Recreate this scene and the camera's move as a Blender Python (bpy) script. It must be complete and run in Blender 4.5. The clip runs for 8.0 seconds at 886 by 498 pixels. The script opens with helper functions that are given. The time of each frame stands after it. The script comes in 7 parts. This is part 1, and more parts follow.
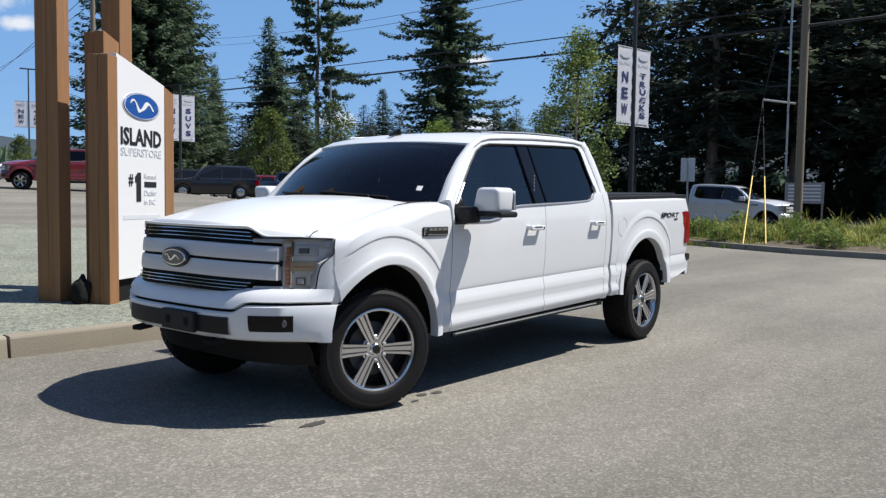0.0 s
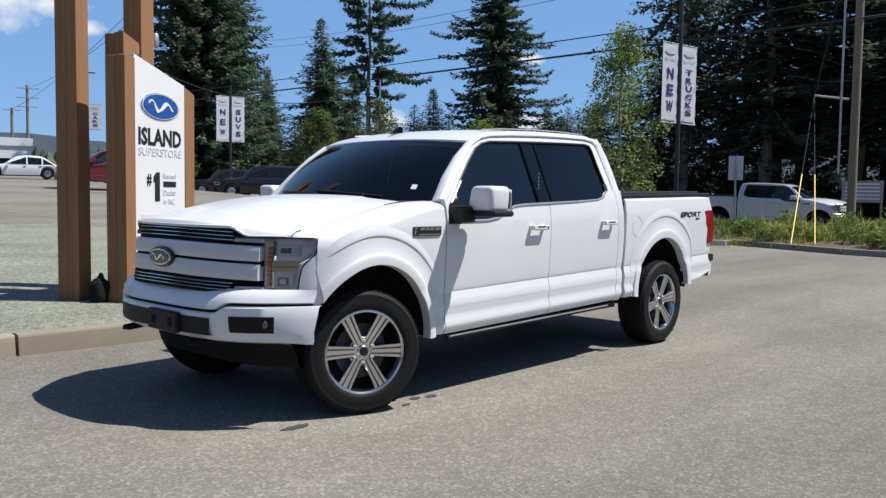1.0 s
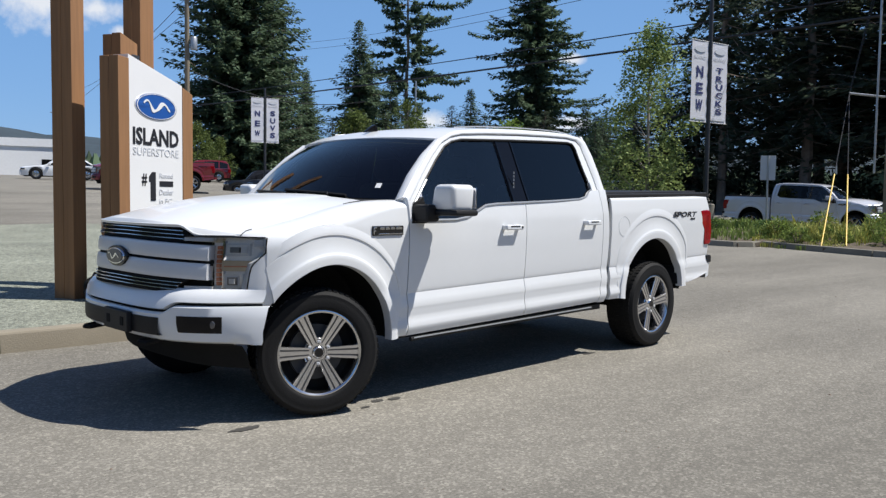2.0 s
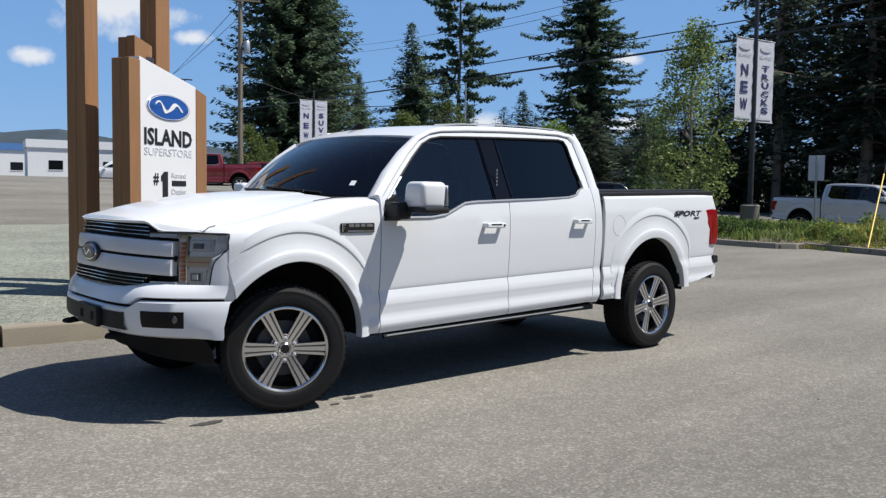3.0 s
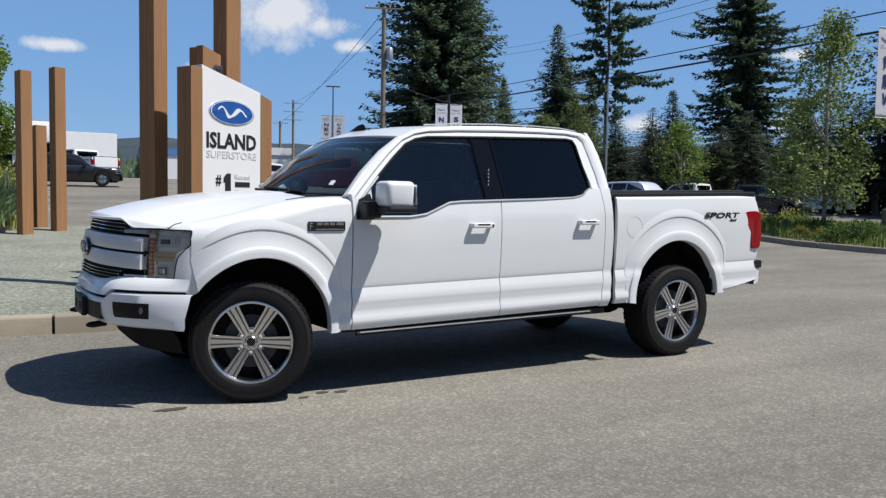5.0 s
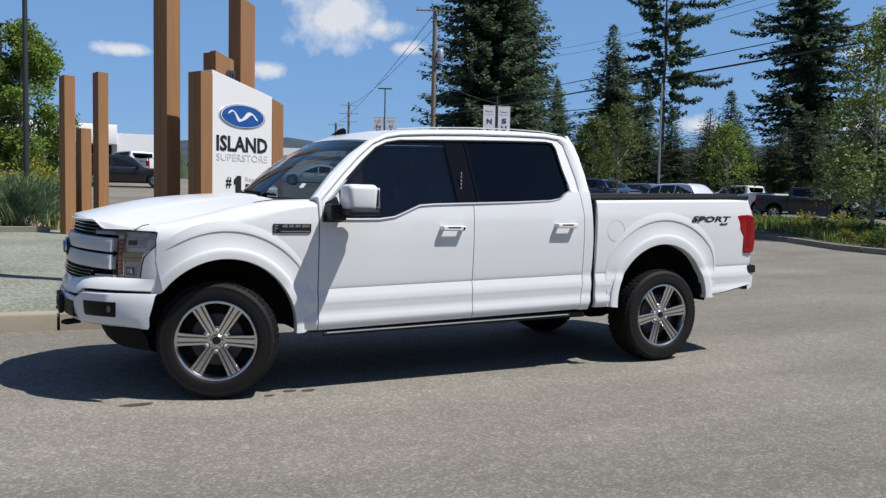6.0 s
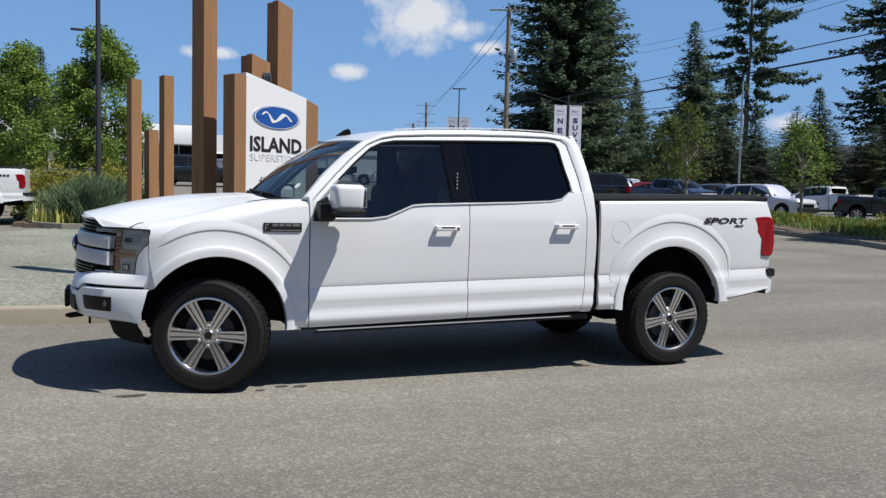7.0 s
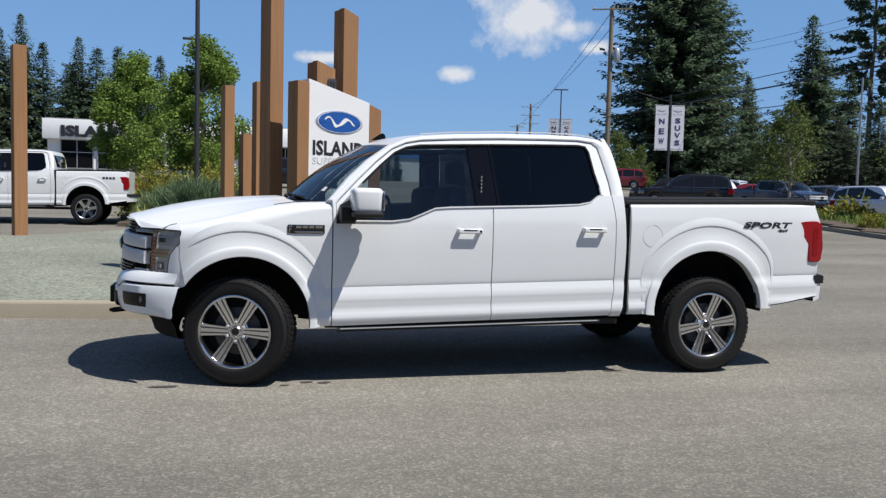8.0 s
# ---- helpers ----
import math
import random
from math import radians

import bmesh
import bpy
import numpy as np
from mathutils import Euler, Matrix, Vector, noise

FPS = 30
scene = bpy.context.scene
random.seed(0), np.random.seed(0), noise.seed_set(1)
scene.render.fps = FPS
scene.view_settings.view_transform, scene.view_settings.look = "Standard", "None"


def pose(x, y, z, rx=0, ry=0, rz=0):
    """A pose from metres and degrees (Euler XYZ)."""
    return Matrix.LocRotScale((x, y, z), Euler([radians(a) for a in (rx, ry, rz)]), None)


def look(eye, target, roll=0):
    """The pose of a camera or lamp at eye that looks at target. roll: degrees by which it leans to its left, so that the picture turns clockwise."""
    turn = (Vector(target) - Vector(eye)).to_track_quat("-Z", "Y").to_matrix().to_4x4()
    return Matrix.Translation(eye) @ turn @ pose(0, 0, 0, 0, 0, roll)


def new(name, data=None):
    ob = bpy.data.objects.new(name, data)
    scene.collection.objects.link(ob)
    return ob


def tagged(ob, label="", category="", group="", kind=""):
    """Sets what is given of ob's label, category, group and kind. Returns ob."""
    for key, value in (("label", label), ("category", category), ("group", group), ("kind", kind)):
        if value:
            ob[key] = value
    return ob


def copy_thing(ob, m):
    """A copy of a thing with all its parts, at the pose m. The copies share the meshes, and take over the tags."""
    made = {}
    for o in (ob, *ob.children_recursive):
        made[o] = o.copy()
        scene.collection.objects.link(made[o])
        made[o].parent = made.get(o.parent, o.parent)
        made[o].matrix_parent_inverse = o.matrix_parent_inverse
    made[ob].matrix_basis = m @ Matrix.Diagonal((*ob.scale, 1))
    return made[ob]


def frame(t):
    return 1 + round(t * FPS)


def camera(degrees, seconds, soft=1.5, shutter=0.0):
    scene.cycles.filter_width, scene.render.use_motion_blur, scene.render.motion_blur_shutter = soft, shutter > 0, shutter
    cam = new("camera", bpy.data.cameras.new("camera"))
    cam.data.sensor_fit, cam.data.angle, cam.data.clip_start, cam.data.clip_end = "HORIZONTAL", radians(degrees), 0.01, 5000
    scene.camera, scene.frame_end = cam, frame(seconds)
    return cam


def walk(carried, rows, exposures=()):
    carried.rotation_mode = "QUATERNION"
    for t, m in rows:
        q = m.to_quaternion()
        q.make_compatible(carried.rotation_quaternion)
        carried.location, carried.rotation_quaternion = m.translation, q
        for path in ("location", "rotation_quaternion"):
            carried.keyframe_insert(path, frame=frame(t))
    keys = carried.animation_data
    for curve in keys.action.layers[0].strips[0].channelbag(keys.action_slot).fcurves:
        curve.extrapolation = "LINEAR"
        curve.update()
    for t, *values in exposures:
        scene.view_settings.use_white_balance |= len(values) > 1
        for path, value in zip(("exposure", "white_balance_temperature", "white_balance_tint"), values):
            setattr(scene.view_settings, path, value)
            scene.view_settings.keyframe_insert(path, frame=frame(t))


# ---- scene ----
cam = camera(55.8, 8.0, soft=1.35)
PATH = [
    (0, (-3.715, -4.452, 1.324), (-2.159, -3.201, 1.199), 0.9),
    (0.5, (-3.544, -4.56, 1.328), (-2.039, -3.249, 1.202), 0.8),
    (1, (-3.361, -4.654, 1.325), (-1.886, -3.308, 1.197), 0.8),
    (2.5, (-2.733, -5.097, 1.309), (-1.368, -3.64, 1.183), 0.8),
    (3, (-2.54, -5.272, 1.298), (-1.226, -3.769, 1.173), 0.8),
    (3.5, (-2.343, -5.502, 1.302), (-1.084, -3.954, 1.179), 0.8),
    (4, (-2.114, -5.642, 1.296), (-0.927, -4.037, 1.173), 0.9),
    (4.5, (-1.87, -5.796, 1.287), (-0.774, -4.128, 1.164), 0.9),
    (6, (-1.126, -6.296, 1.314), (-0.217, -4.519, 1.192), 1.1),
    (6.5, (-0.876, -6.475, 1.322), (-0.048, -4.659, 1.2), 1.2),
    (7, (-0.591, -6.565, 1.328), (0.148, -4.711, 1.202), 1.3),
    (7.5, (-0.331, -6.719, 1.341), (0.292, -4.822, 1.216), 1.3),
    (8, (-0.056, -6.833, 1.353), (0.444, -4.901, 1.225), 1.4),
]
walk(cam, [(t, look(eye, target, roll)) for t, eye, target, roll in PATH],
     ((0, 0.40), (1, 0.37), (2.5, 0.33), (4, 0.28), (6, 0.20), (8, 0.20)))

# ---- world, sun, exposure ----
TO_SUN = Vector((0.43, -0.42, 1.0)).normalized()
world = bpy.data.worlds.new("sky")
scene.world = world
world.use_nodes = True
wn, wl = world.node_tree.nodes, world.node_tree.links
wn.clear()
w_out = wn.new("ShaderNodeOutputWorld")
w_bg = wn.new("ShaderNodeBackground")
w_sky = wn.new("ShaderNodeTexSky")
w_sky.sky_type = "NISHITA"
w_sky.sun_disc = False
w_sky.sun_elevation = math.asin(TO_SUN.z)
w_sky.sun_rotation = math.atan2(TO_SUN.x, TO_SUN.y)
w_sky.altitude = 100
w_sky.air_density = 1.0
w_sky.dust_density = 0.0
w_sky.ozone_density = 1.8
w_bg.inputs["Strength"].default_value = 0.082
wl.new(w_bg.outputs[0], w_out.inputs[0])

# fair-weather cumulus: (azimuth from +y towards +x, elevation, half width, half height) in degrees
CLOUDS = [(19.7, 11.9, 5.9, 3.2), (22.6, 11.2, 2.6, 1.3), (15.1, 8.15, 2.1, 0.9), (24.5, 9.9, 2.1, 0.75), (6.2, 8.9, 2.5, 0.65), (53.2, 9.15, 2.0, 0.62), (43.8, 5.0, 2.4, 1.1), (53.6, 4.9, 2.4, 1.0), (60.0, 20.0, 5.0, 1.5), (-20.0, 14.0, 6.0, 1.6)]
w_tc = wn.new("ShaderNodeTexCoord")
w_noise = wn.new("ShaderNodeTexNoise")
w_noise.inputs["Scale"].default_value = 20.0
w_noise.inputs["Detail"].default_value = 7.0
w_noise.inputs["Roughness"].default_value = 0.62
wl.new(w_tc.outputs["Generated"], w_noise.inputs["Vector"])
last = None
for az, el, ha, he in CLOUDS:
    a, e = radians(az), radians(el)
    mp = wn.new("ShaderNodeMapping")
    mp.vector_type = "TEXTURE"
    mp.inputs["Location"].default_value = (math.sin(a) * math.cos(e), math.cos(a) * math.cos(e), math.sin(e))
    mp.inputs["Rotation"].default_value = (0, 0, -a)
    mp.inputs["Scale"].default_value = (radians(ha), 0.4, radians(he))
    wl.new(w_tc.outputs["Generated"], mp.inputs["Vector"])
    ln = wn.new("ShaderNodeVectorMath")
    ln.operation = "LENGTH"
    wl.new(mp.outputs[0], ln.inputs[0])
    inv = wn.new("ShaderNodeMath")
    inv.operation = "SUBTRACT"
    inv.use_clamp = True
    inv.inputs[0].default_value = 1.0
    wl.new(ln.outputs["Value"], inv.inputs[1])
    if last is None:
        last = inv
    else:
        mx = wn.new("ShaderNodeMath")
        mx.operation = "MAXIMUM"
        wl.new(last.outputs[0], mx.inputs[0])
        wl.new(inv.outputs[0], mx.inputs[1])
        last = mx
w_sum = wn.new("ShaderNodeMath")
w_sum.operation = "MULTIPLY_ADD"
w_sum.inputs[1].default_value = 0.62
wl.new(last.outputs[0], w_sum.inputs[0])
wl.new(w_noise.outputs["Fac"], w_sum.inputs[2])
w_den = wn.new("ShaderNodeMapRange")
w_den.inputs["From Min"].default_value = 0.68
w_den.inputs["From Max"].default_value = 0.98
w_den.inputs["To Max"].default_value = 0.84
wl.new(w_sum.outputs[0], w_den.inputs["Value"])
w_gate = wn.new("ShaderNodeMath")
w_gate.operation = "GREATER_THAN"
w_gate.inputs[1].default_value = 0.001
wl.new(last.outputs[0], w_gate.inputs[0])
w_mul = wn.new("ShaderNodeMath")
w_mul.operation = "MULTIPLY"
wl.new(w_den.outputs[0], w_mul.inputs[0])
wl.new(w_gate.outputs[0], w_mul.inputs[1])
w_mix = wn.new("ShaderNodeMix")
w_mix.data_type = "RGBA"
w_mix.inputs["B"].default_value = (8.6, 8.7, 8.9, 1)
wl.new(w_mul.outputs[0], w_mix.inputs["Factor"])
w_hs = wn.new("ShaderNodeHueSaturation")
w_hs.inputs["Hue"].default_value = 0.512
w_hs.inputs["Saturation"].default_value = 1.04
w_hs.inputs["Value"].default_value = 0.9
wl.new(w_sky.outputs[0], w_hs.inputs["Color"])
w_even = wn.new("ShaderNodeMix")
w_even.data_type = "RGBA"
w_even.inputs["B"].default_value = (1.80, 4.10, 8.1, 1)
w_sep = wn.new("ShaderNodeSeparateXYZ")
wl.new(w_tc.outputs["Generated"], w_sep.inputs[0])
w_up = wn.new("ShaderNodeMapRange")
w_up.interpolation_type = "SMOOTHSTEP"
w_up.inputs["From Min"].default_value, w_up.inputs["From Max"].default_value = 0.05, 0.9
w_up.inputs["To Min"].default_value, w_up.inputs["To Max"].default_value = 0.72, 0.0
wl.new(w_sep.outputs["Z"], w_up.inputs["Value"])
wl.new(w_up.outputs[0], w_even.inputs["Factor"])
wl.new(w_hs.outputs[0], w_even.inputs["A"])
wl.new(w_even.outputs["Result"], w_mix.inputs["A"])
wl.new(w_mix.outputs["Result"], w_bg.inputs["Color"])

sun_data = bpy.data.lights.new("sun", "SUN")
sun_data.energy = 5.0
sun_data.angle = radians(0.53)
sun_data.color = (1.0, 0.965, 0.905)
sun = new("sun", sun_data)
sun.matrix_world = look(TO_SUN * 100, (0, 0, 0))


# ---- materials ----
def mat(name, col, rough=0.5, metal=0.0, var=0.12, scale=3.0, fine=60.0, bump=0.0, coat=0.0, island=0.0, each=0.0):
    m = bpy.data.materials.new(name)
    m.use_nodes = True
    nt = m.node_tree
    n, l = nt.nodes, nt.links
    b = n["Principled BSDF"]
    b.inputs["Roughness"].default_value = rough
    b.inputs["Metallic"].default_value = metal
    b.inputs["Coat Weight"].default_value = coat
    b.inputs["Coat Roughness"].default_value = 0.04
    tc = n.new("ShaderNodeTexCoord")
    n1, n2 = n.new("ShaderNodeTexNoise"), n.new("ShaderNodeTexNoise")
    n1.inputs["Scale"].default_value, n2.inputs["Scale"].default_value = scale, fine
    n1.inputs["Detail"].default_value, n2.inputs["Detail"].default_value = 5.0, 3.0
    for t in (n1, n2):
        l.new(tc.outputs["Object"], t.inputs["Vector"])
    add = n.new("ShaderNodeMath")
    add.operation = "MULTIPLY_ADD"
    add.inputs[1].default_value = 0.6
    l.new(n1.outputs["Fac"], add.inputs[0])
    half = n.new("ShaderNodeMath")
    half.operation = "MULTIPLY"
    half.inputs[1].default_value = 0.4
    l.new(n2.outputs["Fac"], half.inputs[0])
    l.new(half.outputs[0], add.inputs[2])
    fac = add
    for amount, source in ((island, "isl"), (each, "obj")):
        if amount:
            if source == "isl":
                src = n.new("ShaderNodeNewGeometry").outputs["Random Per Island"]
            else:
                src = n.new("ShaderNodeObjectInfo").outputs["Random"]
            ma = n.new("ShaderNodeMath")
            ma.operation = "MULTIPLY_ADD"
            ma.inputs[1].default_value = amount
            l.new(src, ma.inputs[0])
            l.new(fac.outputs[0], ma.inputs[2])
            sb = n.new("ShaderNodeMath")
            sb.operation = "SUBTRACT"
            sb.inputs[1].default_value = amount / 2
            l.new(ma.outputs[0], sb.inputs[0])
            fac = sb
    ramp = n.new("ShaderNodeMapRange")
    ramp.inputs["From Min"].default_value, ramp.inputs["From Max"].default_value = 0.3, 0.7
    l.new(fac.outputs[0], ramp.inputs["Value"])
    mix = n.new("ShaderNodeMix")
    mix.data_type = "RGBA"
    mix.inputs["A"].default_value = (*[c * (1 - var) for c in col], 1)
    mix.inputs["B"].default_value = (*[min(1, c * (1 + var)) for c in col], 1)
    l.new(ramp.outputs[0], mix.inputs["Factor"])
    l.new(mix.outputs["Result"], b.inputs["Base Color"])
    if bump:
        bp = n.new("ShaderNodeBump")
        bp.inputs["Strength"].default_value = bump
        bp.inputs["Distance"].default_value = 0.01
        l.new(n2.outputs["Fac"], bp.inputs["Height"])
        l.new(bp.outputs[0], b.inputs["Normal"])
    return m


def wood_mat(name, col):
    m = mat(name, col, 0.75, var=0.25, scale=2.0, fine=30, bump=0.25)
    n, l = m.node_tree.nodes, m.node_tree.links
    mp = n.new("ShaderNodeMapping")
    mp.inputs["Scale"].default_value = (1, 1, 0.05)
    tc = [x for x in n if x.type == "TEX_COORD"][0]
    l.new(tc.outputs["Object"], mp.inputs["Vector"])
    for x in n:
        if x.type == "TEX_NOISE":
            l.new(mp.outputs[0], x.inputs["Vector"])
    return m


def glass_mat(name, tint, ior=1.5):
    m = bpy.data.materials.new(name)
    m.use_nodes = True
    n, l = m.node_tree.nodes, m.node_tree.links
    n.clear()
    out = n.new("ShaderNodeOutputMaterial")
    tr, gl, mx, fr = (n.new(x) for x in ("ShaderNodeBsdfTransparent", "ShaderNodeBsdfGlossy", "ShaderNodeMixShader", "ShaderNodeFresnel"))
    tr.inputs["Color"].default_value = (*tint, 1)
    gl.inputs["Roughness"].default_value = 0.02
    fr.inputs["IOR"].default_value = ior
    l.new(fr.outputs[0], mx.inputs[0])
    l.new(tr.outputs[0], mx.inputs[1])
    l.new(gl.outputs[0], mx.inputs[2])
    l.new(mx.outputs[0], out.inputs[0])
    return m


def leaf_mat(name, col, var=0.35, thin=0.33):
    m = mat(name, col, 0.6, var=var, scale=0.6, fine=8, island=0.5)
    b = m.node_tree.nodes["Principled BSDF"]
    b.inputs["Specular IOR Level"].default_value = 0.12
    n, l = m.node_tree.nodes, m.node_tree.links
    tl = n.new("ShaderNodeBsdfTranslucent")
    mx = n.new("ShaderNodeMixShader")
    mx.inputs[0].default_value = thin
    col_out = [x for x in n if x.type == "MIX"][0].outputs["Result"]
    l.new(col_out, tl.inputs["Color"])
    out = [x for x in n if x.type == "OUTPUT_MATERIAL"][0]
    l.new(b.outputs[0], mx.inputs[1])
    l.new(tl.outputs[0], mx.inputs[2])
    l.new(mx.outputs[0], out.inputs[0])
    return m


PAINT = mat("white_paint", (0.70, 0.715, 0.73), 0.35, var=0.015, scale=1.5, fine=20, coat=0.4)
PAINT_RED = mat("red_paint", (0.17, 0.005, 0.010), 0.35, var=0.05, coat=1.0)
PAINT_BLACK = mat("black_paint", (0.008, 0.008, 0.010), 0.3, var=0.1, coat=0.4)
PAINT_BLUE = mat("blue_paint", (0.022, 0.042, 0.09), 0.3, var=0.05, coat=1.0)
PAINT_GREY = mat("grey_paint", (0.17, 0.18, 0.19), 0.3, metal=0.4, var=0.05, coat=1.0)
PAINT_SILVER = mat("silver_paint", (0.60, 0.61, 0.66), 0.35, metal=0.2, var=0.05, coat=1.0)
BLACK_PLASTIC = mat("black_plastic", (0.018, 0.018, 0.019), 0.55, var=0.2, bump=0.05, fine=300)
PILLAR_BLACK = mat("deep_black_trim", (0.005, 0.005, 0.007), 0.08, var=0.1)
GLOSS_BLACK = mat("gloss_black", (0.008, 0.008, 0.009), 0.08, var=0.1)
DARK = mat("underside_black", (0.010, 0.010, 0.010), 0.9, var=0.3)
RUBBER = mat("tyre_rubber", (0.010, 0.010, 0.0105), 0.7, var=0.25, bump=0.15, fine=120)
ALLOY = mat("bright_alloy", (0.58, 0.58, 0.59), 0.20, metal=1.0, var=0.05)
ALLOY_SPOKE = mat("tinted_alloy", (0.70, 0.70, 0.72), 0.16, metal=1.0, var=0.06)
ALLOY_DARK = mat("grey_alloy", (0.16, 0.16, 0.17), 0.35, metal=0.8, var=0.1)
CHROME = mat("chrome", (0.75, 0.75, 0.77), 0.08, metal=1.0, var=0.03)
SATIN = mat("satin_silver", (0.60, 0.61, 0.63), 0.35, metal=0.12, var=0.03)
LAMP_GREY = mat("lamp_reflector", (0.72, 0.71, 0.68), 0.30, metal=0.1, var=0.1)
GLASS_TINT = glass_mat("tinted_glass", (0.03, 0.035, 0.04))
GLASS_FRONT = glass_mat("light_glass", (0.48, 0.54, 0.55), 1.7)
GLASS_SCREEN = glass_mat("screen_glass", (0.36, 0.43, 0.43), 1.8)
LENS = glass_mat("clear_lens", (0.97, 0.97, 0.97), 1.42)
RED_LENS = mat("red_lens", (0.27, 0.004, 0.010), 0.12, var=0.1, coat=0.5)
LAMP_SHELL = mat("lamp_shell", (0.80, 0.79, 0.77), 0.35, metal=0.0, var=0.15)
LAMP_TAN = mat("lamp_tan", (0.55, 0.45, 0.30), 0.35, var=0.15)
AMBER = mat("amber_lens", (0.55, 0.20, 0.10), 0.2, var=0.1)
INTERIOR = mat("dark_trim", (0.075, 0.075, 0.078), 0.8, var=0.2)
SEAT = mat("grey_seat", (0.05, 0.05, 0.052), 0.8, var=0.2)
OVAL_BLUE = mat("oval_blue", (0.02, 0.09, 0.33), 0.3, var=0.1)
WHITE_PANEL = mat("white_sign_panel", (0.74, 0.74, 0.745), 0.45, var=0.02)
INK = mat("black_lettering", (0.015, 0.015, 0.02), 0.5, var=0.1)
INK_GREY = mat("pale_grey_lettering", (0.57, 0.585, 0.62), 0.5, var=0.05)
INK_PALE = mat("faint_grey_lettering", (0.62, 0.63, 0.66), 0.5, var=0.05)
INK_NAVY = mat("navy_lettering", (0.03, 0.035, 0.12), 0.5, var=0.05)
TIMBER = wood_mat("stained_timber", (0.27, 0.135, 0.058))
POLE_WOOD = wood_mat("weathered_pole", (0.22, 0.18, 0.125))
POLE_METAL = mat("dark_pole_paint", (0.03, 0.032, 0.036), 0.5, var=0.15)
GALV = mat("galvanised_steel", (0.42, 0.43, 0.44), 0.45, metal=0.7, var=0.12)
YELLOW = mat("yellow_plastic", (0.72, 0.46, 0.02), 0.5, var=0.08)
CONCRETE = mat("kerb_concrete", (0.28, 0.245, 0.185), 0.85, var=0.16, scale=2, fine=90, bump=0.3, each=0.3)
CONCRETE_OLD = mat("old_concrete", (0.20, 0.185, 0.15), 0.9, var=0.2, scale=2, fine=60, bump=0.3, each=0.3)
CABLE = mat("cable_black", (0.02, 0.02, 0.022), 0.6)
BARK = mat("bark", (0.19, 0.15, 0.12), 0.95, var=0.35, scale=3, fine=25, bump=0.6)
BARK_PALE = mat("pale_bark", (0.26, 0.23, 0.19), 0.9, var=0.3, scale=4, fine=30, bump=0.4)
NEEDLES = leaf_mat("fir_needles", (0.100, 0.145, 0.085))
NEEDLES_DARK = leaf_mat("dark_fir_needles", (0.070, 0.092, 0.060), 0.3, 0.45)
LEAVES = leaf_mat("green_leaves", (0.17, 0.25, 0.055))
LEAVES_OLIVE = leaf_mat("olive_leaves", (0.115, 0.15, 0.045))
LEAVES_PALE = leaf_mat("pale_alder_leaves", (0.23, 0.29, 0.10))
SHRUB_GREEN = leaf_mat("shrub_leaves", (0.09, 0.15, 0.045))
SHRUB_BLUE = leaf_mat("blue_green_blades", (0.17, 0.24, 0.13))
SHRUB_YELLOW = leaf_mat("yellow_green_leaves", (0.26, 0.25, 0.05))
GRASS = leaf_mat("long_grass", (0.39, 0.39, 0.12))
WEEDS = leaf_mat("verge_weeds", (0.18, 0.24, 0.065))
BOULDER = mat("tan_boulder", (0.36, 0.30, 0.23), 0.9, var=0.2, fine=30, bump=0.5)
BANNER = leaf_mat("banner_cloth", (0.82, 0.82, 0.86), 0.04)
for m_ in (RUBBER, DARK, BLACK_PLASTIC, PILLAR_BLACK, RED_LENS):
    m_.node_tree.nodes["Principled BSDF"].inputs["Specular IOR Level"].default_value = 0.22
SOIL = mat("planting_soil", (0.09, 0.07, 0.05), 0.95, var=0.3, bump=0.5, fine=40)
SIDING = mat("white_cladding", (0.74, 0.75, 0.76), 0.6, var=0.04)
BLUE_ROOF = mat("blue_cladding", (0.08, 0.20, 0.45), 0.5, var=0.08)
ROOF_GREY = mat("grey_roofing", (0.22, 0.22, 0.22), 0.8, var=0.15)
# the blue-grey of distance haze is mixed into the hills' green
HILL = mat("hazed_wooded_hill", (0.030, 0.046, 0.058), 0.95, var=0.35, scale=0.02, fine=0.2)


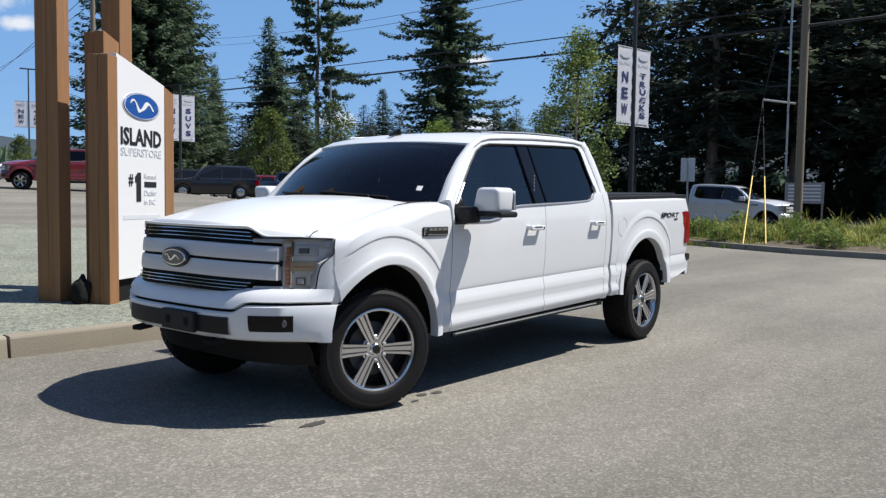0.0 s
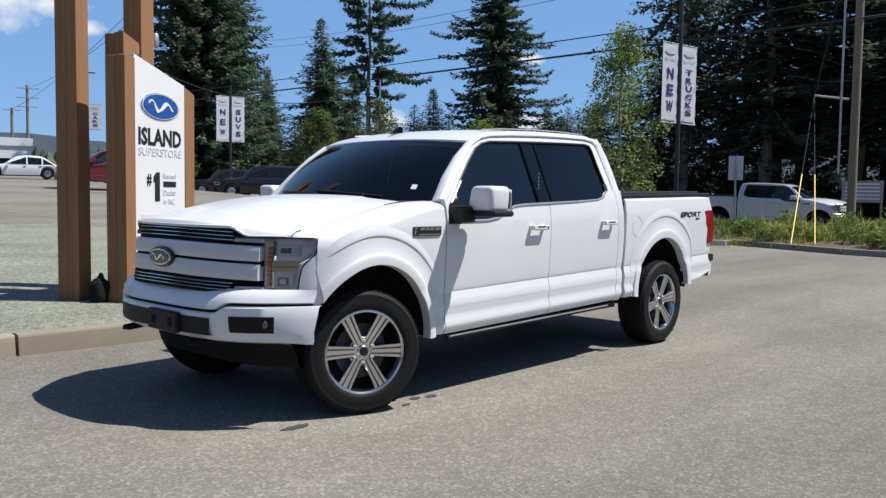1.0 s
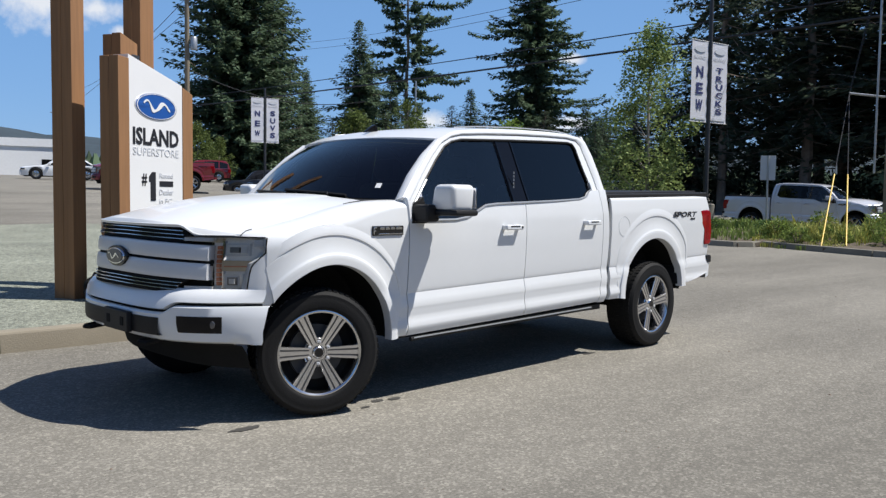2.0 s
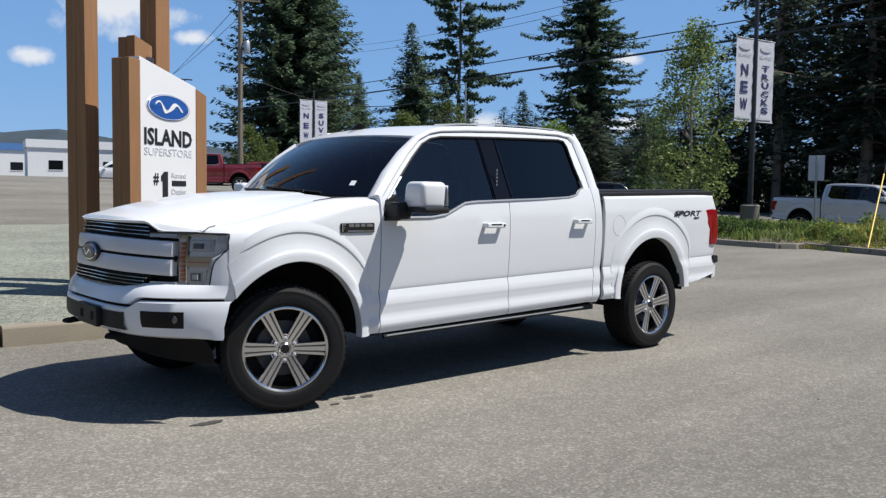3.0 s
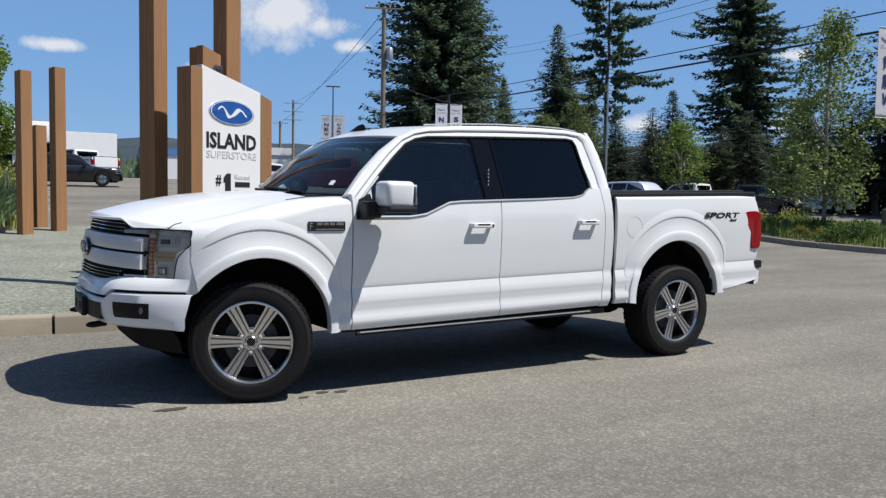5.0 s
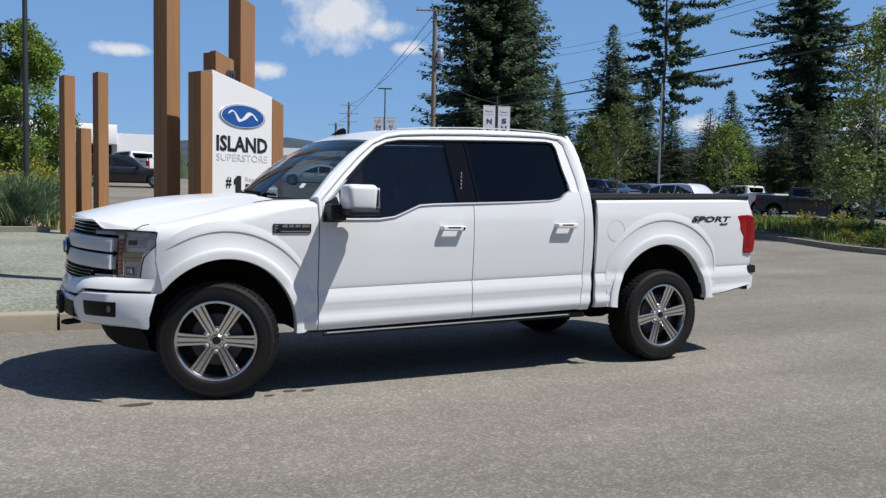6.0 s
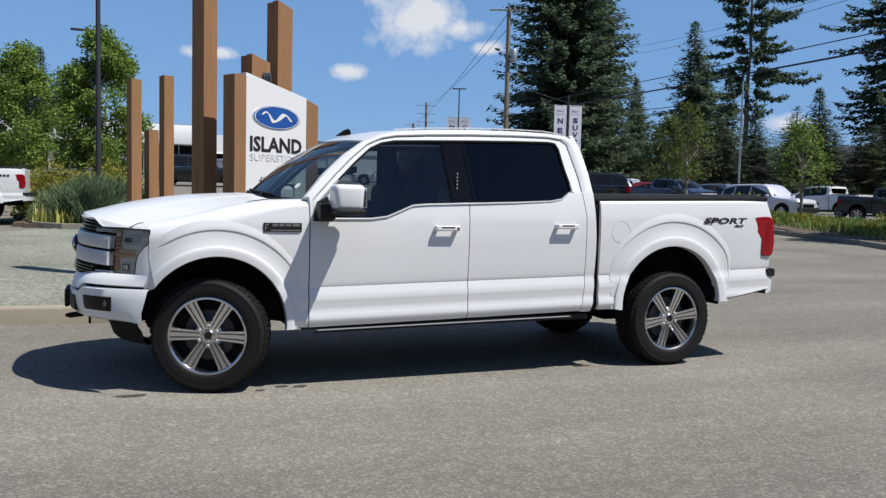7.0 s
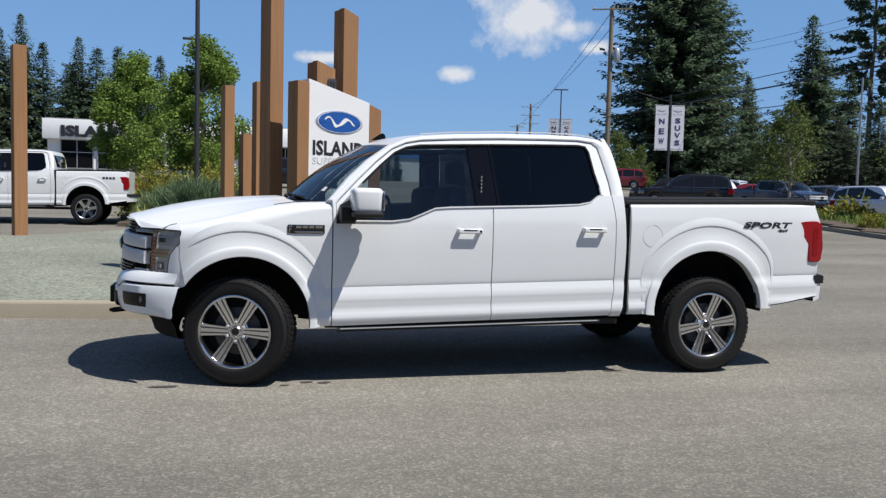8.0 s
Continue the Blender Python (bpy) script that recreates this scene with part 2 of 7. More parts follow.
def ground_mat():
    """Worn asphalt with pale aggregate, broad stains and tyre-dulled patches."""
    m = mat("worn_asphalt", (0.190, 0.178, 0.153), 0.9, var=0.20, scale=0.35, fine=9)
    n, l = m.node_tree.nodes, m.node_tree.links
    b = n["Principled BSDF"]
    b.inputs["Specular IOR Level"].default_value = 0.2
    tc = [x for x in n if x.type == "TEX_COORD"][0]
    base = [x for x in n if x.type == "MIX"][0]
    sp = n.new("ShaderNodeTexNoise")
    sp.inputs["Scale"].default_value, sp.inputs["Detail"].default_value, sp.inputs["Roughness"].default_value = 72.0, 5.0, 0.72
    l.new(tc.outputs["Object"], sp.inputs["Vector"])
    r = n.new("ShaderNodeMapRange")
    r.inputs["From Min"].default_value, r.inputs["From Max"].default_value = 0.35, 0.72
    r.inputs["To Min"].default_value, r.inputs["To Max"].default_value = 0.66, 1.34
    l.new(sp.outputs["Fac"], r.inputs["Value"])
    mul = n.new("ShaderNodeVectorMath")
    mul.operation = "SCALE"
    l.new(base.outputs["Result"], mul.inputs[0])
    l.new(r.outputs[0], mul.inputs["Scale"])
    # pale stones in the binder
    vo = n.new("ShaderNodeTexVoronoi")
    vo.inputs["Scale"].default_value = 65.0
    l.new(tc.outputs["Object"], vo.inputs["Vector"])
    sep = n.new("ShaderNodeSeparateColor")
    l.new(vo.outputs["Color"], sep.inputs[0])
    st = n.new("ShaderNodeMapRange")
    st.inputs["From Min"].default_value, st.inputs["To Min"].default_value, st.inputs["To Max"].default_value = 0.55, 0.93, 1.45
    l.new(sep.outputs[0], st.inputs["Value"])
    # broad worn lanes and patches
    lane = n.new("ShaderNodeMapping")
    lane.inputs["Scale"].default_value = (0.10, 0.55, 1)
    lane.inputs["Rotation"].default_value = (0, 0, 0.25)
    l.new(tc.outputs["Object"], lane.inputs["Vector"])
    ln = n.new("ShaderNodeTexNoise")
    ln.inputs["Scale"].default_value, ln.inputs["Detail"].default_value, ln.inputs["Roughness"].default_value = 1.0, 6.0, 0.6
    l.new(lane.outputs[0], ln.inputs["Vector"])
    lr = n.new("ShaderNodeMapRange")
    lr.inputs["From Min"].default_value, lr.inputs["From Max"].default_value = 0.3, 0.7
    lr.inputs["To Min"].default_value, lr.inputs["To Max"].default_value = 0.72, 1.24
    l.new(ln.outputs["Fac"], lr.inputs["Value"])
    both = n.new("ShaderNodeMath")
    both.operation = "MULTIPLY"
    l.new(st.outputs[0], both.inputs[0])
    l.new(lr.outputs[0], both.inputs[1])
    mul2 = n.new("ShaderNodeVectorMath")
    mul2.operation = "SCALE"
    l.new(mul.outputs[0], mul2.inputs[0])
    l.new(both.outputs[0], mul2.inputs["Scale"])
    l.new(mul2.outputs[0], b.inputs["Base Color"])
    bp = n.new("ShaderNodeBump")
    bp.inputs["Strength"].default_value, bp.inputs["Distance"].default_value = 0.3, 0.003
    l.new(sp.outputs["Fac"], bp.inputs["Height"])
    l.new(bp.outputs[0], b.inputs["Normal"])
    return m


def gravel_mat():
    """Crushed blue-green rock chips."""
    m = mat("crushed_rock", (0.212, 0.222, 0.178), 0.95, var=0.30, scale=0.7, fine=12)
    n, l = m.node_tree.nodes, m.node_tree.links
    b = n["Principled BSDF"]
    tc = [x for x in n if x.type == "TEX_COORD"][0]
    base = [x for x in n if x.type == "MIX"][0]
    vo = n.new("ShaderNodeTexVoronoi")
    vo.inputs["Scale"].default_value = 42.0
    l.new(tc.outputs["Object"], vo.inputs["Vector"])
    sep = n.new("ShaderNodeSeparateColor")
    l.new(vo.outputs["Color"], sep.inputs[0])
    r = n.new("ShaderNodeMapRange")
    r.inputs["To Min"].default_value, r.inputs["To Max"].default_value = 0.55, 1.45
    l.new(sep.outputs[0], r.inputs["Value"])
    mul = n.new("ShaderNodeVectorMath")
    mul.operation = "SCALE"
    l.new(base.outputs["Result"], mul.inputs[0])
    l.new(r.outputs[0], mul.inputs["Scale"])
    l.new(mul.outputs[0], b.inputs["Base Color"])
    bp = n.new("ShaderNodeBump")
    bp.invert = True
    bp.inputs["Strength"].default_value, bp.inputs["Distance"].default_value = 0.9, 0.012
    l.new(vo.outputs["Distance"], bp.inputs["Height"])
    l.new(bp.outputs[0], b.inputs["Normal"])
    return m


ASPHALT = ground_mat()
GRAVEL = gravel_mat()


# ---- building helpers ----
def link_mesh(name, me, material, parent=None, label="", sharp=35):
    for m in (material if isinstance(material, (list, tuple)) else [material]):
        me.materials.append(m)
    if sharp:
        me.shade_smooth()
        me.set_sharp_from_angle(angle=radians(sharp))
        level = me.attributes.get("level")
        if level:
            for f, mark in zip(me.polygons, level.data):
                if mark.value:
                    f.use_smooth = False
    ob = new(name, me)
    if parent is not None:
        ob.parent = parent
    if label:
        ob["label"] = label
    return ob


def part(name, bm, material, parent=None, label="", sharp=35):
    me = bpy.data.meshes.new(name)
    bm.to_mesh(me)
    bm.free()
    return link_mesh(name, me, material, parent, label, sharp)


def thing(name, place, label, category, group="", kind=""):
    e = new(name)
    e.matrix_world = place
    e.empty_display_size = 0.2
    return tagged(e, label, category, group, kind)


def curve(x, pts):
    """Smooth curve through pts (x rising), flat beyond the ends."""
    if x <= pts[0][0]:
        return pts[0][1]
    if x >= pts[-1][0]:
        return pts[-1][1]
    k = 0
    while pts[k + 1][0] < x:
        k += 1

    def slope(i):
        if i == 0 or i == len(pts) - 1:
            j = 1 if i == 0 else i
            return (pts[j][1] - pts[j - 1][1]) / (pts[j][0] - pts[j - 1][0])
        d0 = (pts[i][1] - pts[i - 1][1]) / (pts[i][0] - pts[i - 1][0])
        d1 = (pts[i + 1][1] - pts[i][1]) / (pts[i + 1][0] - pts[i][0])
        return 0 if d0 * d1 <= 0 else 2 * d0 * d1 / (d0 + d1)

    (x0, y0), (x1, y1) = pts[k], pts[k + 1]
    h = x1 - x0
    t = (x - x0) / h
    m0, m1 = slope(k) * h, slope(k + 1) * h
    return (2 * t ** 3 - 3 * t ** 2 + 1) * y0 + (t ** 3 - 2 * t ** 2 + t) * m0 + (-2 * t ** 3 + 3 * t ** 2) * y1 + (t ** 3 - t ** 2) * m1


def sstep(a, b, x):
    t = min(1, max(0, (x - a) / (b - a)))
    return t * t * (3 - 2 * t)


def sheet(bm, rows):
    """Quads over a grid of points."""
    vs = [[bm.verts.new(p) for p in r] for r in rows]
    for a, b in zip(vs, vs[1:]):
        for i in range(len(a) - 1):
            q = [a[i], a[i + 1], b[i + 1], b[i]]
            if len({tuple(round(c, 5) for c in v.co) for v in q}) == 4:
                bm.faces.new(q)
    return vs


def flange(bm, move):
    """Turn the open edges of a sheet inwards, so that the panel shows thickness."""
    edges = [e for e in bm.edges if e.is_boundary]
    r = bmesh.ops.extrude_edge_only(bm, edges=edges)
    for v in [g for g in r["geom"] if isinstance(g, bmesh.types.BMVert)]:
        v.co += Vector(move)


def level_faces(bm):
    """The mark on large plane faces, which stay flat beside their rounded edges."""
    return bm.faces.layers.int.get("level") or bm.faces.layers.int.new("level")


def box(bm, x0, x1, y0, y1, z0, z1, bevel=0.0, seg=2, m=None):
    mark = level_faces(bm)
    r = bmesh.ops.create_cube(bm, size=1)
    vs = r["verts"]
    for v in vs:
        v.co = Vector(((x0 + x1) / 2 + v.co.x * (x1 - x0), (y0 + y1) / 2 + v.co.y * (y1 - y0), (z0 + z1) / 2 + v.co.z * (z1 - z0)))
    if bevel:
        es = list({e for v in vs for e in v.link_edges})
        r2 = bmesh.ops.bevel(bm, geom=es, offset=bevel, segments=seg, profile=0.5, affect="EDGES")
        vs = list({v for f in r2["faces"] for v in f.verts} | {v for v in vs if v.is_valid})
        if bevel < 0.03:
            edge_faces = set(r2["faces"])
            for f in {f for v in vs for f in v.link_faces}:
                f[mark] = 0 if f in edge_faces else 1
    if m is not None:
        bmesh.ops.transform(bm, matrix=m, verts=[v for v in vs if v.is_valid])
    return vs


def boxed(*a, **k):
    bm = bmesh.new()
    box(bm, *a, **k)
    return bm


def tube(bm, pts, radii, n=8, cap=True):
    """A tube along pts with a radius each."""
    pts = [Vector(p) for p in pts]
    if not isinstance(radii, (list, tuple)):
        radii = [radii] * len(pts)
    rings = []
    for i, (p, r) in enumerate(zip(pts, radii)):
        d = (pts[min(i + 1, len(pts) - 1)] - pts[max(i - 1, 0)]).normalized()
        a = d.orthogonal().normalized() if i == 0 else (last_a - d * last_a.dot(d)).normalized()
        last_a = a
        b = d.cross(a)
        rings.append([bm.verts.new(p + r * (math.cos(2 * math.pi * k / n) * a + math.sin(2 * math.pi * k / n) * b)) for k in range(n)])
    for r0, r1 in zip(rings, rings[1:]):
        for k in range(n):
            bm.faces.new([r0[k], r0[(k + 1) % n], r1[(k + 1) % n], r1[k]])
    if cap:
        bm.faces.new(rings[0][::-1])
        bm.faces.new(rings[-1])


def tubed(pts, radii, n=8):
    bm = bmesh.new()
    tube(bm, pts, radii, n)
    return bm


def lathe(bm, prof, n=32, axis="y"):
    """Turn a profile of (radius, along) round the axis."""
    rings = []
    for k in range(n):
        a = 2 * math.pi * k / n
        c, s = math.cos(a), math.sin(a)
        rings.append([bm.verts.new((r * c, w, r * s) if axis == "y" else (r * c, r * s, w)) for r, w in prof])
    for k in range(n):
        a, b = rings[k], rings[(k + 1) % n]
        for i in range(len(prof) - 1):
            bm.faces.new([a[i], a[i + 1], b[i + 1], b[i]])


def prism(bm, outline, y0, y1, bevel=0.0):
    """Extrude an (x, z) outline between two y."""
    mark = level_faces(bm)
    f = bm.faces.new([bm.verts.new((x, y0, z)) for x, z in outline])
    r = bmesh.ops.extrude_face_region(bm, geom=[f])
    for v in [g for g in r["geom"] if isinstance(g, bmesh.types.BMVert)]:
        v.co.y = y1
    bmesh.ops.recalc_face_normals(bm, faces=bm.faces[:])
    if bevel:
        r2 = bmesh.ops.bevel(bm, geom=bm.edges[:], offset=bevel, segments=2, profile=0.5, affect="EDGES")
        edge_faces = set(r2["faces"])
        for f in bm.faces:
            f[mark] = 0 if f in edge_faces else 1


def prismed(*a, **k):
    bm = bmesh.new()
    prism(bm, *a, **k)
    return bm


def lettering(words, width, height, depth, material, parent, place, bold=0.0, shear=0.0, label=""):
    """Raised letters that fill width x height, standing in the x-z plane, read from -y."""
    c = bpy.data.curves.new("lettering", "FONT")
    c.body, c.extrude, c.offset, c.resolution_u = words, 0.02, bold, 2
    tmp = bpy.data.objects.new("tmp_letters", c)
    me = bpy.data.meshes.new_from_object(tmp)
    bpy.data.objects.remove(tmp)
    co = np.array([v.co for v in me.vertices])
    lo, hi = co.min(0), co.max(0)
    for v in me.vertices:
        x = (v.co.x - lo[0]) / (hi[0] - lo[0]) * width
        z = (v.co.y - lo[1]) / (hi[1] - lo[1]) * height
        y = (v.co.z - lo[2]) / (hi[2] - lo[2]) * depth
        v.co = (x - width / 2 + shear * (z - height / 2), -y, z - height / 2)
    ob = link_mesh("lettering", me, material, parent, label, 0)
    ob.matrix_basis = place
    return ob


def stroke(cx, w, h, thick, n=48):
    """A flowing stroke that swells and thins, in the x-z plane: a plain shape for a script mark."""
    top, low = [], []
    for k in range(n + 1):
        u = k / n
        x = cx + w * (u - 0.5)
        z = h * (0.9 - 0.4 * u) * math.sin(2 * math.pi * 1.6 * u + 0.4)
        d = thick * (0.3 + 0.7 * math.sin(math.pi * u)) * (0.7 + 0.3 * math.cos(2 * math.pi * 3.2 * u))
        top.append((x + 0.25 * z, z + d))
        low.append((x + 0.25 * z, z - d))
    bm = bmesh.new()
    a = [[bm.verts.new((x, y, z)) for x, z in line] for line in (top, low) for y in (0.0, 0.004)]
    for p, q in ((a[0], a[2]), (a[3], a[1]), (a[1], a[0]), (a[2], a[3])):
        for k in range(n):
            bm.faces.new([p[k], q[k], q[k + 1], p[k + 1]])
    bmesh.ops.recalc_face_normals(bm, faces=bm.faces[:])
    return bm


# ---- the pickup ----
# Local frame: x runs back from the front axle, y across from the centre line, z up from the ground.
ARCH = [(0.05, 0.45, 0.455), (3.612, 0.50, 0.468)]
LIP = [(0.05, 0.45, 0.507), (3.612, 0.50, 0.54)]
BULGE = [(0.05, 0.48, 0.602), (3.62, 0.50, 0.668)]
SILL = [(0.36, 0.905), (0.425, 0.942), (0.462, 0.958), (0.478, 0.960), (0.535, 0.948), (0.592, 0.9535), (0.604, 0.956), (0.690, 0.938), (0.698, 0.941), (0.72, 0.944),
        (0.85, 0.953), (1.02, 0.959), (1.12, 0.957), (1.20, 0.948), (1.27, 0.936), (1.34, 0.920)]
CREASES = [0.425, 0.462, 0.478, 0.535, 0.592, 0.604, 0.690, 0.698]


def sill_y(z):
    if z > 0.72:
        return curve(z, SILL)
    k = 0
    while k < len(SILL) - 2 and SILL[k + 1][0] < z:
        k += 1
    (z0, y0), (z1, y1) = SILL[k], SILL[k + 1]
    return y0 + (y1 - y0) * (z - z0) / (z1 - z0)


def levels(x, lo, hi, top=34):
    """Heights for one column: every crease, and even steps between."""
    marks = [lo] + [min(hi, max(lo, c + 0.0225 * (x - 0.67))) for c in CREASES] + [hi]
    counts = [3, 2, 2, 2, 4, 1, 2, 1, top]
    out = []
    for a, c, n in zip(marks, marks[1:], counts):
        out += [a + (c - a) * k / n for k in range(n)]
    return out + [hi]


def side_y(x, z):
    zz = z - 0.0225 * (x - 0.67)
    y = sill_y(zz)
    y -= 0.85 * max(0, -0.10 - x) ** 2
    y -= 0.09 * max(0, x - 4.15) ** 2
    return y


def flare_y(x, z):
    """The body side under a wheel flare, smooth across the sill's creases."""
    low = sill_y(z - 0.0225 * (x - 0.67))
    return side_y(x, z) + (0.951 - low) * sstep(0.74, 0.66, z)


def flare(k, in0, in1, out0, out1):
    """The raised band round a wheel arch: from the opening out to a crisp edge, with a rolled lip."""
    (ax, az, ar), (lx, lz, lr), (bx, bz, br) = ARCH[k], LIP[k], BULGE[k]
    bm = bmesh.new()
    rows = []
    fl = (lr - ar) / (br - ar)
    prof = [(0.0, -0.045), (0.0, 0.015), (0.02, 0.018), (fl * 0.55, 0.0195), (fl * 0.90, 0.0185), (fl * 1.00, 0.0160), (fl * 1.10, 0.0118), (fl * 1.25, 0.0088), (fl * 1.6, 0.0055), (0.62, 0.0035), (0.80, 0.0016), (0.955, 0.0014), (0.968, 0.0016), (0.990, 0.0072), (1.01, 0.0078), (1.10, 0.0060), (1.22, 0.0030), (1.34, -0.001), (1.36, -0.012)]
    n = 72
    for i in range(n + 1):
        u = i / n
        ti, to = radians(in0 + (in1 - in0) * u), radians(out0 + (out1 - out0) * u)
        p = Vector((ax + ar * math.cos(ti), az + ar * math.sin(ti)))
        q = Vector((bx + br * math.cos(to), bz + br * math.sin(to)))
        row = []
        rise = max(0.0, math.sin(to))
        end = math.degrees(to) - out0
        end = min(end, out1 - math.degrees(to)) if k else end
        open_ = sstep(3, 42, end)
        for f, o in prof:
            if f > 0.96:
                f = f if f < 1 else 1 + (f - 1) * max(0.03, rise)
                o = o * (0.25 + 0.75 * rise) if o > 0 else o
            if f > fl:
                f = fl + (f - fl) * (0.22 + 0.78 * open_)
                o = o * (0.3 + 0.7 * open_) if o > 0 else o
            outer = f > fl + (0.96 - fl) * (0.22 + 0.78 * open_)
            r = p.lerp(q, f)
            if outer and k == 0:
                keep = sstep(-0.42, -0.24, r.x) * (r.x < 0.645)
                o = o * keep - 0.012 * (1 - keep)
            row.append((r.x, flare_y(r.x, r.y) + o, r.y))
        shut = [(x, min(y, side_y(x, z) - 0.012), z) for x, y, z in row]
        if i == 0:
            rows.append(shut)
        rows.append(row)
        if i == n:
            rows.append(shut)
    sheet(bm, rows)
    return bm


def arch_z(x, low, k):
    ax, az, ar = ARCH[k]
    return max(low, az + math.sqrt(ar * ar - (x - ax) ** 2)) if abs(x - ax) < ar else low


HOOD_EDGE = [(-0.62, 1.080), (-0.48, 1.092), (-0.36, 1.115), (-0.067, 1.180), (0.15, 1.236), (0.319, 1.268), (0.42, 1.279), (0.66, 1.290)]
HOOD_MID = [(-0.80, 1.144), (-0.776, 1.155), (-0.661, 1.184), (-0.495, 1.222), (-0.156, 1.281), (0.10, 1.303), (0.34, 1.315)]
HOOD_Y = 0.785
NOSE = [(0.05 * k, -0.80 + 0.43 * (0.05 * k / 0.89) ** 2.8) for k in range(18)] + [(0.89, -0.37), (0.95, -0.28)]
BUMPER = [(0.05 * k, -0.85 + 0.51 * (0.05 * k / 0.95) ** 3.75) for k in range(20)]
LAMP = 0.937


def nose_y(x):
    """How far out the nose curve is at x."""
    return 0.89 * (min(1.0, (x + 0.80) / 0.43)) ** (1 / 2.8)


BELT = [(0.64, 1.150), (0.72, 1.150), (1.08, 1.152), (1.20, 1.168), (1.29, 1.205), (1.39, 1.248), (1.50, 1.258), (1.83, 1.270), (2.50, 1.298), (2.60, 1.318), (2.68, 1.372), (2.83, 1.385)]
OUTER = [(0.652, 1.15), (0.645, 1.305), (0.80, 1.465), (0.95, 1.608), (1.08, 1.706), (1.20, 1.758), (1.32, 1.782), (1.56, 1.804), (1.95, 1.824), (2.30, 1.831),
         (2.55, 1.829), (2.71, 1.812), (2.79, 1.775), (2.835, 1.66), (2.862, 1.52), (2.878, 1.36)]
INNER = [(0.712, 1.158), (0.710, 1.258), (0.866, 1.421), (1.00, 1.552), (1.115, 1.652), (1.20, 1.692), (1.30, 1.712), (1.56, 1.724), (1.87, 1.737), (2.25, 1.750),
         (2.55, 1.757), (2.605, 1.748), (2.628, 1.71), (2.655, 1.55), (2.683, 1.44), (2.690, 1.384)]


def cab_y(x, z):
    return side_y(x, z) if z < 1.28 else min(side_y(x, 1.28), side_y(x, 1.28) - (z - 1.28) * 0.36)


def flip(bm, s):
    if s > 0:
        return bm
    for v in bm.verts:
        v.co.y = -v.co.y
    bmesh.ops.reverse_faces(bm, faces=bm.faces[:])
    return bm


def panel(cols, low, high, rows=44, edge=None):
    """A side panel over columns of x, between low(x) and high(x)."""
    bm = bmesh.new()
    pts = []
    for x in cols:
        lo, hi = low(x), high(x)
        col = []
        for z in levels(x if x > 1.5 else 1.8 if edge else x, lo, hi):
            xx = edge(x, z) if edge else x
            col.append((xx, side_y(xx, z), z))
        pts.append(col)
    sheet(bm, pts)
    return bm


def spaced(a, b, n):
    return [a + (b - a) * i / n for i in range(n + 1)]


def arch_cols(k, a, b, n=60):
    """Columns crowded towards the steep ends of a wheel arch."""
    ax, _, ar = ARCH[k]
    c = [ax - ar * math.cos(math.pi * i / n) for i in range(n + 1)]
    return sorted({round(x, 4) for x in c + spaced(a, b, 64) if a <= x <= b})


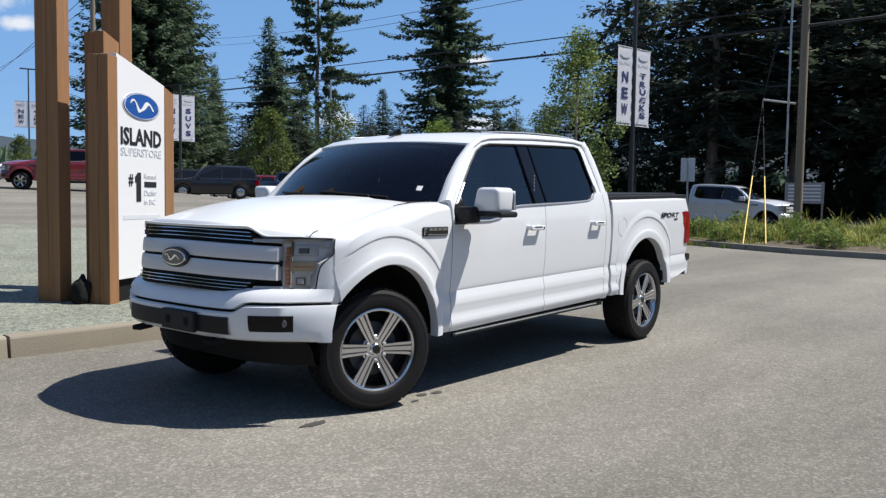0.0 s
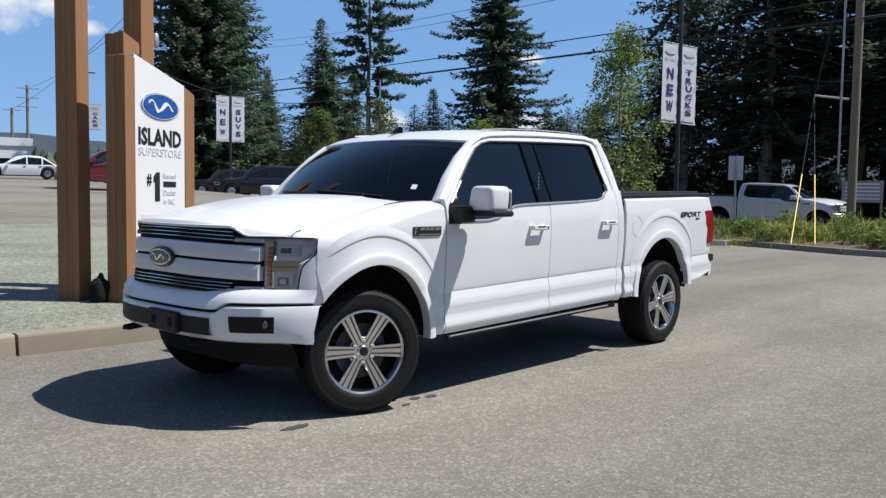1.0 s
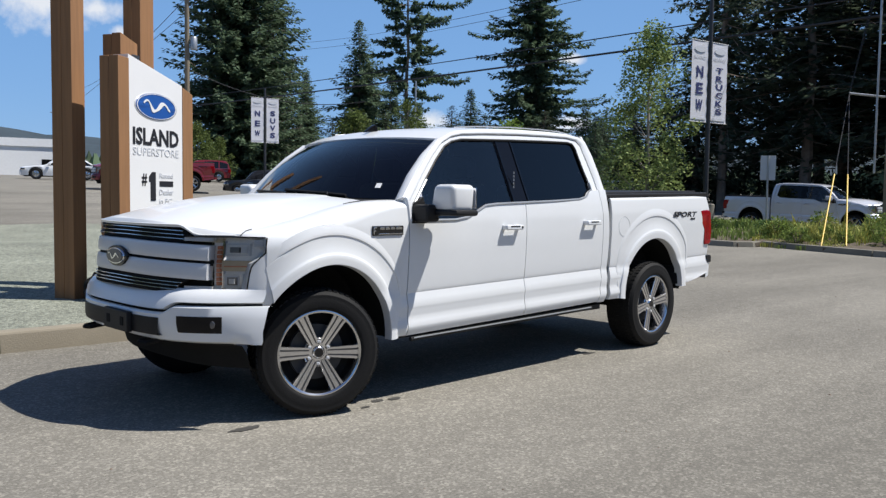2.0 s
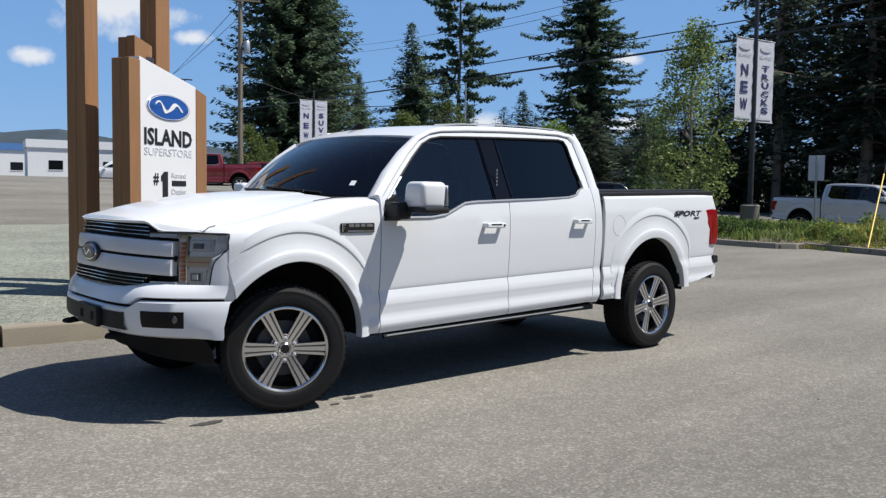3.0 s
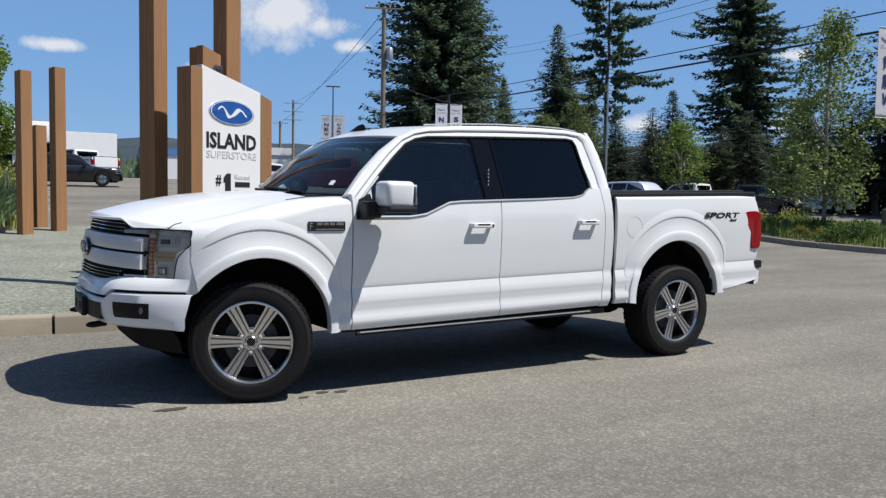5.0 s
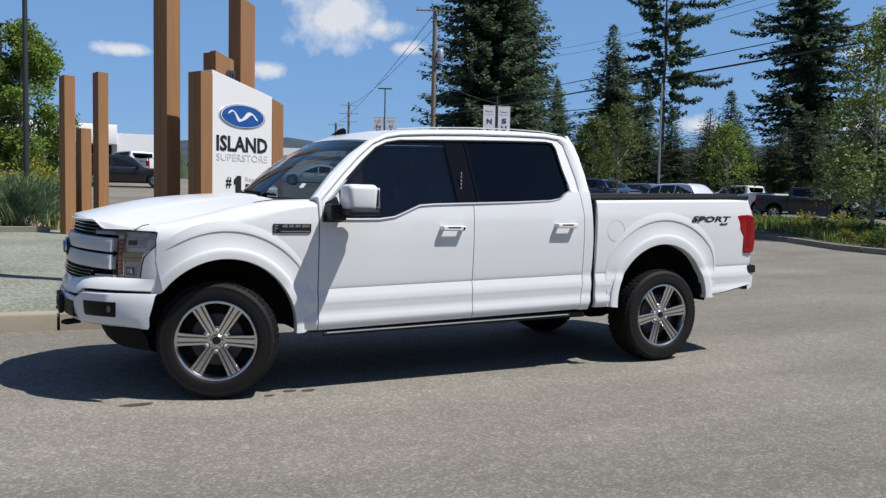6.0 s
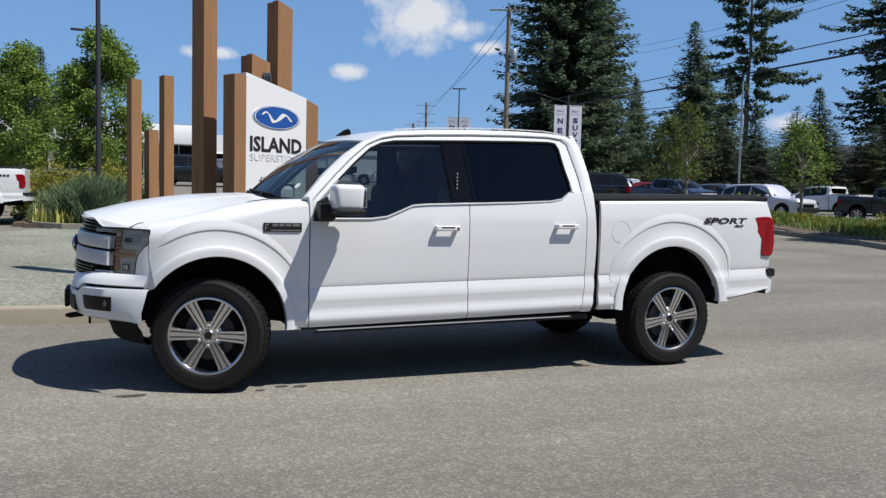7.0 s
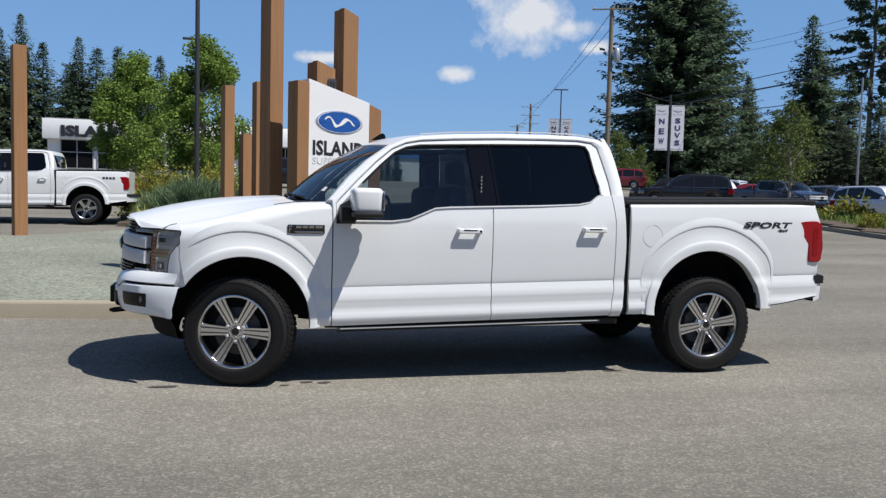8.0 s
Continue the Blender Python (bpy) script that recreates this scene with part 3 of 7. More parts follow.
def wheel(name, parent, place):
    """Tyre, machined six-spoke rim and hub, axle along y, outer face towards -y."""
    w = new(name)
    w.parent = parent
    w.matrix_basis = place
    bm = bmesh.new()
    R = 0.376
    lathe(bm, [(0.245, -0.105), (0.254, -0.125), (0.266, -0.133), (0.270, -0.1355), (0.280, -0.1365), (0.300, -0.1385), (0.320, -0.1375), (0.338, -0.1345), (0.342, -0.1355), (0.347, -0.1345), (0.350, -0.130), (0.360, -0.124), (R - 0.006, -0.105), (R, -0.06), (R, 0.06), (R - 0.006, 0.105),
               (0.358, 0.124), (0.310, 0.1385), (0.254, 0.125), (0.245, 0.105)], 64)
    part("tyre", bm, RUBBER, w)
    bm = bmesh.new()
    for k in range(60):
        a = 2 * math.pi * k / 60
        turn = Matrix.Rotation(-a, 4, "Y")
        for y0, y1, sk, dr in ((-0.112, -0.075, 0.10, -0.006), (-0.066, -0.030, -0.25, 0.0), (-0.018, 0.018, 0.2, 0.001), (0.030, 0.066, -0.25, 0.0), (0.075, 0.112, 0.1, -0.006)):
            o = 0.5 * (k % 2) if abs(y0) > 0.07 else 0
            box(bm, R - 0.010 + dr, R + 0.006 + dr, y0, y1, -0.014 + o * 0.008, 0.014 + o * 0.008, m=turn @ Matrix.Rotation(sk, 4, "X"))
    part("tread", bm, RUBBER, w, sharp=0)
    bm = bmesh.new()
    lathe(bm, [(0.254, -0.120), (0.256, -0.128), (0.250, -0.130), (0.241, -0.124), (0.232, -0.10), (0.222, 0.0), (0.230, 0.10), (0.252, 0.12)], 64)
    part("rim", bm, ALLOY, w)
    bm = bmesh.new()
    lathe(bm, [(0.005, -0.03), (0.235, -0.02), (0.235, 0.0), (0.005, 0.0)], 40)
    part("brake_backing", bm, DARK, w)
    bm = bmesh.new()
    lathe(bm, [(0.02, -0.055), (0.165, -0.055), (0.168, -0.045), (0.168, -0.03)], 40)
    part("brake_disc", bm, POLE_METAL, w)
    for k in range(6):
        turn = Matrix.Rotation(2 * math.pi * k / 6, 4, "Y")
        bm = bmesh.new()
        cut = [(-1.0, 0.040), (-0.985, 0.004), (-0.92, 0.0), (-0.56, 0.0), (-0.50, 0.006), (-0.36, 0.006), (-0.30, 0.0015), (0.30, 0.0015), (0.36, 0.006), (0.50, 0.006), (0.56, 0.0), (0.92, 0.0), (0.985, 0.004), (1.0, 0.040)]
        sheet(bm, [[(r, -0.094 - 0.026 * (r / 0.25) + deep, w * half) for w, deep in cut] for r, half in ((0.05, 0.030), (0.09, 0.0335), (0.15, 0.038), (0.20, 0.041), (0.228, 0.044), (0.242, 0.050))])
        for n_, f in enumerate(bm.faces):
            f.material_index = 1 if n_ % 13 in (3, 4, 5, 7, 8, 9) else 0
        bmesh.ops.recalc_face_normals(bm, faces=bm.faces[:])
        for f in bm.faces:
            f.normal_update()
        if sum(f.normal.y for f in bm.faces) > 0:
            bmesh.ops.reverse_faces(bm, faces=bm.faces[:])
        bm.transform(turn)
        part("spoke", bm, (ALLOY_SPOKE, ALLOY_DARK), w, sharp=25)
        bm = bmesh.new()
        lathe(bm, [(0.001, -0.0962), (0.0165, -0.0962), (0.0175, -0.094), (0.0175, -0.09)], 14)
        bm.transform(Matrix.Rotation(2 * math.pi * (k + 0.5) / 6, 4, "Y") @ Matrix.Translation((0.066, 0, 0)))
        part("nut_pocket", bm, GLOSS_BLACK, w)
        bm = bmesh.new()
        lathe(bm, [(0.002, -0.108), (0.0105, -0.106), (0.0115, -0.08)], 6)
        bm.transform(Matrix.Rotation(2 * math.pi * (k + 0.5) / 6, 4, "Y") @ Matrix.Translation((0.066, 0, 0)))
        part("wheel_nut", bm, SATIN, w)
    bm = bmesh.new()
    lathe(bm, [(0.002, -0.106), (0.030, -0.105), (0.036, -0.100), (0.040, -0.094), (0.084, -0.094), (0.090, -0.088), (0.092, -0.05)], 32)
    part("hub", bm, ALLOY_SPOKE, w)
    bm = bmesh.new()
    lathe(bm, [(0.001, -0.1085), (0.027, -0.1085), (0.028, -0.104)], 24)
    part("hub_cap", bm, GLOSS_BLACK, w)
    return w


def build_pickup(place, label, group=""):
    t = thing("pickup_truck", place, label, "truck", group)
    for s in (-1, 1):
        # front wing: a low piece under the lamp, then the arch and the rounded shoulder
        bm = bmesh.new()
        pts = []
        for x in spaced(-0.60, -0.362, 10):
            hi = curve(x, [(-0.60, 0.745), (-0.49, 0.752), (-0.464, 0.775), (-0.442, 0.917), (-0.40, 0.955), (-0.362, 0.985)])
            col = []
            for k in range(21):
                z = 0.692 + (hi - 0.692) * k / 20
                yy = side_y(x, z)
                yy = min(yy, nose_y(x) + 0.006)
                col.append((x, yy, z))
            pts.append(col)
        sheet(bm, pts)
        # strip over the lamp, from the bonnet line down to the lamp's top edge
        pts = []
        for y in spaced(HOOD_Y, 0.889, 14):
            x = curve(y, NOSE) + 0.016
            z = curve(y, [(0.56, 1.070), (0.80, 1.074), (0.95, 1.070)]) + 0.003
            xe = x
            p, q = Vector((x, y, z)), Vector((max(xe, x), HOOD_Y, curve(xe, HOOD_EDGE)))
            col = []
            for k in range(9):
                u = k / 8
                r = p.lerp(q, u)
                r.z += 0.35 * (q.z - p.z + 0.12 * (y - HOOD_Y)) * math.sin(math.pi * u)
                col.append(r)
            pts.append(col)
        sheet(bm, pts)
        pts = []
        for x in arch_cols(0, -0.362, 0.652):
            lo, top = (0.692 if x < -0.30 else 0.42), curve(x, HOOD_EDGE)
            lo = arch_z(x, lo, 0)
            rr = 0.115 - 0.060 * sstep(0.20, 0.62, x)
            zs = top - rr
            col = []
            for z in levels(x, lo, zs, 44):
                col.append((x, side_y(x, z), z))
            y1 = side_y(x, zs)
            for k in range(1, 13):
                a = math.pi / 2 * k / 12
                yy = HOOD_Y + (y1 - HOOD_Y) * (math.cos(a) ** 0.75)
                col.append((x, yy, zs + rr * math.sin(a) ** 1.05))
            pts.append(col)
        sheet(bm, pts)
        flange(bm, (0, -0.03, -0.002))
        part("front_wing", flip(bm, s), PAINT, t)
        seam_pts = [(-0.474, 0.806, 1.080), (-0.455, 0.800, 1.094), (-0.43, 0.793, 1.107), (-0.39, 0.786, 1.116)]
        part("bonnet_gap", flip(tubed(seam_pts, 0.0026, 6), s), DARK, t)
        part("bonnet_gap", flip(tubed([(0.26, HOOD_Y, curve(0.26, HOOD_EDGE) + 0.001), (0.31, 0.788, curve(0.31, HOOD_EDGE) + 0.002), (0.36, 0.795, 1.276), (0.41, 0.805, 1.284)], 0.0028, 6), s), DARK, t)
        bm = bmesh.new()
        f = bm.faces.new([bm.verts.new((x, cab_y(x, z) - 0.006, z)) for x, z in ((0.714, 1.160), (0.808, 1.160), (0.808, 1.362), (0.712, 1.262))])
        r = bmesh.ops.extrude_face_region(bm, geom=[f])
        for v in [g for g in r["geom"] if isinstance(g, bmesh.types.BMVert)]:
            v.co.y -= 0.02
        bmesh.ops.recalc_face_normals(bm, faces=bm.faces[:])
        part("mirror_sail", flip(bm, s), PAINT_SILVER, t, "pale corner panel ahead of the window", sharp=20)
        part("cab_gap", flip(boxed(2.85, 2.94, 0.60, 0.925, 0.49, 1.29), s), DARK, t)
        part("wheel_flare", flip(flare(0, -5, 146, -6, 134), s), PAINT, t, sharp=28)
        part("wheel_flare", flip(flare(1, 1.5, 184, 1.0, 181), s), PAINT, t, sharp=28)
        # doors and cab corner
        for nm, a, b in (("front_door", 0.660, 1.822), ("rear_door", 1.829, 2.80)):
            rear = b > 2.5
            seam = lambda x, z: x if x < 2.5 else x + (x - 2.5) / 0.3 * (curve(z, [(0.45, -0.03), (0.72, 0.002), (1.15, 0.0), (1.40, -0.035)]))
            bm = panel(spaced(a, b, 26), lambda x: 0.418 + 0.024 * (x - 0.66), lambda x: curve(x, BELT), 48, seam if rear else None)
            flange(bm, (0, -0.03, 0))
            d = part(nm, flip(bm, s), PAINT, t, sharp=26)
            hx = 2.62 if rear else 1.645
            hz = 1.118 if rear else 1.098
            yb = side_y(hx, hz)
            bm = bmesh.new()
            lathe(bm, [(0.002, 0.012), (0.052, 0.010), (0.060, -0.001), (0.061, -0.006)], 28)
            bm.transform(Matrix.Translation((hx - 0.01, yb - 0.012, hz - 0.018)) @ Matrix.Diagonal((1.35, 1, 0.78, 1)))
            part("handle_cup", flip(bm, s), PAINT, d)
            bm = boxed(hx - 0.095, hx + 0.088, yb + 0.030, yb + 0.050, hz - 0.017, hz + 0.020, bevel=0.009, seg=3)
            box(bm, hx - 0.095, hx - 0.065, yb - 0.005, yb + 0.040, hz - 0.015, hz + 0.018, bevel=0.006)
            box(bm, hx + 0.058, hx + 0.088, yb - 0.005, yb + 0.040, hz - 0.015, hz + 0.018, bevel=0.006)
            h = part("door_handle", flip(bm, s), PAINT, d)
            part("handle_slot", flip(boxed(hx - 0.055, hx + 0.045, yb + 0.044, yb + 0.0525, hz + 0.006, hz + 0.014), s), GLOSS_BLACK, h)
            if not rear:
                bm = bmesh.new()
                lathe(bm, [(0.001, 0.053), (0.009, 0.052), (0.010, 0.045)], 16)
                bm.transform(Matrix.Translation((hx + 0.072, yb, hz + 0.002)))
                part("lock", flip(bm, s), GLOSS_BLACK, h)
        bm = panel(spaced(0.0, 1.0, 6), lambda x: 0.462, lambda x: 1.385, 40,
                   lambda x, z: (2.807 + curve(z, [(0.45, -0.03), (0.72, 0.002), (1.15, 0.0), (1.40, -0.035)])) * (1 - x) + x * curve(z, [(0.45, 2.865), (0.60, 2.886), (0.95, 2.893), (1.22, 2.880), (1.40, 2.868)]))
        flange(bm, (0, -0.06, 0))
        part("cab_corner", flip(bm, s), PAINT, t, sharp=26)
        # pillars and roof rail, with the door frame inside a fine gap
        for nm, f0, f1, dy in (("pillar_frame", 0.0, 0.50, 0.0), ("window_frame", 0.56, 1.0, -0.004)):
            bm = bmesh.new()
            rows = []
            for j in range(5):
                f = f0 + (f1 - f0) * j / 4
                row = []
                for i in range(len(OUTER) * 4 - 3):
                    u = i / 4
                    k, w = min(int(u), len(OUTER) - 2), u - min(int(u), len(OUTER) - 2)
                    ox = OUTER[k][0] + (OUTER[k + 1][0] - OUTER[k][0]) * w
                    oz = OUTER[k][1] + (OUTER[k + 1][1] - OUTER[k][1]) * w
                    ix = INNER[k][0] + (INNER[k + 1][0] - INNER[k][0]) * w
                    iz = INNER[k][1] + (INNER[k + 1][1] - INNER[k][1]) * w
                    x, z = ox + (ix - ox) * f, oz + (iz - oz) * f
                    row.append((x, cab_y(x, z) + dy + (0.012 * math.sin(math.pi * (f - f0) / (f1 - f0)) ** 0.5 if f1 < 1 else 0), z))
                rows.append(row)
            sheet(bm, rows)
            flange(bm, (0, -0.035, 0))
            part(nm, flip(bm, s), PAINT, t)
        # side glass in three fields with the gloss-black centre pillar
        low = [(x, curve(x, BELT) + 0.008) for x in (2.66, 2.60, 2.50, 2.2, 1.83, 1.50, 1.39, 1.29, 1.20, 1.08, 0.9)]
        ring = INNER + low
        for nm, lo_x, hi_x, m, dy in (("front_window", None, 1.69, GLASS_FRONT, -0.016), ("centre_pillar", 1.69, 1.885, PILLAR_BLACK, -0.010), ("rear_window", 1.885, None, GLASS_TINT, -0.016)):
            bm = bmesh.new()
            bm.faces.new([bm.verts.new((x, cab_y(x, z) + dy, z)) for x, z in ring])
            bmesh.ops.triangulate(bm, faces=bm.faces[:])
            lean = Vector((1, 0, 0.10)).normalized()
            for cut, side in ((lo_x, 1), (hi_x, -1)):
                if cut is not None:
                    bmesh.ops.bisect_plane(bm, geom=bm.verts[:] + bm.edges[:] + bm.faces[:], dist=1e-5, plane_co=(cut - 0.02, 0, 1.5), plane_no=lean, clear_inner=side > 0, clear_outer=side < 0)
            for v in bm.verts:
                v.co.y = cab_y(v.co.x, v.co.z) + dy
            for f in bm.faces:
                f.normal_update()
                if f.normal.y < 0:
                    f.normal_flip()
            part(nm, flip(bm, s), m, t, "dark privacy glass" if nm == "rear_window" else "", sharp=20)
        for nm, cx in (("pillar_trim", 1.705), ("pillar_trim", 1.868)):
            part(nm, flip(tubed([(cx - 0.1 * (z - 1.5) - 0.02, cab_y(cx, z) - 0.007, z) for z in spaced(curve(cx, BELT) + 0.01, 1.73, 6)], 0.006, 6), s), PILLAR_BLACK, t)
        part("belt_trim", flip(tubed([(x, cab_y(x, z) + 0.002, z) for x, z in [INNER[-2], INNER[-1]] + low + [INNER[0], INNER[1], INNER[2]]], 0.0085, 6), s), GALV, t, "thin satin window moulding")
        part("window_seal", flip(tubed([(x, cab_y(x, z) - 0.006, z) for x, z in INNER[1:-1]], 0.009, 6), s), BLACK_PLASTIC, t)
        if s < 0:
            for k in range(6):
                part("keypad_button", flip(boxed(1.742, 1.750, cab_y(1.745, 1.40) - 0.009, cab_y(1.745, 1.40) - 0.003, 1.355 + 0.026 * k, 1.371 + 0.026 * k), s), GALV, t)
        # bed side
        def bed_low(x):
            base = 0.475 if x < 3.5 else curve(x, [(3.9, 0.505), (4.15, 0.535), (4.60, 0.605)])
            return arch_z(x, base, 1)
        bm = bmesh.new()
        pts = []
        for x in arch_cols(1, 2.930, 4.625):
            lo, hi = bed_low(x), 1.290 + 0.020 * (x - 2.9)
            xx = lambda z: x if x < 4.3 else x - max(0, z - 1.20) * 0.33 * (x - 4.3) / 0.32
            col = [(xx(z), side_y(x, z), z) for z in levels(x, lo, hi, 46)]
            y1 = side_y(x, hi)
            for k in range(1, 7):
                a = math.pi / 2 * k / 6
                col.append((xx(hi), y1 - 0.035 * (1 - math.cos(a)), hi + 0.03 * math.sin(a)))
            pts.append(col)
        sheet(bm, pts)
        flange(bm, (0, -0.05, 0))
        part("bed_side", flip(bm, s), PAINT, t, sharp=26)
        bm = boxed(2.885, 4.585, 0.80, 0.926, 1.310, 1.350, bevel=0.012)
        for v in bm.verts:
            v.co.z += 0.021 * (v.co.x - 2.9)
        part("bed_rail", flip(bm, s), BLACK_PLASTIC, t)
        bm = bmesh.new()
        sheet(bm, [[(x, side_y(2.9, z) - 0.030, z) for z in spaced(0.47, 1.33, 40)] for x in (2.865, 2.945)])
        flange(bm, (0, -0.03, 0))
        part("bed_gap", flip(bm, s), DARK, t)
        # fuel flap
        bm = bmesh.new()
        lathe(bm, [(0.082, -0.002), (0.0832, 0.0006), (0.0844, -0.002)], 40)
        for v in bm.verts:
            v.co = Vector((3.112 + v.co.x, side_y(3.112 + v.co.x, 1.08 + v.co.z) + v.co.y + 0.001, 1.08 + v.co.z))
        part("fuel_flap", flip(bm, s), GALV, t) if s < 0 else bm.free()
        # lip inside each arch, wheel well and mudguard
        for k, (ax, az, ar) in enumerate(ARCH):
            bm = bmesh.new()
            rows = []
            a0, a1 = (math.radians(-4), math.radians(150)) if k == 0 else (math.radians(-2), math.radians(185))
            for i in range(41):
                a = a0 + (a1 - a0) * i / 40
                c, sn = math.cos(a), math.sin(a)
                rows.append([(ax + r * c, y, az + r * sn) for r, y in ((ar + 0.03, min(0.95, side_y(ax + (ar + 0.03) * c, max(0.5, az + (ar + 0.03) * sn)) - 0.02)), (ar + 0.028, 0.60), (ar - 0.05, 0.56))])
            sheet(bm, rows)
            part("wheel_well", flip(bm, s), DARK, t)
        part("mud_flap", flip(boxed(4.060, 4.085, 0.70, 0.925, 0.53, 0.70, bevel=0.008), s), BLACK_PLASTIC, t)
        # running board
        bm = tubed([(0.70, 0.93, 0.390), (2.70, 0.93, 0.423)], 0.015, 8)
        rb = part("running_board", flip(bm, s), BLACK_PLASTIC, t, "slim black side step")
        part("step_strip", flip(tubed([(0.72, 0.943, 0.397), (2.68, 0.943, 0.430)], 0.005, 6), s), GALV, rb)
        part("sill_cover", flip(boxed(0.62, 2.86, 0.78, 0.905, 0.400, 0.44), s), BLACK_PLASTIC, t)
        # door mirror
        bm = boxed(0.748, 0.960, 1.060, 1.280, 1.216, 1.390, bevel=0.036, seg=4)
        for v in bm.verts:
            f = (v.co.z - 1.216) / 0.174
            v.co.x += 0.02 * (1 - f) * (1 if v.co.x < 0.85 else -0.3)
            v.co.y -= 0.030 * f * (1 if v.co.y > 1.17 else -0.4) + 0.04 * (1 - f)
        mir = part("door_mirror", flip(bm, s), PAINT, t)
        part("mirror_skirt", flip(boxed(0.755, 0.958, 1.06, 1.278, 1.192, 1.232, bevel=0.016), s), BLACK_PLASTIC, mir)
        part("mirror_arm", flip(boxed(0.695, 0.805, 0.93, 1.085, 1.150, 1.262, bevel=0.02), s), BLACK_PLASTIC, mir)
        part("mirror_foot", flip(prismed([(0.675, 1.135), (0.815, 1.135), (0.82, 1.21), (0.775, 1.31), (0.705, 1.27)], 0.925, 0.956, bevel=0.004), s), BLACK_PLASTIC, mir)
        part("mirror_glass", flip(boxed(0.958, 0.9655, 1.09, 1.25, 1.24, 1.37, bevel=0.002), s), CHROME, mir)
        # model badge on the wing: a dark plate with pale bars
        pl = flip(boxed(0.345, 0.60, side_y(0.47, 1.10) - 0.004, side_y(0.47, 1.10) + 0.010, 1.068, 1.128, bevel=0.006), s)
        b = part("wing_badge", pl, GLOSS_BLACK, t, "dark plate with pale bars")
        for x0, x1, z0, z1 in ((0.353, 0.360, 1.074, 1.122), (0.360, 0.378, 1.112, 1.122), (0.360, 0.372, 1.094, 1.103), (0.402, 0.440, 1.104, 1.122), (0.447, 0.482, 1.104, 1.122), (0.490, 0.525, 1.104, 1.122), (0.534, 0.586, 1.104, 1.122), (0.392, 0.590, 1.074, 1.082)):
            part("badge_bar", flip(boxed(x0, x1, side_y(0.47, 1.10) + 0.008, side_y(0.47, 1.10) + 0.0125, z0, z1, bevel=0.002), s), ALLOY, b)
        # headlamp: housing, lens and inner units, wrapped round the corner
        hl = new("headlamp")
        hl.parent = t

        def nose_pt(y, z, off):
            y = y * LAMP
            x = curve(y, NOSE)
            sl = (curve(y + 0.005, NOSE) - curve(y - 0.005, NOSE)) / 0.01
            nrm = Vector((-1, sl, 0)).normalized()
            lean = 0.10 * max(0, z - 0.92)
            return Vector((x + lean, y, z)) + nrm * off

        def lamp_top(y):
            return curve(y, [(0.56, 1.070), (0.80, 1.074), (0.95, 1.070)])

        def lamp_low(y):
            return curve(y, [(0.56, 1.046), (0.735, 1.040), (0.742, 0.755), (0.86, 0.755), (0.885, 0.78), (0.90, 0.90), (0.93, 0.955), (0.95, 0.985)])

        def wrap(ys, lo, hi, off, n=10):
            bm = bmesh.new()
            sheet(bm, [[nose_pt(y, lo(y) + (hi(y) - lo(y)) * k / n, off) for k in range(n + 1)] for y in ys])
            return bm

        ys = spaced(0.56, 0.735, 10) + spaced(0.742, 0.95, 24)
        bm = wrap(ys, lamp_low, lamp_top, -0.035)
        part("lamp_housing", flip(bm, s), LAMP_SHELL, hl)
        bm = wrap(ys, lambda y: lamp_low(y) + 0.003, lambda y: lamp_top(y) - 0.003, 0.006)
        for f in bm.faces:
            f.normal_update()
            if f.normal.x > 0:
                f.normal_flip()
        lens = part("lens", flip(bm, s), LENS, hl)
        lens.visible_shadow = False
        for y0, y1, z0, z1, m, o in ((0.792, 0.888, 0.968, 1.036, SATIN, -0.024), (0.800, 0.880, 0.976, 1.028, LAMP_GREY, -0.019), (0.812, 0.850, 0.986, 1.016, ALLOY_DARK, -0.012), (0.858, 0.878, 0.984, 1.020, SATIN, -0.014),
                                     (0.783, 0.866, 0.786, 0.866, LAMP_GREY, -0.026), (0.796, 0.850, 0.796, 0.856, SATIN, -0.020), (0.804, 0.842, 0.804, 0.848, ALLOY_DARK, -0.014), (0.812, 0.834, 0.812, 0.840, SATIN, -0.010),
                                     (0.778, 0.896, 0.882, 0.940, LAMP_TAN, -0.022), (0.790, 0.880, 0.905, 0.912, AMBER, -0.016), (0.905, 0.938, 1.020, 1.058, SATIN, -0.016),
                                     (0.590, 0.740, 1.048, 1.068, SATIN, 0.003), (0.745, 0.775, 1.040, 1.060, LAMP_TAN, -0.020), (0.778, 0.786, 0.770, 1.050, CHROME, -0.024), (0.600, 0.742, 0.762, 0.796, SATIN, 0.003)):
            bm = wrap(spaced(y0, y1, 4), lambda y: z0, lambda y: z1, o, 4)
            flange(bm, (0.02, 0, 0))
            part("lamp_unit", flip(bm, s), m, hl)
        # ribbed amber marker
        for k in range(9):
            za = 0.802 + 0.025 * k
            bm = wrap(spaced(0.757, 0.774, 2), lambda y: za, lambda y: za + 0.020, -0.014, 2)
            flange(bm, (0.015, 0, 0))
            part("amber_rib", flip(bm, s), AMBER, hl)
        # black seal round the lens
        rim = [nose_pt(y, lamp_top(y), 0.004) for y in spaced(0.60, 0.95, 20)] + [nose_pt(y, lamp_low(y), 0.004) for y in reversed(spaced(0.745, 0.95, 26))]
        part("lamp_seal", flip(tubed(rim, 0.0045, 6), s), GLOSS_BLACK, hl)
        # tail lamp
        bm = prismed([(4.42, 1.213), (4.56, 1.218), (4.60, 1.215), (4.635, 1.19), (4.655, 1.0), (4.64, 0.90), (4.615, 0.884), (4.53, 0.884), (4.518, 0.91), (4.512, 1.03), (4.44, 1.10)], 0.80, 0.95, bevel=0.010)
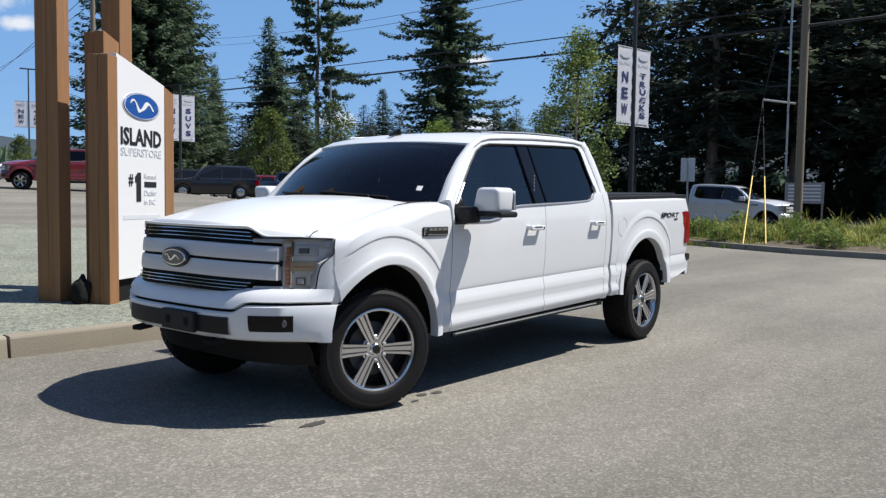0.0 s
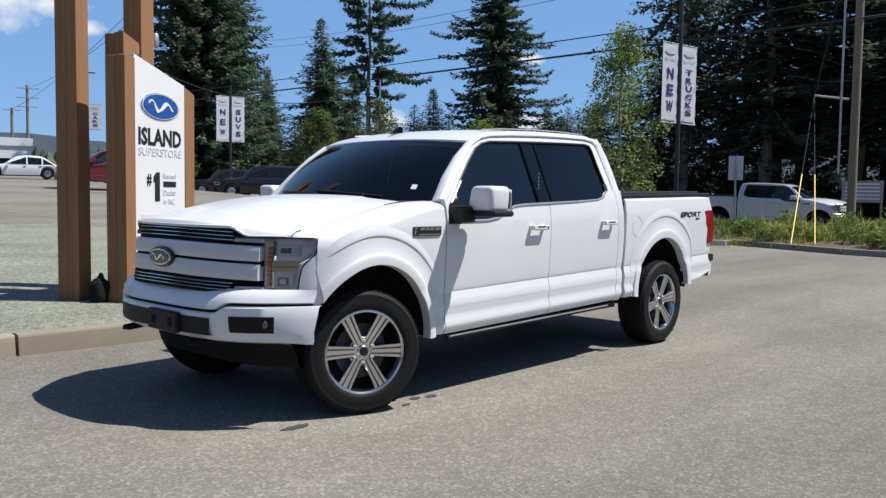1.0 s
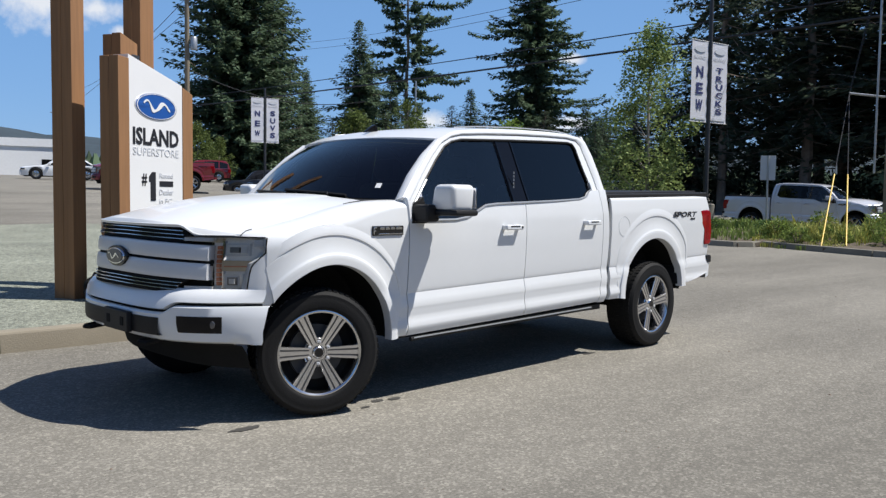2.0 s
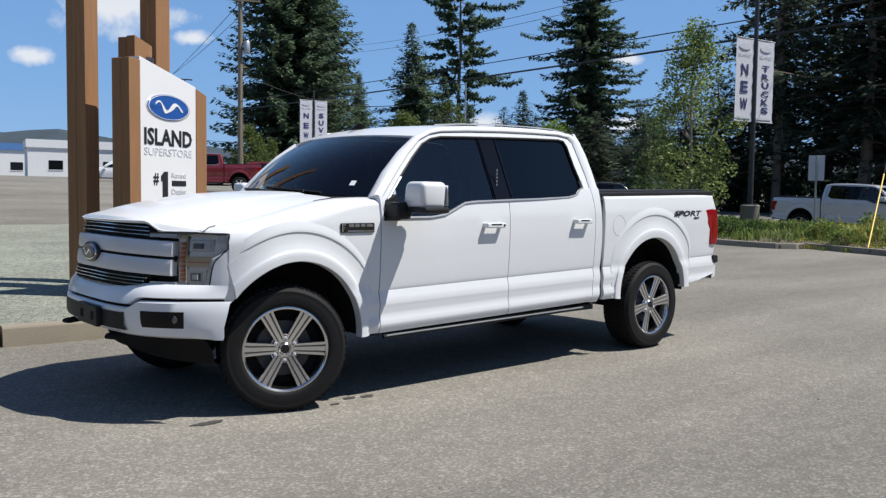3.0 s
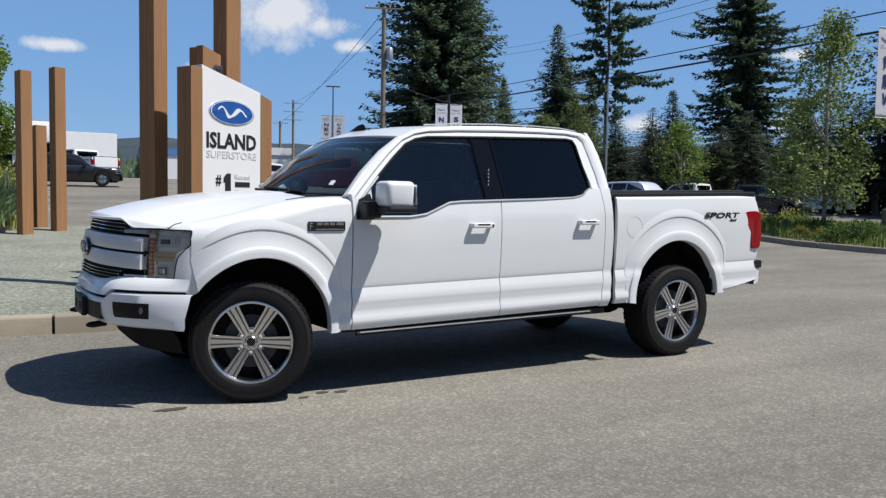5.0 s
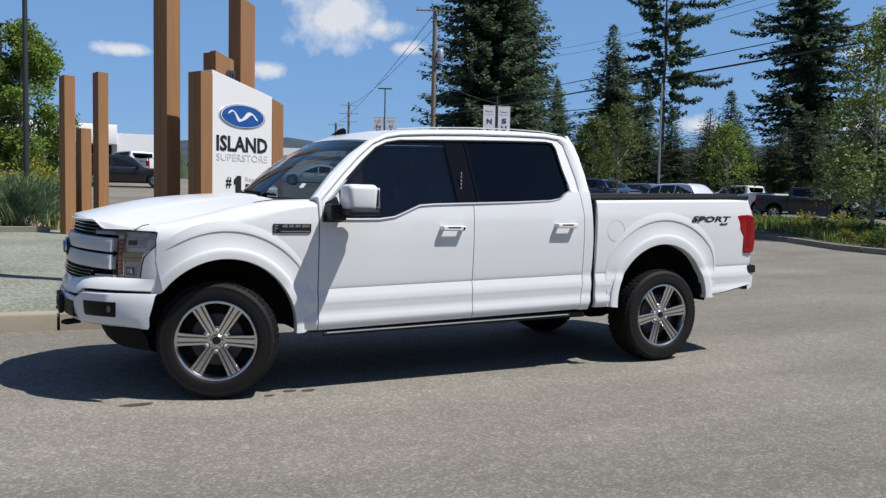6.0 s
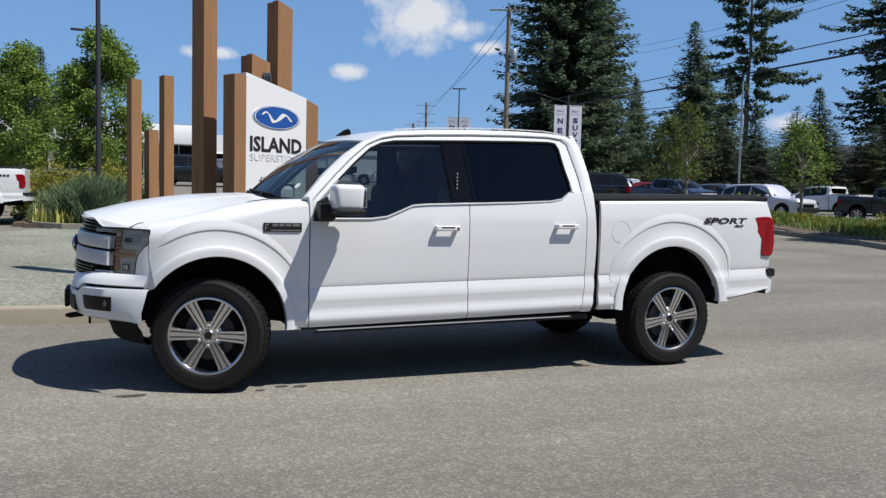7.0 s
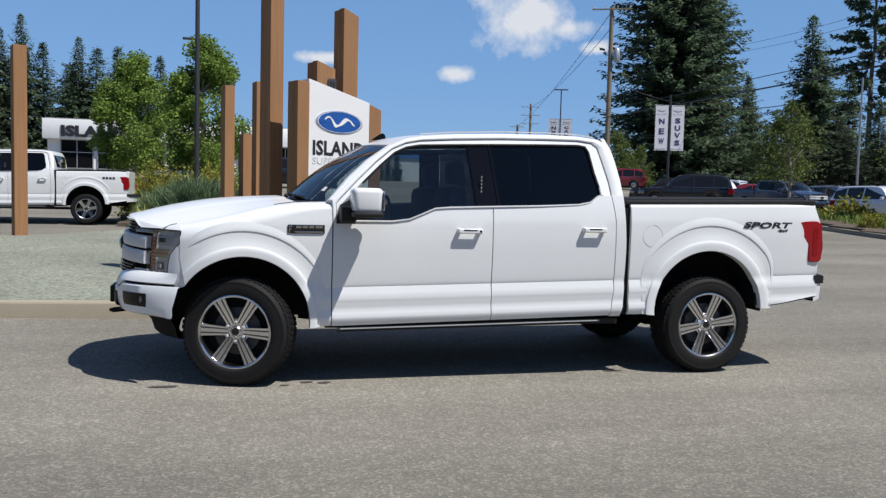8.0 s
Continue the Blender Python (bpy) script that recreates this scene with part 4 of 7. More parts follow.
        tl = part("tail_lamp", flip(bm, s), RED_LENS, t, "angular red lens")
        part("lamp_unit", flip(boxed(4.55, 4.60, 0.935, 0.9525, 0.93, 1.17, bevel=0.004), s), mat("dark_red_lens", (0.22, 0.003, 0.006), 0.2) if s < 0 else bpy.data.materials["dark_red_lens"], tl)
        # seats
        for sx, h in ((1.55, 1.20), (2.35, 1.16)):
            seat = new("seat")
            seat.parent = t
            part("cushion", flip(boxed(sx - 0.45, sx + 0.1, 0.16, 0.68, 0.78, 0.95, bevel=0.05), s), SEAT, seat)
            part("backrest", flip(boxed(sx, sx + 0.16, 0.16, 0.68, 0.85, 1.42, bevel=0.06, m=Matrix.Shear("YZ", 4, (0.0, 0.0))), s), SEAT, seat)
            part("headrest", flip(boxed(sx + 0.06, sx + 0.17, 0.29, 0.55, 1.44, 1.62, bevel=0.045), s), SEAT, seat)
    # bonnet with its raised middle
    def hood_pt(a, u):
        y = a * HOOD_Y
        ab = abs(a)
        xf = curve(abs(y), NOSE) + 0.020 + 0.012 * (1 - sstep(0.3, 0.6, abs(y)))
        xr = 0.32 + 0.10 * ab * ab
        x = xf + (xr - xf) * u
        ze = curve(x, HOOD_EDGE)
        xc = -0.77 + 1.11 * u
        zc = curve(xc, HOOD_MID)
        z = ze + (zc - ze) * (1 - ab ** 2.8)
        z += 0.006 * (1 - sstep(0.60, 0.66, ab)) * sstep(0.02, 0.3, u)
        zf = 1.088 + 0.054 * (1 - sstep(0.52, 0.63, abs(y)))
        z = min(z, zf + 0.90 * (x - xf) ** 0.6) if u > 0 else zf
        return (x, y, z)
    bm = bmesh.new()
    av = [-1 + 2 * i / 60 for i in range(61)]
    rows = [[(hood_pt(a, 0)[0] - 0.004, a * HOOD_Y, hood_pt(a, 0)[2] - 0.012) for a in av], [(hood_pt(a, 0)[0] - 0.012, a * HOOD_Y, hood_pt(a, 0)[2] - 0.005) for a in av]]
    rows += [[hood_pt(a, u) for a in av] for u in [0, 0.004, 0.01, 0.018, 0.03, 0.05, 0.08] + spaced(0.12, 1, 24)]
    sheet(bm, rows)
    flange(bm, (0, 0, -0.007))
    part("bonnet", bm, PAINT, t, sharp=70)
    # windscreen, its black cowl and wipers
    def screen_pt(a, u, off=0.0):
        xb, zb, yb = 0.39 + 0.235 * a * a, 1.306 - 0.018 * a * a, 0.850
        xt, zt, yt = 0.970 + 0.112 * a * a, 1.727 - 0.024 * a * a, 0.742
        bulge = 0.035 * math.sin(math.pi * u)
        return (xb + (xt - xb) * u - bulge * 0.6, a * (yb + (yt - yb) * u), zb + (zt - zb) * u + bulge * 0.8 + off)
    bm = bmesh.new()
    sheet(bm, [[screen_pt(a, u) for a in [-1 + 2 * i / 30 for i in range(31)]] for u in spaced(0, 1, 16)])
    for f in bm.faces:
        f.normal_update()
        if f.normal.z < 0:
            f.normal_flip()
    part("windscreen", bm, GLASS_SCREEN, t)
    bm = bmesh.new()
    sheet(bm, [[(0.315 + 0.105 * a * a, a * 0.80, 1.303 - 0.026 * a * a) for a in av], [(0.36 + 0.16 * a * a, a * 0.825, 1.288 - 0.010 * a * a) for a in av], [(0.42 + 0.235 * a * a, a * 0.850, 1.302 - 0.014 * a * a) for a in av]])
    flange(bm, (0, 0, -0.05))
    part("cowl", bm, BLACK_PLASTIC, t)
    for a0, a1 in ((-0.62, 0.08), (0.02, 0.72)):
        pts = [Vector(screen_pt(a0 + (a1 - a0) * k / 8, 0.0 + 0.05 * k / 8, 0.014)) for k in range(9)]
        wp = part("wiper", tubed(pts, 0.010, 6), BLACK_PLASTIC, t)
        part("wiper_arm", tubed([(0.40, a0 * 0.7, 1.312), pts[2] + Vector((0, 0, 0.008)), pts[4]], 0.006, 6), BLACK_PLASTIC, wp)
    part("windscreen_sticker", (lambda bm: (sheet(bm, [[screen_pt(a, u, 0.006) for a in (-0.85, -0.81)] for u in (0.13, 0.19)]), flange(bm, (0.002, 0, -0.002)), bm)[2])(bmesh.new()), WHITE_PANEL, t)
    for s in (-1, 1):
        bm = bmesh.new()
        left = [screen_pt(1, u) for u in (-0.02, 0.33, 0.66, 1.0)]
        right = [(x, cab_y(x, z), z) for x, z in OUTER[1:5]]
        rows = []
        for u in spaced(0, 3, 12):
            k = min(int(u), 2)
            p = Vector(left[k]).lerp(Vector(left[k + 1]), u - k)
            q = Vector(right[k]).lerp(Vector(right[k + 1]), u - k)
            mid = p.lerp(q, 0.5) + Vector((-0.012, 0.012, 0.006))
            rows.append([p, p.lerp(mid, 0.5) + Vector((-0.004, 0.003, 0.003)), mid, mid.lerp(q, 0.5) + Vector((-0.002, 0.006, 0.003)), q])
        sheet(bm, rows)
        flange(bm, (0.02, -0.01, -0.02))
        part("windscreen_pillar", flip(bm, s), PAINT, t)
    # roof
    rail = OUTER[4:13]
    bm = bmesh.new()
    rows = []
    for i in range(41):
        u = i / 40 * (len(rail) - 1)
        k = min(int(u), len(rail) - 2)
        x = rail[k][0] + (rail[k + 1][0] - rail[k][0]) * (u - k)
        z = rail[k][1] + (rail[k + 1][1] - rail[k][1]) * (u - k)
        yr = cab_y(x, z)
        f = i / 40
        row = []
        for j in range(33):
            a = -1 + 2 * j / 32
            crown = (0.036 - 0.012 * f) * (1 - abs(a) ** 2.6)
            row.append((x - 0.115 * (1 - a * a) * (1 - f) ** 3 + 0.03 * (1 - a * a) * f ** 6, a * yr, z + crown * (1 - 0.35 * (1 - f) ** 4)))
        rows.append(row)
    sheet(bm, rows)
    flange(bm, (0, 0, -0.03))
    part("roof", bm, PAINT, t)
    for s in (-1, 1):
        part("roof_seam", flip(tubed([(x, cab_y(x, z) - 0.07, z + 0.021) for x, z in OUTER[6:12]], 0.005, 6), s), GALV, t)
    bm = prismed([(1.06, 1.780), (1.19, 1.795), (1.185, 1.832), (1.165, 1.846), (1.13, 1.832)], -0.014, 0.014, bevel=0.005)
    part("roof_antenna", bm, GLOSS_BLACK, t)
    # back of the cab
    bm = bmesh.new()
    sheet(bm, [[(curve(z, [(1.30, 2.87), (1.52, 2.862), (1.795, 2.80), (1.84, 2.75)]) + 0.03 * (1 - a * a), a * (cab_y(2.8, z) - 0.01), z) for a in [-1 + i / 8 for i in range(17)]] for z in spaced(0.6, 1.82, 16)])
    flange(bm, (-0.03, 0, 0))
    part("cab_back", bm, PAINT, t)
    bm = bmesh.new()
    sheet(bm, [[(curve(z, [(1.30, 2.87), (1.52, 2.862), (1.795, 2.80), (1.84, 2.75)]) + 0.03 * (1 - a * a) + 0.008, a * 0.70, z) for a in [-1 + i / 8 for i in range(17)]] for z in spaced(1.42, 1.72, 6)])
    flange(bm, (-0.006, 0, 0))
    part("back_window", bm, GLASS_TINT, t)
    # bed cover, tailgate, rear bumper
    bm = boxed(2.93, 4.56, -0.82, 0.82, 1.335, 1.366, bevel=0.012)
    for v in bm.verts:
        v.co.z += 0.021 * (v.co.x - 2.9)
    part("bed_cover", bm, BLACK_PLASTIC, t, "black folded bed cover")
    bm = boxed(4.56, 4.63, -0.79, 0.79, 0.72, 1.36, bevel=0.02)
    part("tailgate", bm, PAINT, t)
    bm = bmesh.new()
    rows = []
    for a in [-1 + 2 * i / 30 for i in range(31)]:
        y = a * 0.928
        x1 = 4.79 - 0.125 * abs(a) ** 4
        x0 = 4.60
        rows.append([(x0, y, 0.745), (x1 - 0.02, y, 0.75), (x1, y, 0.735), (x1 - 0.012, y, 0.58), (x0, y, 0.56)])
    sheet(bm, rows)
    for r in (rows[0], rows[-1]):
        bm.faces.new([bm.verts.new(p) for p in r])
    part("rear_bumper", bm, PAINT, t)
    bm = bmesh.new()
    sheet(bm, [[(4.60, a * 0.938, 0.744), (4.60, a * 0.938, 0.776), (4.79 - 0.125 * abs(a) ** 4, a * 0.938, 0.776), (4.806 - 0.125 * abs(a) ** 4, a * 0.938, 0.765), (4.806 - 0.125 * abs(a) ** 4, a * 0.938, 0.715), (4.70 - 0.09 * abs(a) ** 4, a * 0.938, 0.712)] for a in [-1 + 2 * i / 30 for i in range(31)]])
    for a in (-1, 1):
        bm.faces.new([bm.verts.new((x, a * 0.938, z)) for x, z in ((4.60, 0.744), (4.60, 0.776), (4.665, 0.776), (4.681, 0.765), (4.681, 0.715), (4.61, 0.712))])
    flange(bm, (0, 0, -0.004))
    part("step_pad", bm, BLACK_PLASTIC, t)
    for s in (-1, 1):
        part("bed_skirt", flip(tubed([(4.12, 0.925, 0.528), (4.35, 0.922, 0.560), (4.60, 0.912, 0.600)], 0.012, 8), s), BLACK_PLASTIC, t)
    # grille: black box, slats, two broad satin bars with a dark slot, and the oval badge
    gr = new("grille")
    gr.parent = t

    def nose_strip(y1, z0, z1, off, taper=0.0, n=40, lean=0.10, rows=6, round_=0.0):
        bm = bmesh.new()
        pts = []
        for i in range(n + 1):
            a = -1 + 2 * i / n
            col = []
            for k in range(rows + 1):
                z = z0 + (z1 - z0) * k / rows
                y = a * (y1 - taper * (1 - k / rows)) * LAMP
                z -= 0.022 * (abs(y) / 0.74) ** 2
                x = curve(abs(y), NOSE) + lean * (z - 0.92) - off + round_ * (2 * k / rows - 1) ** 4
                col.append((x, y, z))
            pts.append(col)
        sheet(bm, pts)
        return bm
    part("grille_back", nose_strip(0.715, 0.762, 1.132, -0.05), DARK, gr)
    for z0, z1, y1, tp in ((1.046, 1.138, 0.555, -0.06), (0.768, 0.846, 0.62, 0.08)):
        bm = nose_strip(y1, z0, z1, -0.010, tp, lean=0.2)
        flange(bm, (0.03, 0, 0))
        part("grille_frame", bm, DARK, gr)
    for z, y1 in ((1.112, 0.555), (1.090, 0.565), (1.068, 0.585), (0.828, 0.60), (0.809, 0.585), (0.790, 0.565)):
        bm = nose_strip(y1, z - 0.0022, z + 0.0022, 0.002, rows=2, lean=0.2)
        flange(bm, (0.006, 0, 0))
        part("slat", bm, ALLOY, gr)
    for z0, z1 in ((0.957, 1.042), (0.850, 0.940)):
        bm = nose_strip(0.728, z0, z1, 0.012, round_=0.006, rows=8, lean=0.10)
        flange(bm, (0.04, 0, 0))
        part("grille_bar", bm, SATIN, gr, "broad satin silver bar")
    bm = nose_strip(0.744, 0.930, 0.964, -0.006, rows=2)
    part("grille_slot", bm, DARK, gr)
    for nm, rx, rz, x0, m in (("badge_rim", 0.135, 0.062, -0.822, GLOSS_BLACK), ("badge_ring", 0.118, 0.050, -0.830, CHROME), ("badge_field", 0.108, 0.042, -0.835, ALLOY_DARK)):
        bm = bmesh.new()
        lathe(bm, [(0.001, -0.004), (0.96, -0.002), (1.0, 0.004), (1.0, 0.03)], 40)
        bm.transform(Matrix.Translation((x0, 0, 0.938)) @ Matrix.Rotation(radians(-90), 4, "Z") @ Matrix.Diagonal((rx, 1, rz, 1)))
        part(nm, bm, m, gr)
    bm = stroke(0.0, 0.15, 0.020, 0.010)
    bm.transform(Matrix.Translation((-0.8405, 0, 0.938)) @ Matrix.Rotation(radians(-90), 4, "Z"))
    part("badge_mark", bm, CHROME, gr)
    # valance above the bumper, bumper, lower dam
    def bump_strip(bm, prof, n=60, y1=0.932, y0=0.0, both=True, dip=False, tuck=True):
        lo = -1 if both else y0 / y1
        pts = []
        for i in range(n + 1):
            a = lo + (1 - lo) * i / n
            y = a * y1
            d = 0.045 * (1 - sstep(0.50, 0.60, abs(y))) if dip else 0
            pts.append([(curve(abs(y), BUMPER) + (min(off, 0.03 + max(0, off - 0.03) * sstep(0.92, 0.80, abs(y))) if tuck else off) - (0.07 * max(0, 0.66 - z) / 0.18 * (abs(y) / 0.93) ** 8 if z < 0.66 else 0), y, z - d * f) for off, z, f in prof])
        sheet(bm, pts)
    bm = bmesh.new()
    bump_strip(bm, [(0.085, 0.784, 0), (0.045, 0.762, 0.2), (0.020, 0.735, 0.6), (0.008, 0.714, 1), (0.04, 0.706, 1)], dip=True, y1=0.915)
    part("valance", bm, PAINT, t)
    bm = bmesh.new()
    bump_strip(bm, [(0.10, 0.694, 1), (0.012, 0.694, 1), (0.0, 0.684, 1), (0.0, 0.62, 0.4), (0.008, 0.55, 0), (0.03, 0.497, 0), (0.06, 0.485, 0), (0.12, 0.48, 0)], dip=True)
    part("front_bumper", bm, PAINT, t)
    bm = bmesh.new()
    bump_strip(bm, [(0.03, 0.706, 1), (0.03, 0.692, 1)], dip=True, y1=0.905)
    part("bumper_gap", bm, DARK, t)
    bm = bmesh.new()
    bump_strip(bm, [(0.03, 0.622, 0), (-0.006, 0.620, 0), (-0.006, 0.545, 0), (0.0, 0.522, 0), (0.03, 0.518, 0)], y1=0.50)
    part("bumper_intake", bm, BLACK_PLASTIC, t, "black lower intake panel")
    bm = boxed(-0.882, -0.850, -0.27, 0.05, 0.515, 0.635, bevel=0.008)
    pb = part("plate_bracket", bm, BLACK_PLASTIC, t, "empty black plate bracket")
    for yy in (-0.20, -0.02):
        part("bracket_hole", boxed(-0.885, -0.880, yy - 0.02, yy + 0.02, 0.55, 0.60, bevel=0.001), DARK, pb)
    for s in (-1, 1):
        bm = bmesh.new()
        bump_strip(bm, [(0.03, 0.640, 0), (-0.004, 0.637, 0), (-0.003, 0.60, 0), (0.003, 0.56, 0), (0.01, 0.545, 0), (0.04, 0.542, 0)], y0=0.61, y1=0.80, both=False, n=14)
        flange(bm, (0.03, 0, 0))
        fg = part("fog_surround", flip(bm, s), PILLAR_BLACK, t)
        bm = bmesh.new()
        lathe(bm, [(0.001, -0.008), (0.024, -0.005), (0.029, 0.0), (0.029, 0.02)], 24)
        bm.transform(Matrix.Translation((curve(0.755, BUMPER) + 0.004, 0.755, 0.595)) @ Matrix.Rotation(radians(-122), 4, "Z"))
        part("fog_lamp", flip(bm, s), ALLOY_DARK, fg)
        part("tow_hook", flip(tubed([(-0.76, 0.34, 0.48), (-0.845, 0.34, 0.472), (-0.862, 0.38, 0.472), (-0.84, 0.42, 0.472), (-0.76, 0.42, 0.48)], 0.013, 8), s), DARK, t)
    bm = bmesh.new()
    bump_strip(bm, [(0.05, 0.50, 0), (0.12, 0.478, 0), (0.21, 0.455, 0), (0.25, 0.40, 0), (0.27, 0.335, 0), (0.29, 0.315, 0), (0.45, 0.315, 0)], y1=0.76, tuck=False)
    part("air_dam", bm, DARK, t)
    # inner body, floor, dash, axles
    part("engine_bay", boxed(-0.55, 0.60, -0.585, 0.585, 0.45, 1.03), DARK, t)
    part("cab_floor", boxed(0.56, 2.86, -0.88, 0.88, 0.43, 0.72), DARK, t)
    part("bed_tub", boxed(2.92, 4.55, -0.60, 0.60, 0.55, 1.33), DARK, t)
    part("bed_floor", boxed(4.15, 4.56, -0.88, 0.88, 0.62, 1.31), DARK, t)
    part("bed_front", boxed(2.92, 3.08, -0.88, 0.88, 0.62, 1.31), DARK, t)
    part("door_lining", boxed(0.70, 2.80, 0.86, 0.90, 0.70, 1.12), INTERIOR, t)
    part("door_lining", boxed(0.70, 2.80, -0.90, -0.86, 0.70, 1.12), INTERIOR, t)
    bm = boxed(0.56, 1.00, -0.80, 0.80, 0.95, 1.265, bevel=0.05)
    part("dashboard", bm, INTERIOR, t)
    bm = bmesh.new()
    lathe(bm, [(0.175 + 0.014 * math.cos(2 * math.pi * k / 8), 0.014 * math.sin(2 * math.pi * k / 8)) for k in range(9)], 28)
    bm.transform(Matrix.Translation((1.12, -0.42, 1.16)) @ Matrix.Rotation(radians(65), 4, "Z") @ Matrix.Rotation(0.0, 4, "X"))
    part("steering_wheel", bm, INTERIOR, t)
    for x, r in ((0.028, 0.05), (3.628, 0.055)):
        part("axle", tubed([(x, -0.75, 0.375), (x, 0.75, 0.375)], r, 10), DARK, t)
    part("differential", boxed(3.48, 3.78, -0.14, 0.14, 0.25, 0.50, bevel=0.08), DARK, t)
    for s in (-1, 1):
        part("frame_rail", boxed(-0.6, 4.5, s * 0.42 - 0.04, s * 0.42 + 0.04, 0.45, 0.58), DARK, t)
    part("exhaust", tubed([(1.2, 0.25, 0.36), (3.2, 0.3, 0.36), (3.5, 0.62, 0.58), (4.3, 0.66, 0.50), (4.45, 0.75, 0.46)], 0.035, 8), ALLOY_DARK, t)
    # wheels
    for x, steer in ((0.038, 19.0), (3.628, 0.0)):
        for s in (-1, 1):
            wheel("wheel", t, Matrix.Translation((x, s * (0.79 if steer else 0.818), 0.381)) @ Matrix.Rotation(radians(-steer if steer else 0), 4, "Z") @ Matrix.Rotation(radians(0 if s < 0 else 180), 4, "Z") @ Matrix.Rotation(radians(-9 if x > 1 else 2), 4, "Y"))
    return t


pickup = build_pickup(pose(0, -0.06, 0), "white crew-cab pickup truck with satin grille bars on six-spoke wheels")
for words, x, z, w, h, m in (("SPORT", 4.12, 1.178, 0.43, 0.050, INK), ("4x4", 4.26, 1.138, 0.09, 0.022, INK)):
    yy = -side_y(x, z) - 0.001
    lettering(words, w, h, 0.003, m, pickup, pose(x, yy, z, 0, 0, 1.5), bold=0.034, shear=0.5)


# ---- ground ----
RISE = [(2.0, 0.0), (8.0, 0.13), (18.0, 0.45), (34.0, 1.40), (50.0, 2.0), (80.0, 2.7), (200.0, 4.0), (400.0, 4.5)]


def ground_z(x, y):
    return curve(y, RISE) * (1 - (0.42 * sstep(20, 27, x) + 0.13 * sstep(26, 40, x)) * sstep(62, 44, y))


def drape(name, material, inside, x0, x1, y0, y1, step, lift, kind="structure", label="", category=""):
    """A patch of surface that follows the ground, with a skirt down into it."""
    bm = bmesh.new()
    nx, ny = round((x1 - x0) / step), round((y1 - y0) / step)
    grid = {}
    for i in range(nx):
        for j in range(ny):
            cx, cy = x0 + (i + 0.5) * step, y0 + (j + 0.5) * step
            if inside(cx, cy):
                q = []
                for a, b in ((i, j), (i + 1, j), (i + 1, j + 1), (i, j + 1)):
                    if (a, b) not in grid:
                        x, y = x0 + a * step, y0 + b * step
                        grid[a, b] = bm.verts.new((x, y, ground_z(x, y) + lift(x, y)))
                    q.append(grid[a, b])
                bm.faces.new(q)
    flange(bm, (0, 0, -0.25))
    ob = part(name, bm, material)
    return tagged(ob, label, category, kind=kind)


xs = sorted({-4000, -1500, -600, -300, -150, -90, 90, 150, 300, 600, 1500, 4000, *range(-60, 61, 2)})
ys_ = sorted({-4000, -1500, -500, -200, -100, -60, -30, 120, 160, 200, 260, 400, 800, 1600, 4000, *range(-16, 100, 2)})
bm = bmesh.new()
sheet(bm, [[(x, y, ground_z(x, y)) for x in xs] for y in ys_])
tagged(part("ground", bm, ASPHALT, sharp=0), "worn grey asphalt yard with pale aggregate", "ground", kind="structure")


def inside_poly(poly):
    def f(x, y):
        hit = False
        for (xa, ya), (xb, yb) in zip(poly, poly[1:] + poly[:1]):
            if (ya > y) != (yb > y) and x < (xb - xa) * (y - ya) / (yb - ya) + xa:
                hit = not hit
        return hit
    return f


def front_kerb_y(x):
    return 2.20 - 0.05 * x + 0.012 * min(0, x) ** 2


GRAVEL_EDGE = [(-14, 4.2), (-14, 8.0), (-7.0, 10.2), (-4.5, 12.3), (-2.5, 14.6), (-1.0, 15.9), (2.2, 17.4), (6.0, 17.7), (7.6, 15.0), (7.4, 9.0), (6.4, 4.0), (5.7, 2.2)]
poly = GRAVEL_EDGE + [(x, front_kerb_y(x) + 0.12) for x in (5.2, 3, 1, 0, -1, -2, -3, -4, -6, -8, -10, -12)]
drape("gravel_bed", GRAVEL, inside_poly(poly), -14.5, 9.5, 1.5, 18.5, 0.125, lambda x, y: 0.125 * (1 - sstep(10.5, 13.5, y)) + 0.015 + 0.012 * noise.noise((x * 1.3, y * 1.3, 0)),
      label="bed of crushed grey-green rock behind the kerb", category="gravel")


def kerb(name, line, height, width, material, label, piece=3.0):
    """A run of kerb stones along a line of (x, y) points; the stones are its parts."""
    root = thing(name, pose(0, 0, 0), label, "kerb", kind="structure")
    pts = [Vector((x, y, 0)) for x, y in line]
    run = []
    for a, b in zip(pts, pts[1:]):
        n = max(1, int((b - a).length / 0.25))
        run += [a.lerp(b, k / n) for k in range(n)]
    run.append(pts[-1])
    i = 0
    per = int(piece / 0.25)
    while i < len(run) - 1:
        seg = run[i:i + per + 1]
        i += per
        if len(seg) < 2:
            break
        bm = bmesh.new()
        rows = []
        for k, p in enumerate(seg):
            d = (seg[min(k + 1, len(seg) - 1)] - seg[max(k - 1, 0)]).normalized()
            nrm = Vector((-d.y, d.x, 0))
            q = p + (d * 0.013 if k == 0 else -d * 0.013 if k == len(seg) - 1 else Vector())
            g = ground_z(q.x, q.y)
            prof = [(0, -0.1), (0.0, 0.02), (0.018, height - 0.022), (0.026, height - 0.007), (0.045, height), (width - 0.01, height), (width, height - 0.01), (width, -0.1)]
            rows.append([q + nrm * a + Vector((0, 0, g + z)) for a, z in prof])
        vs = sheet(bm, rows)
        bm.faces.new(vs[0][::-1])
        bm.faces.new(vs[-1])
        part("kerb_stone", bm, material, root, sharp=15)
    return root


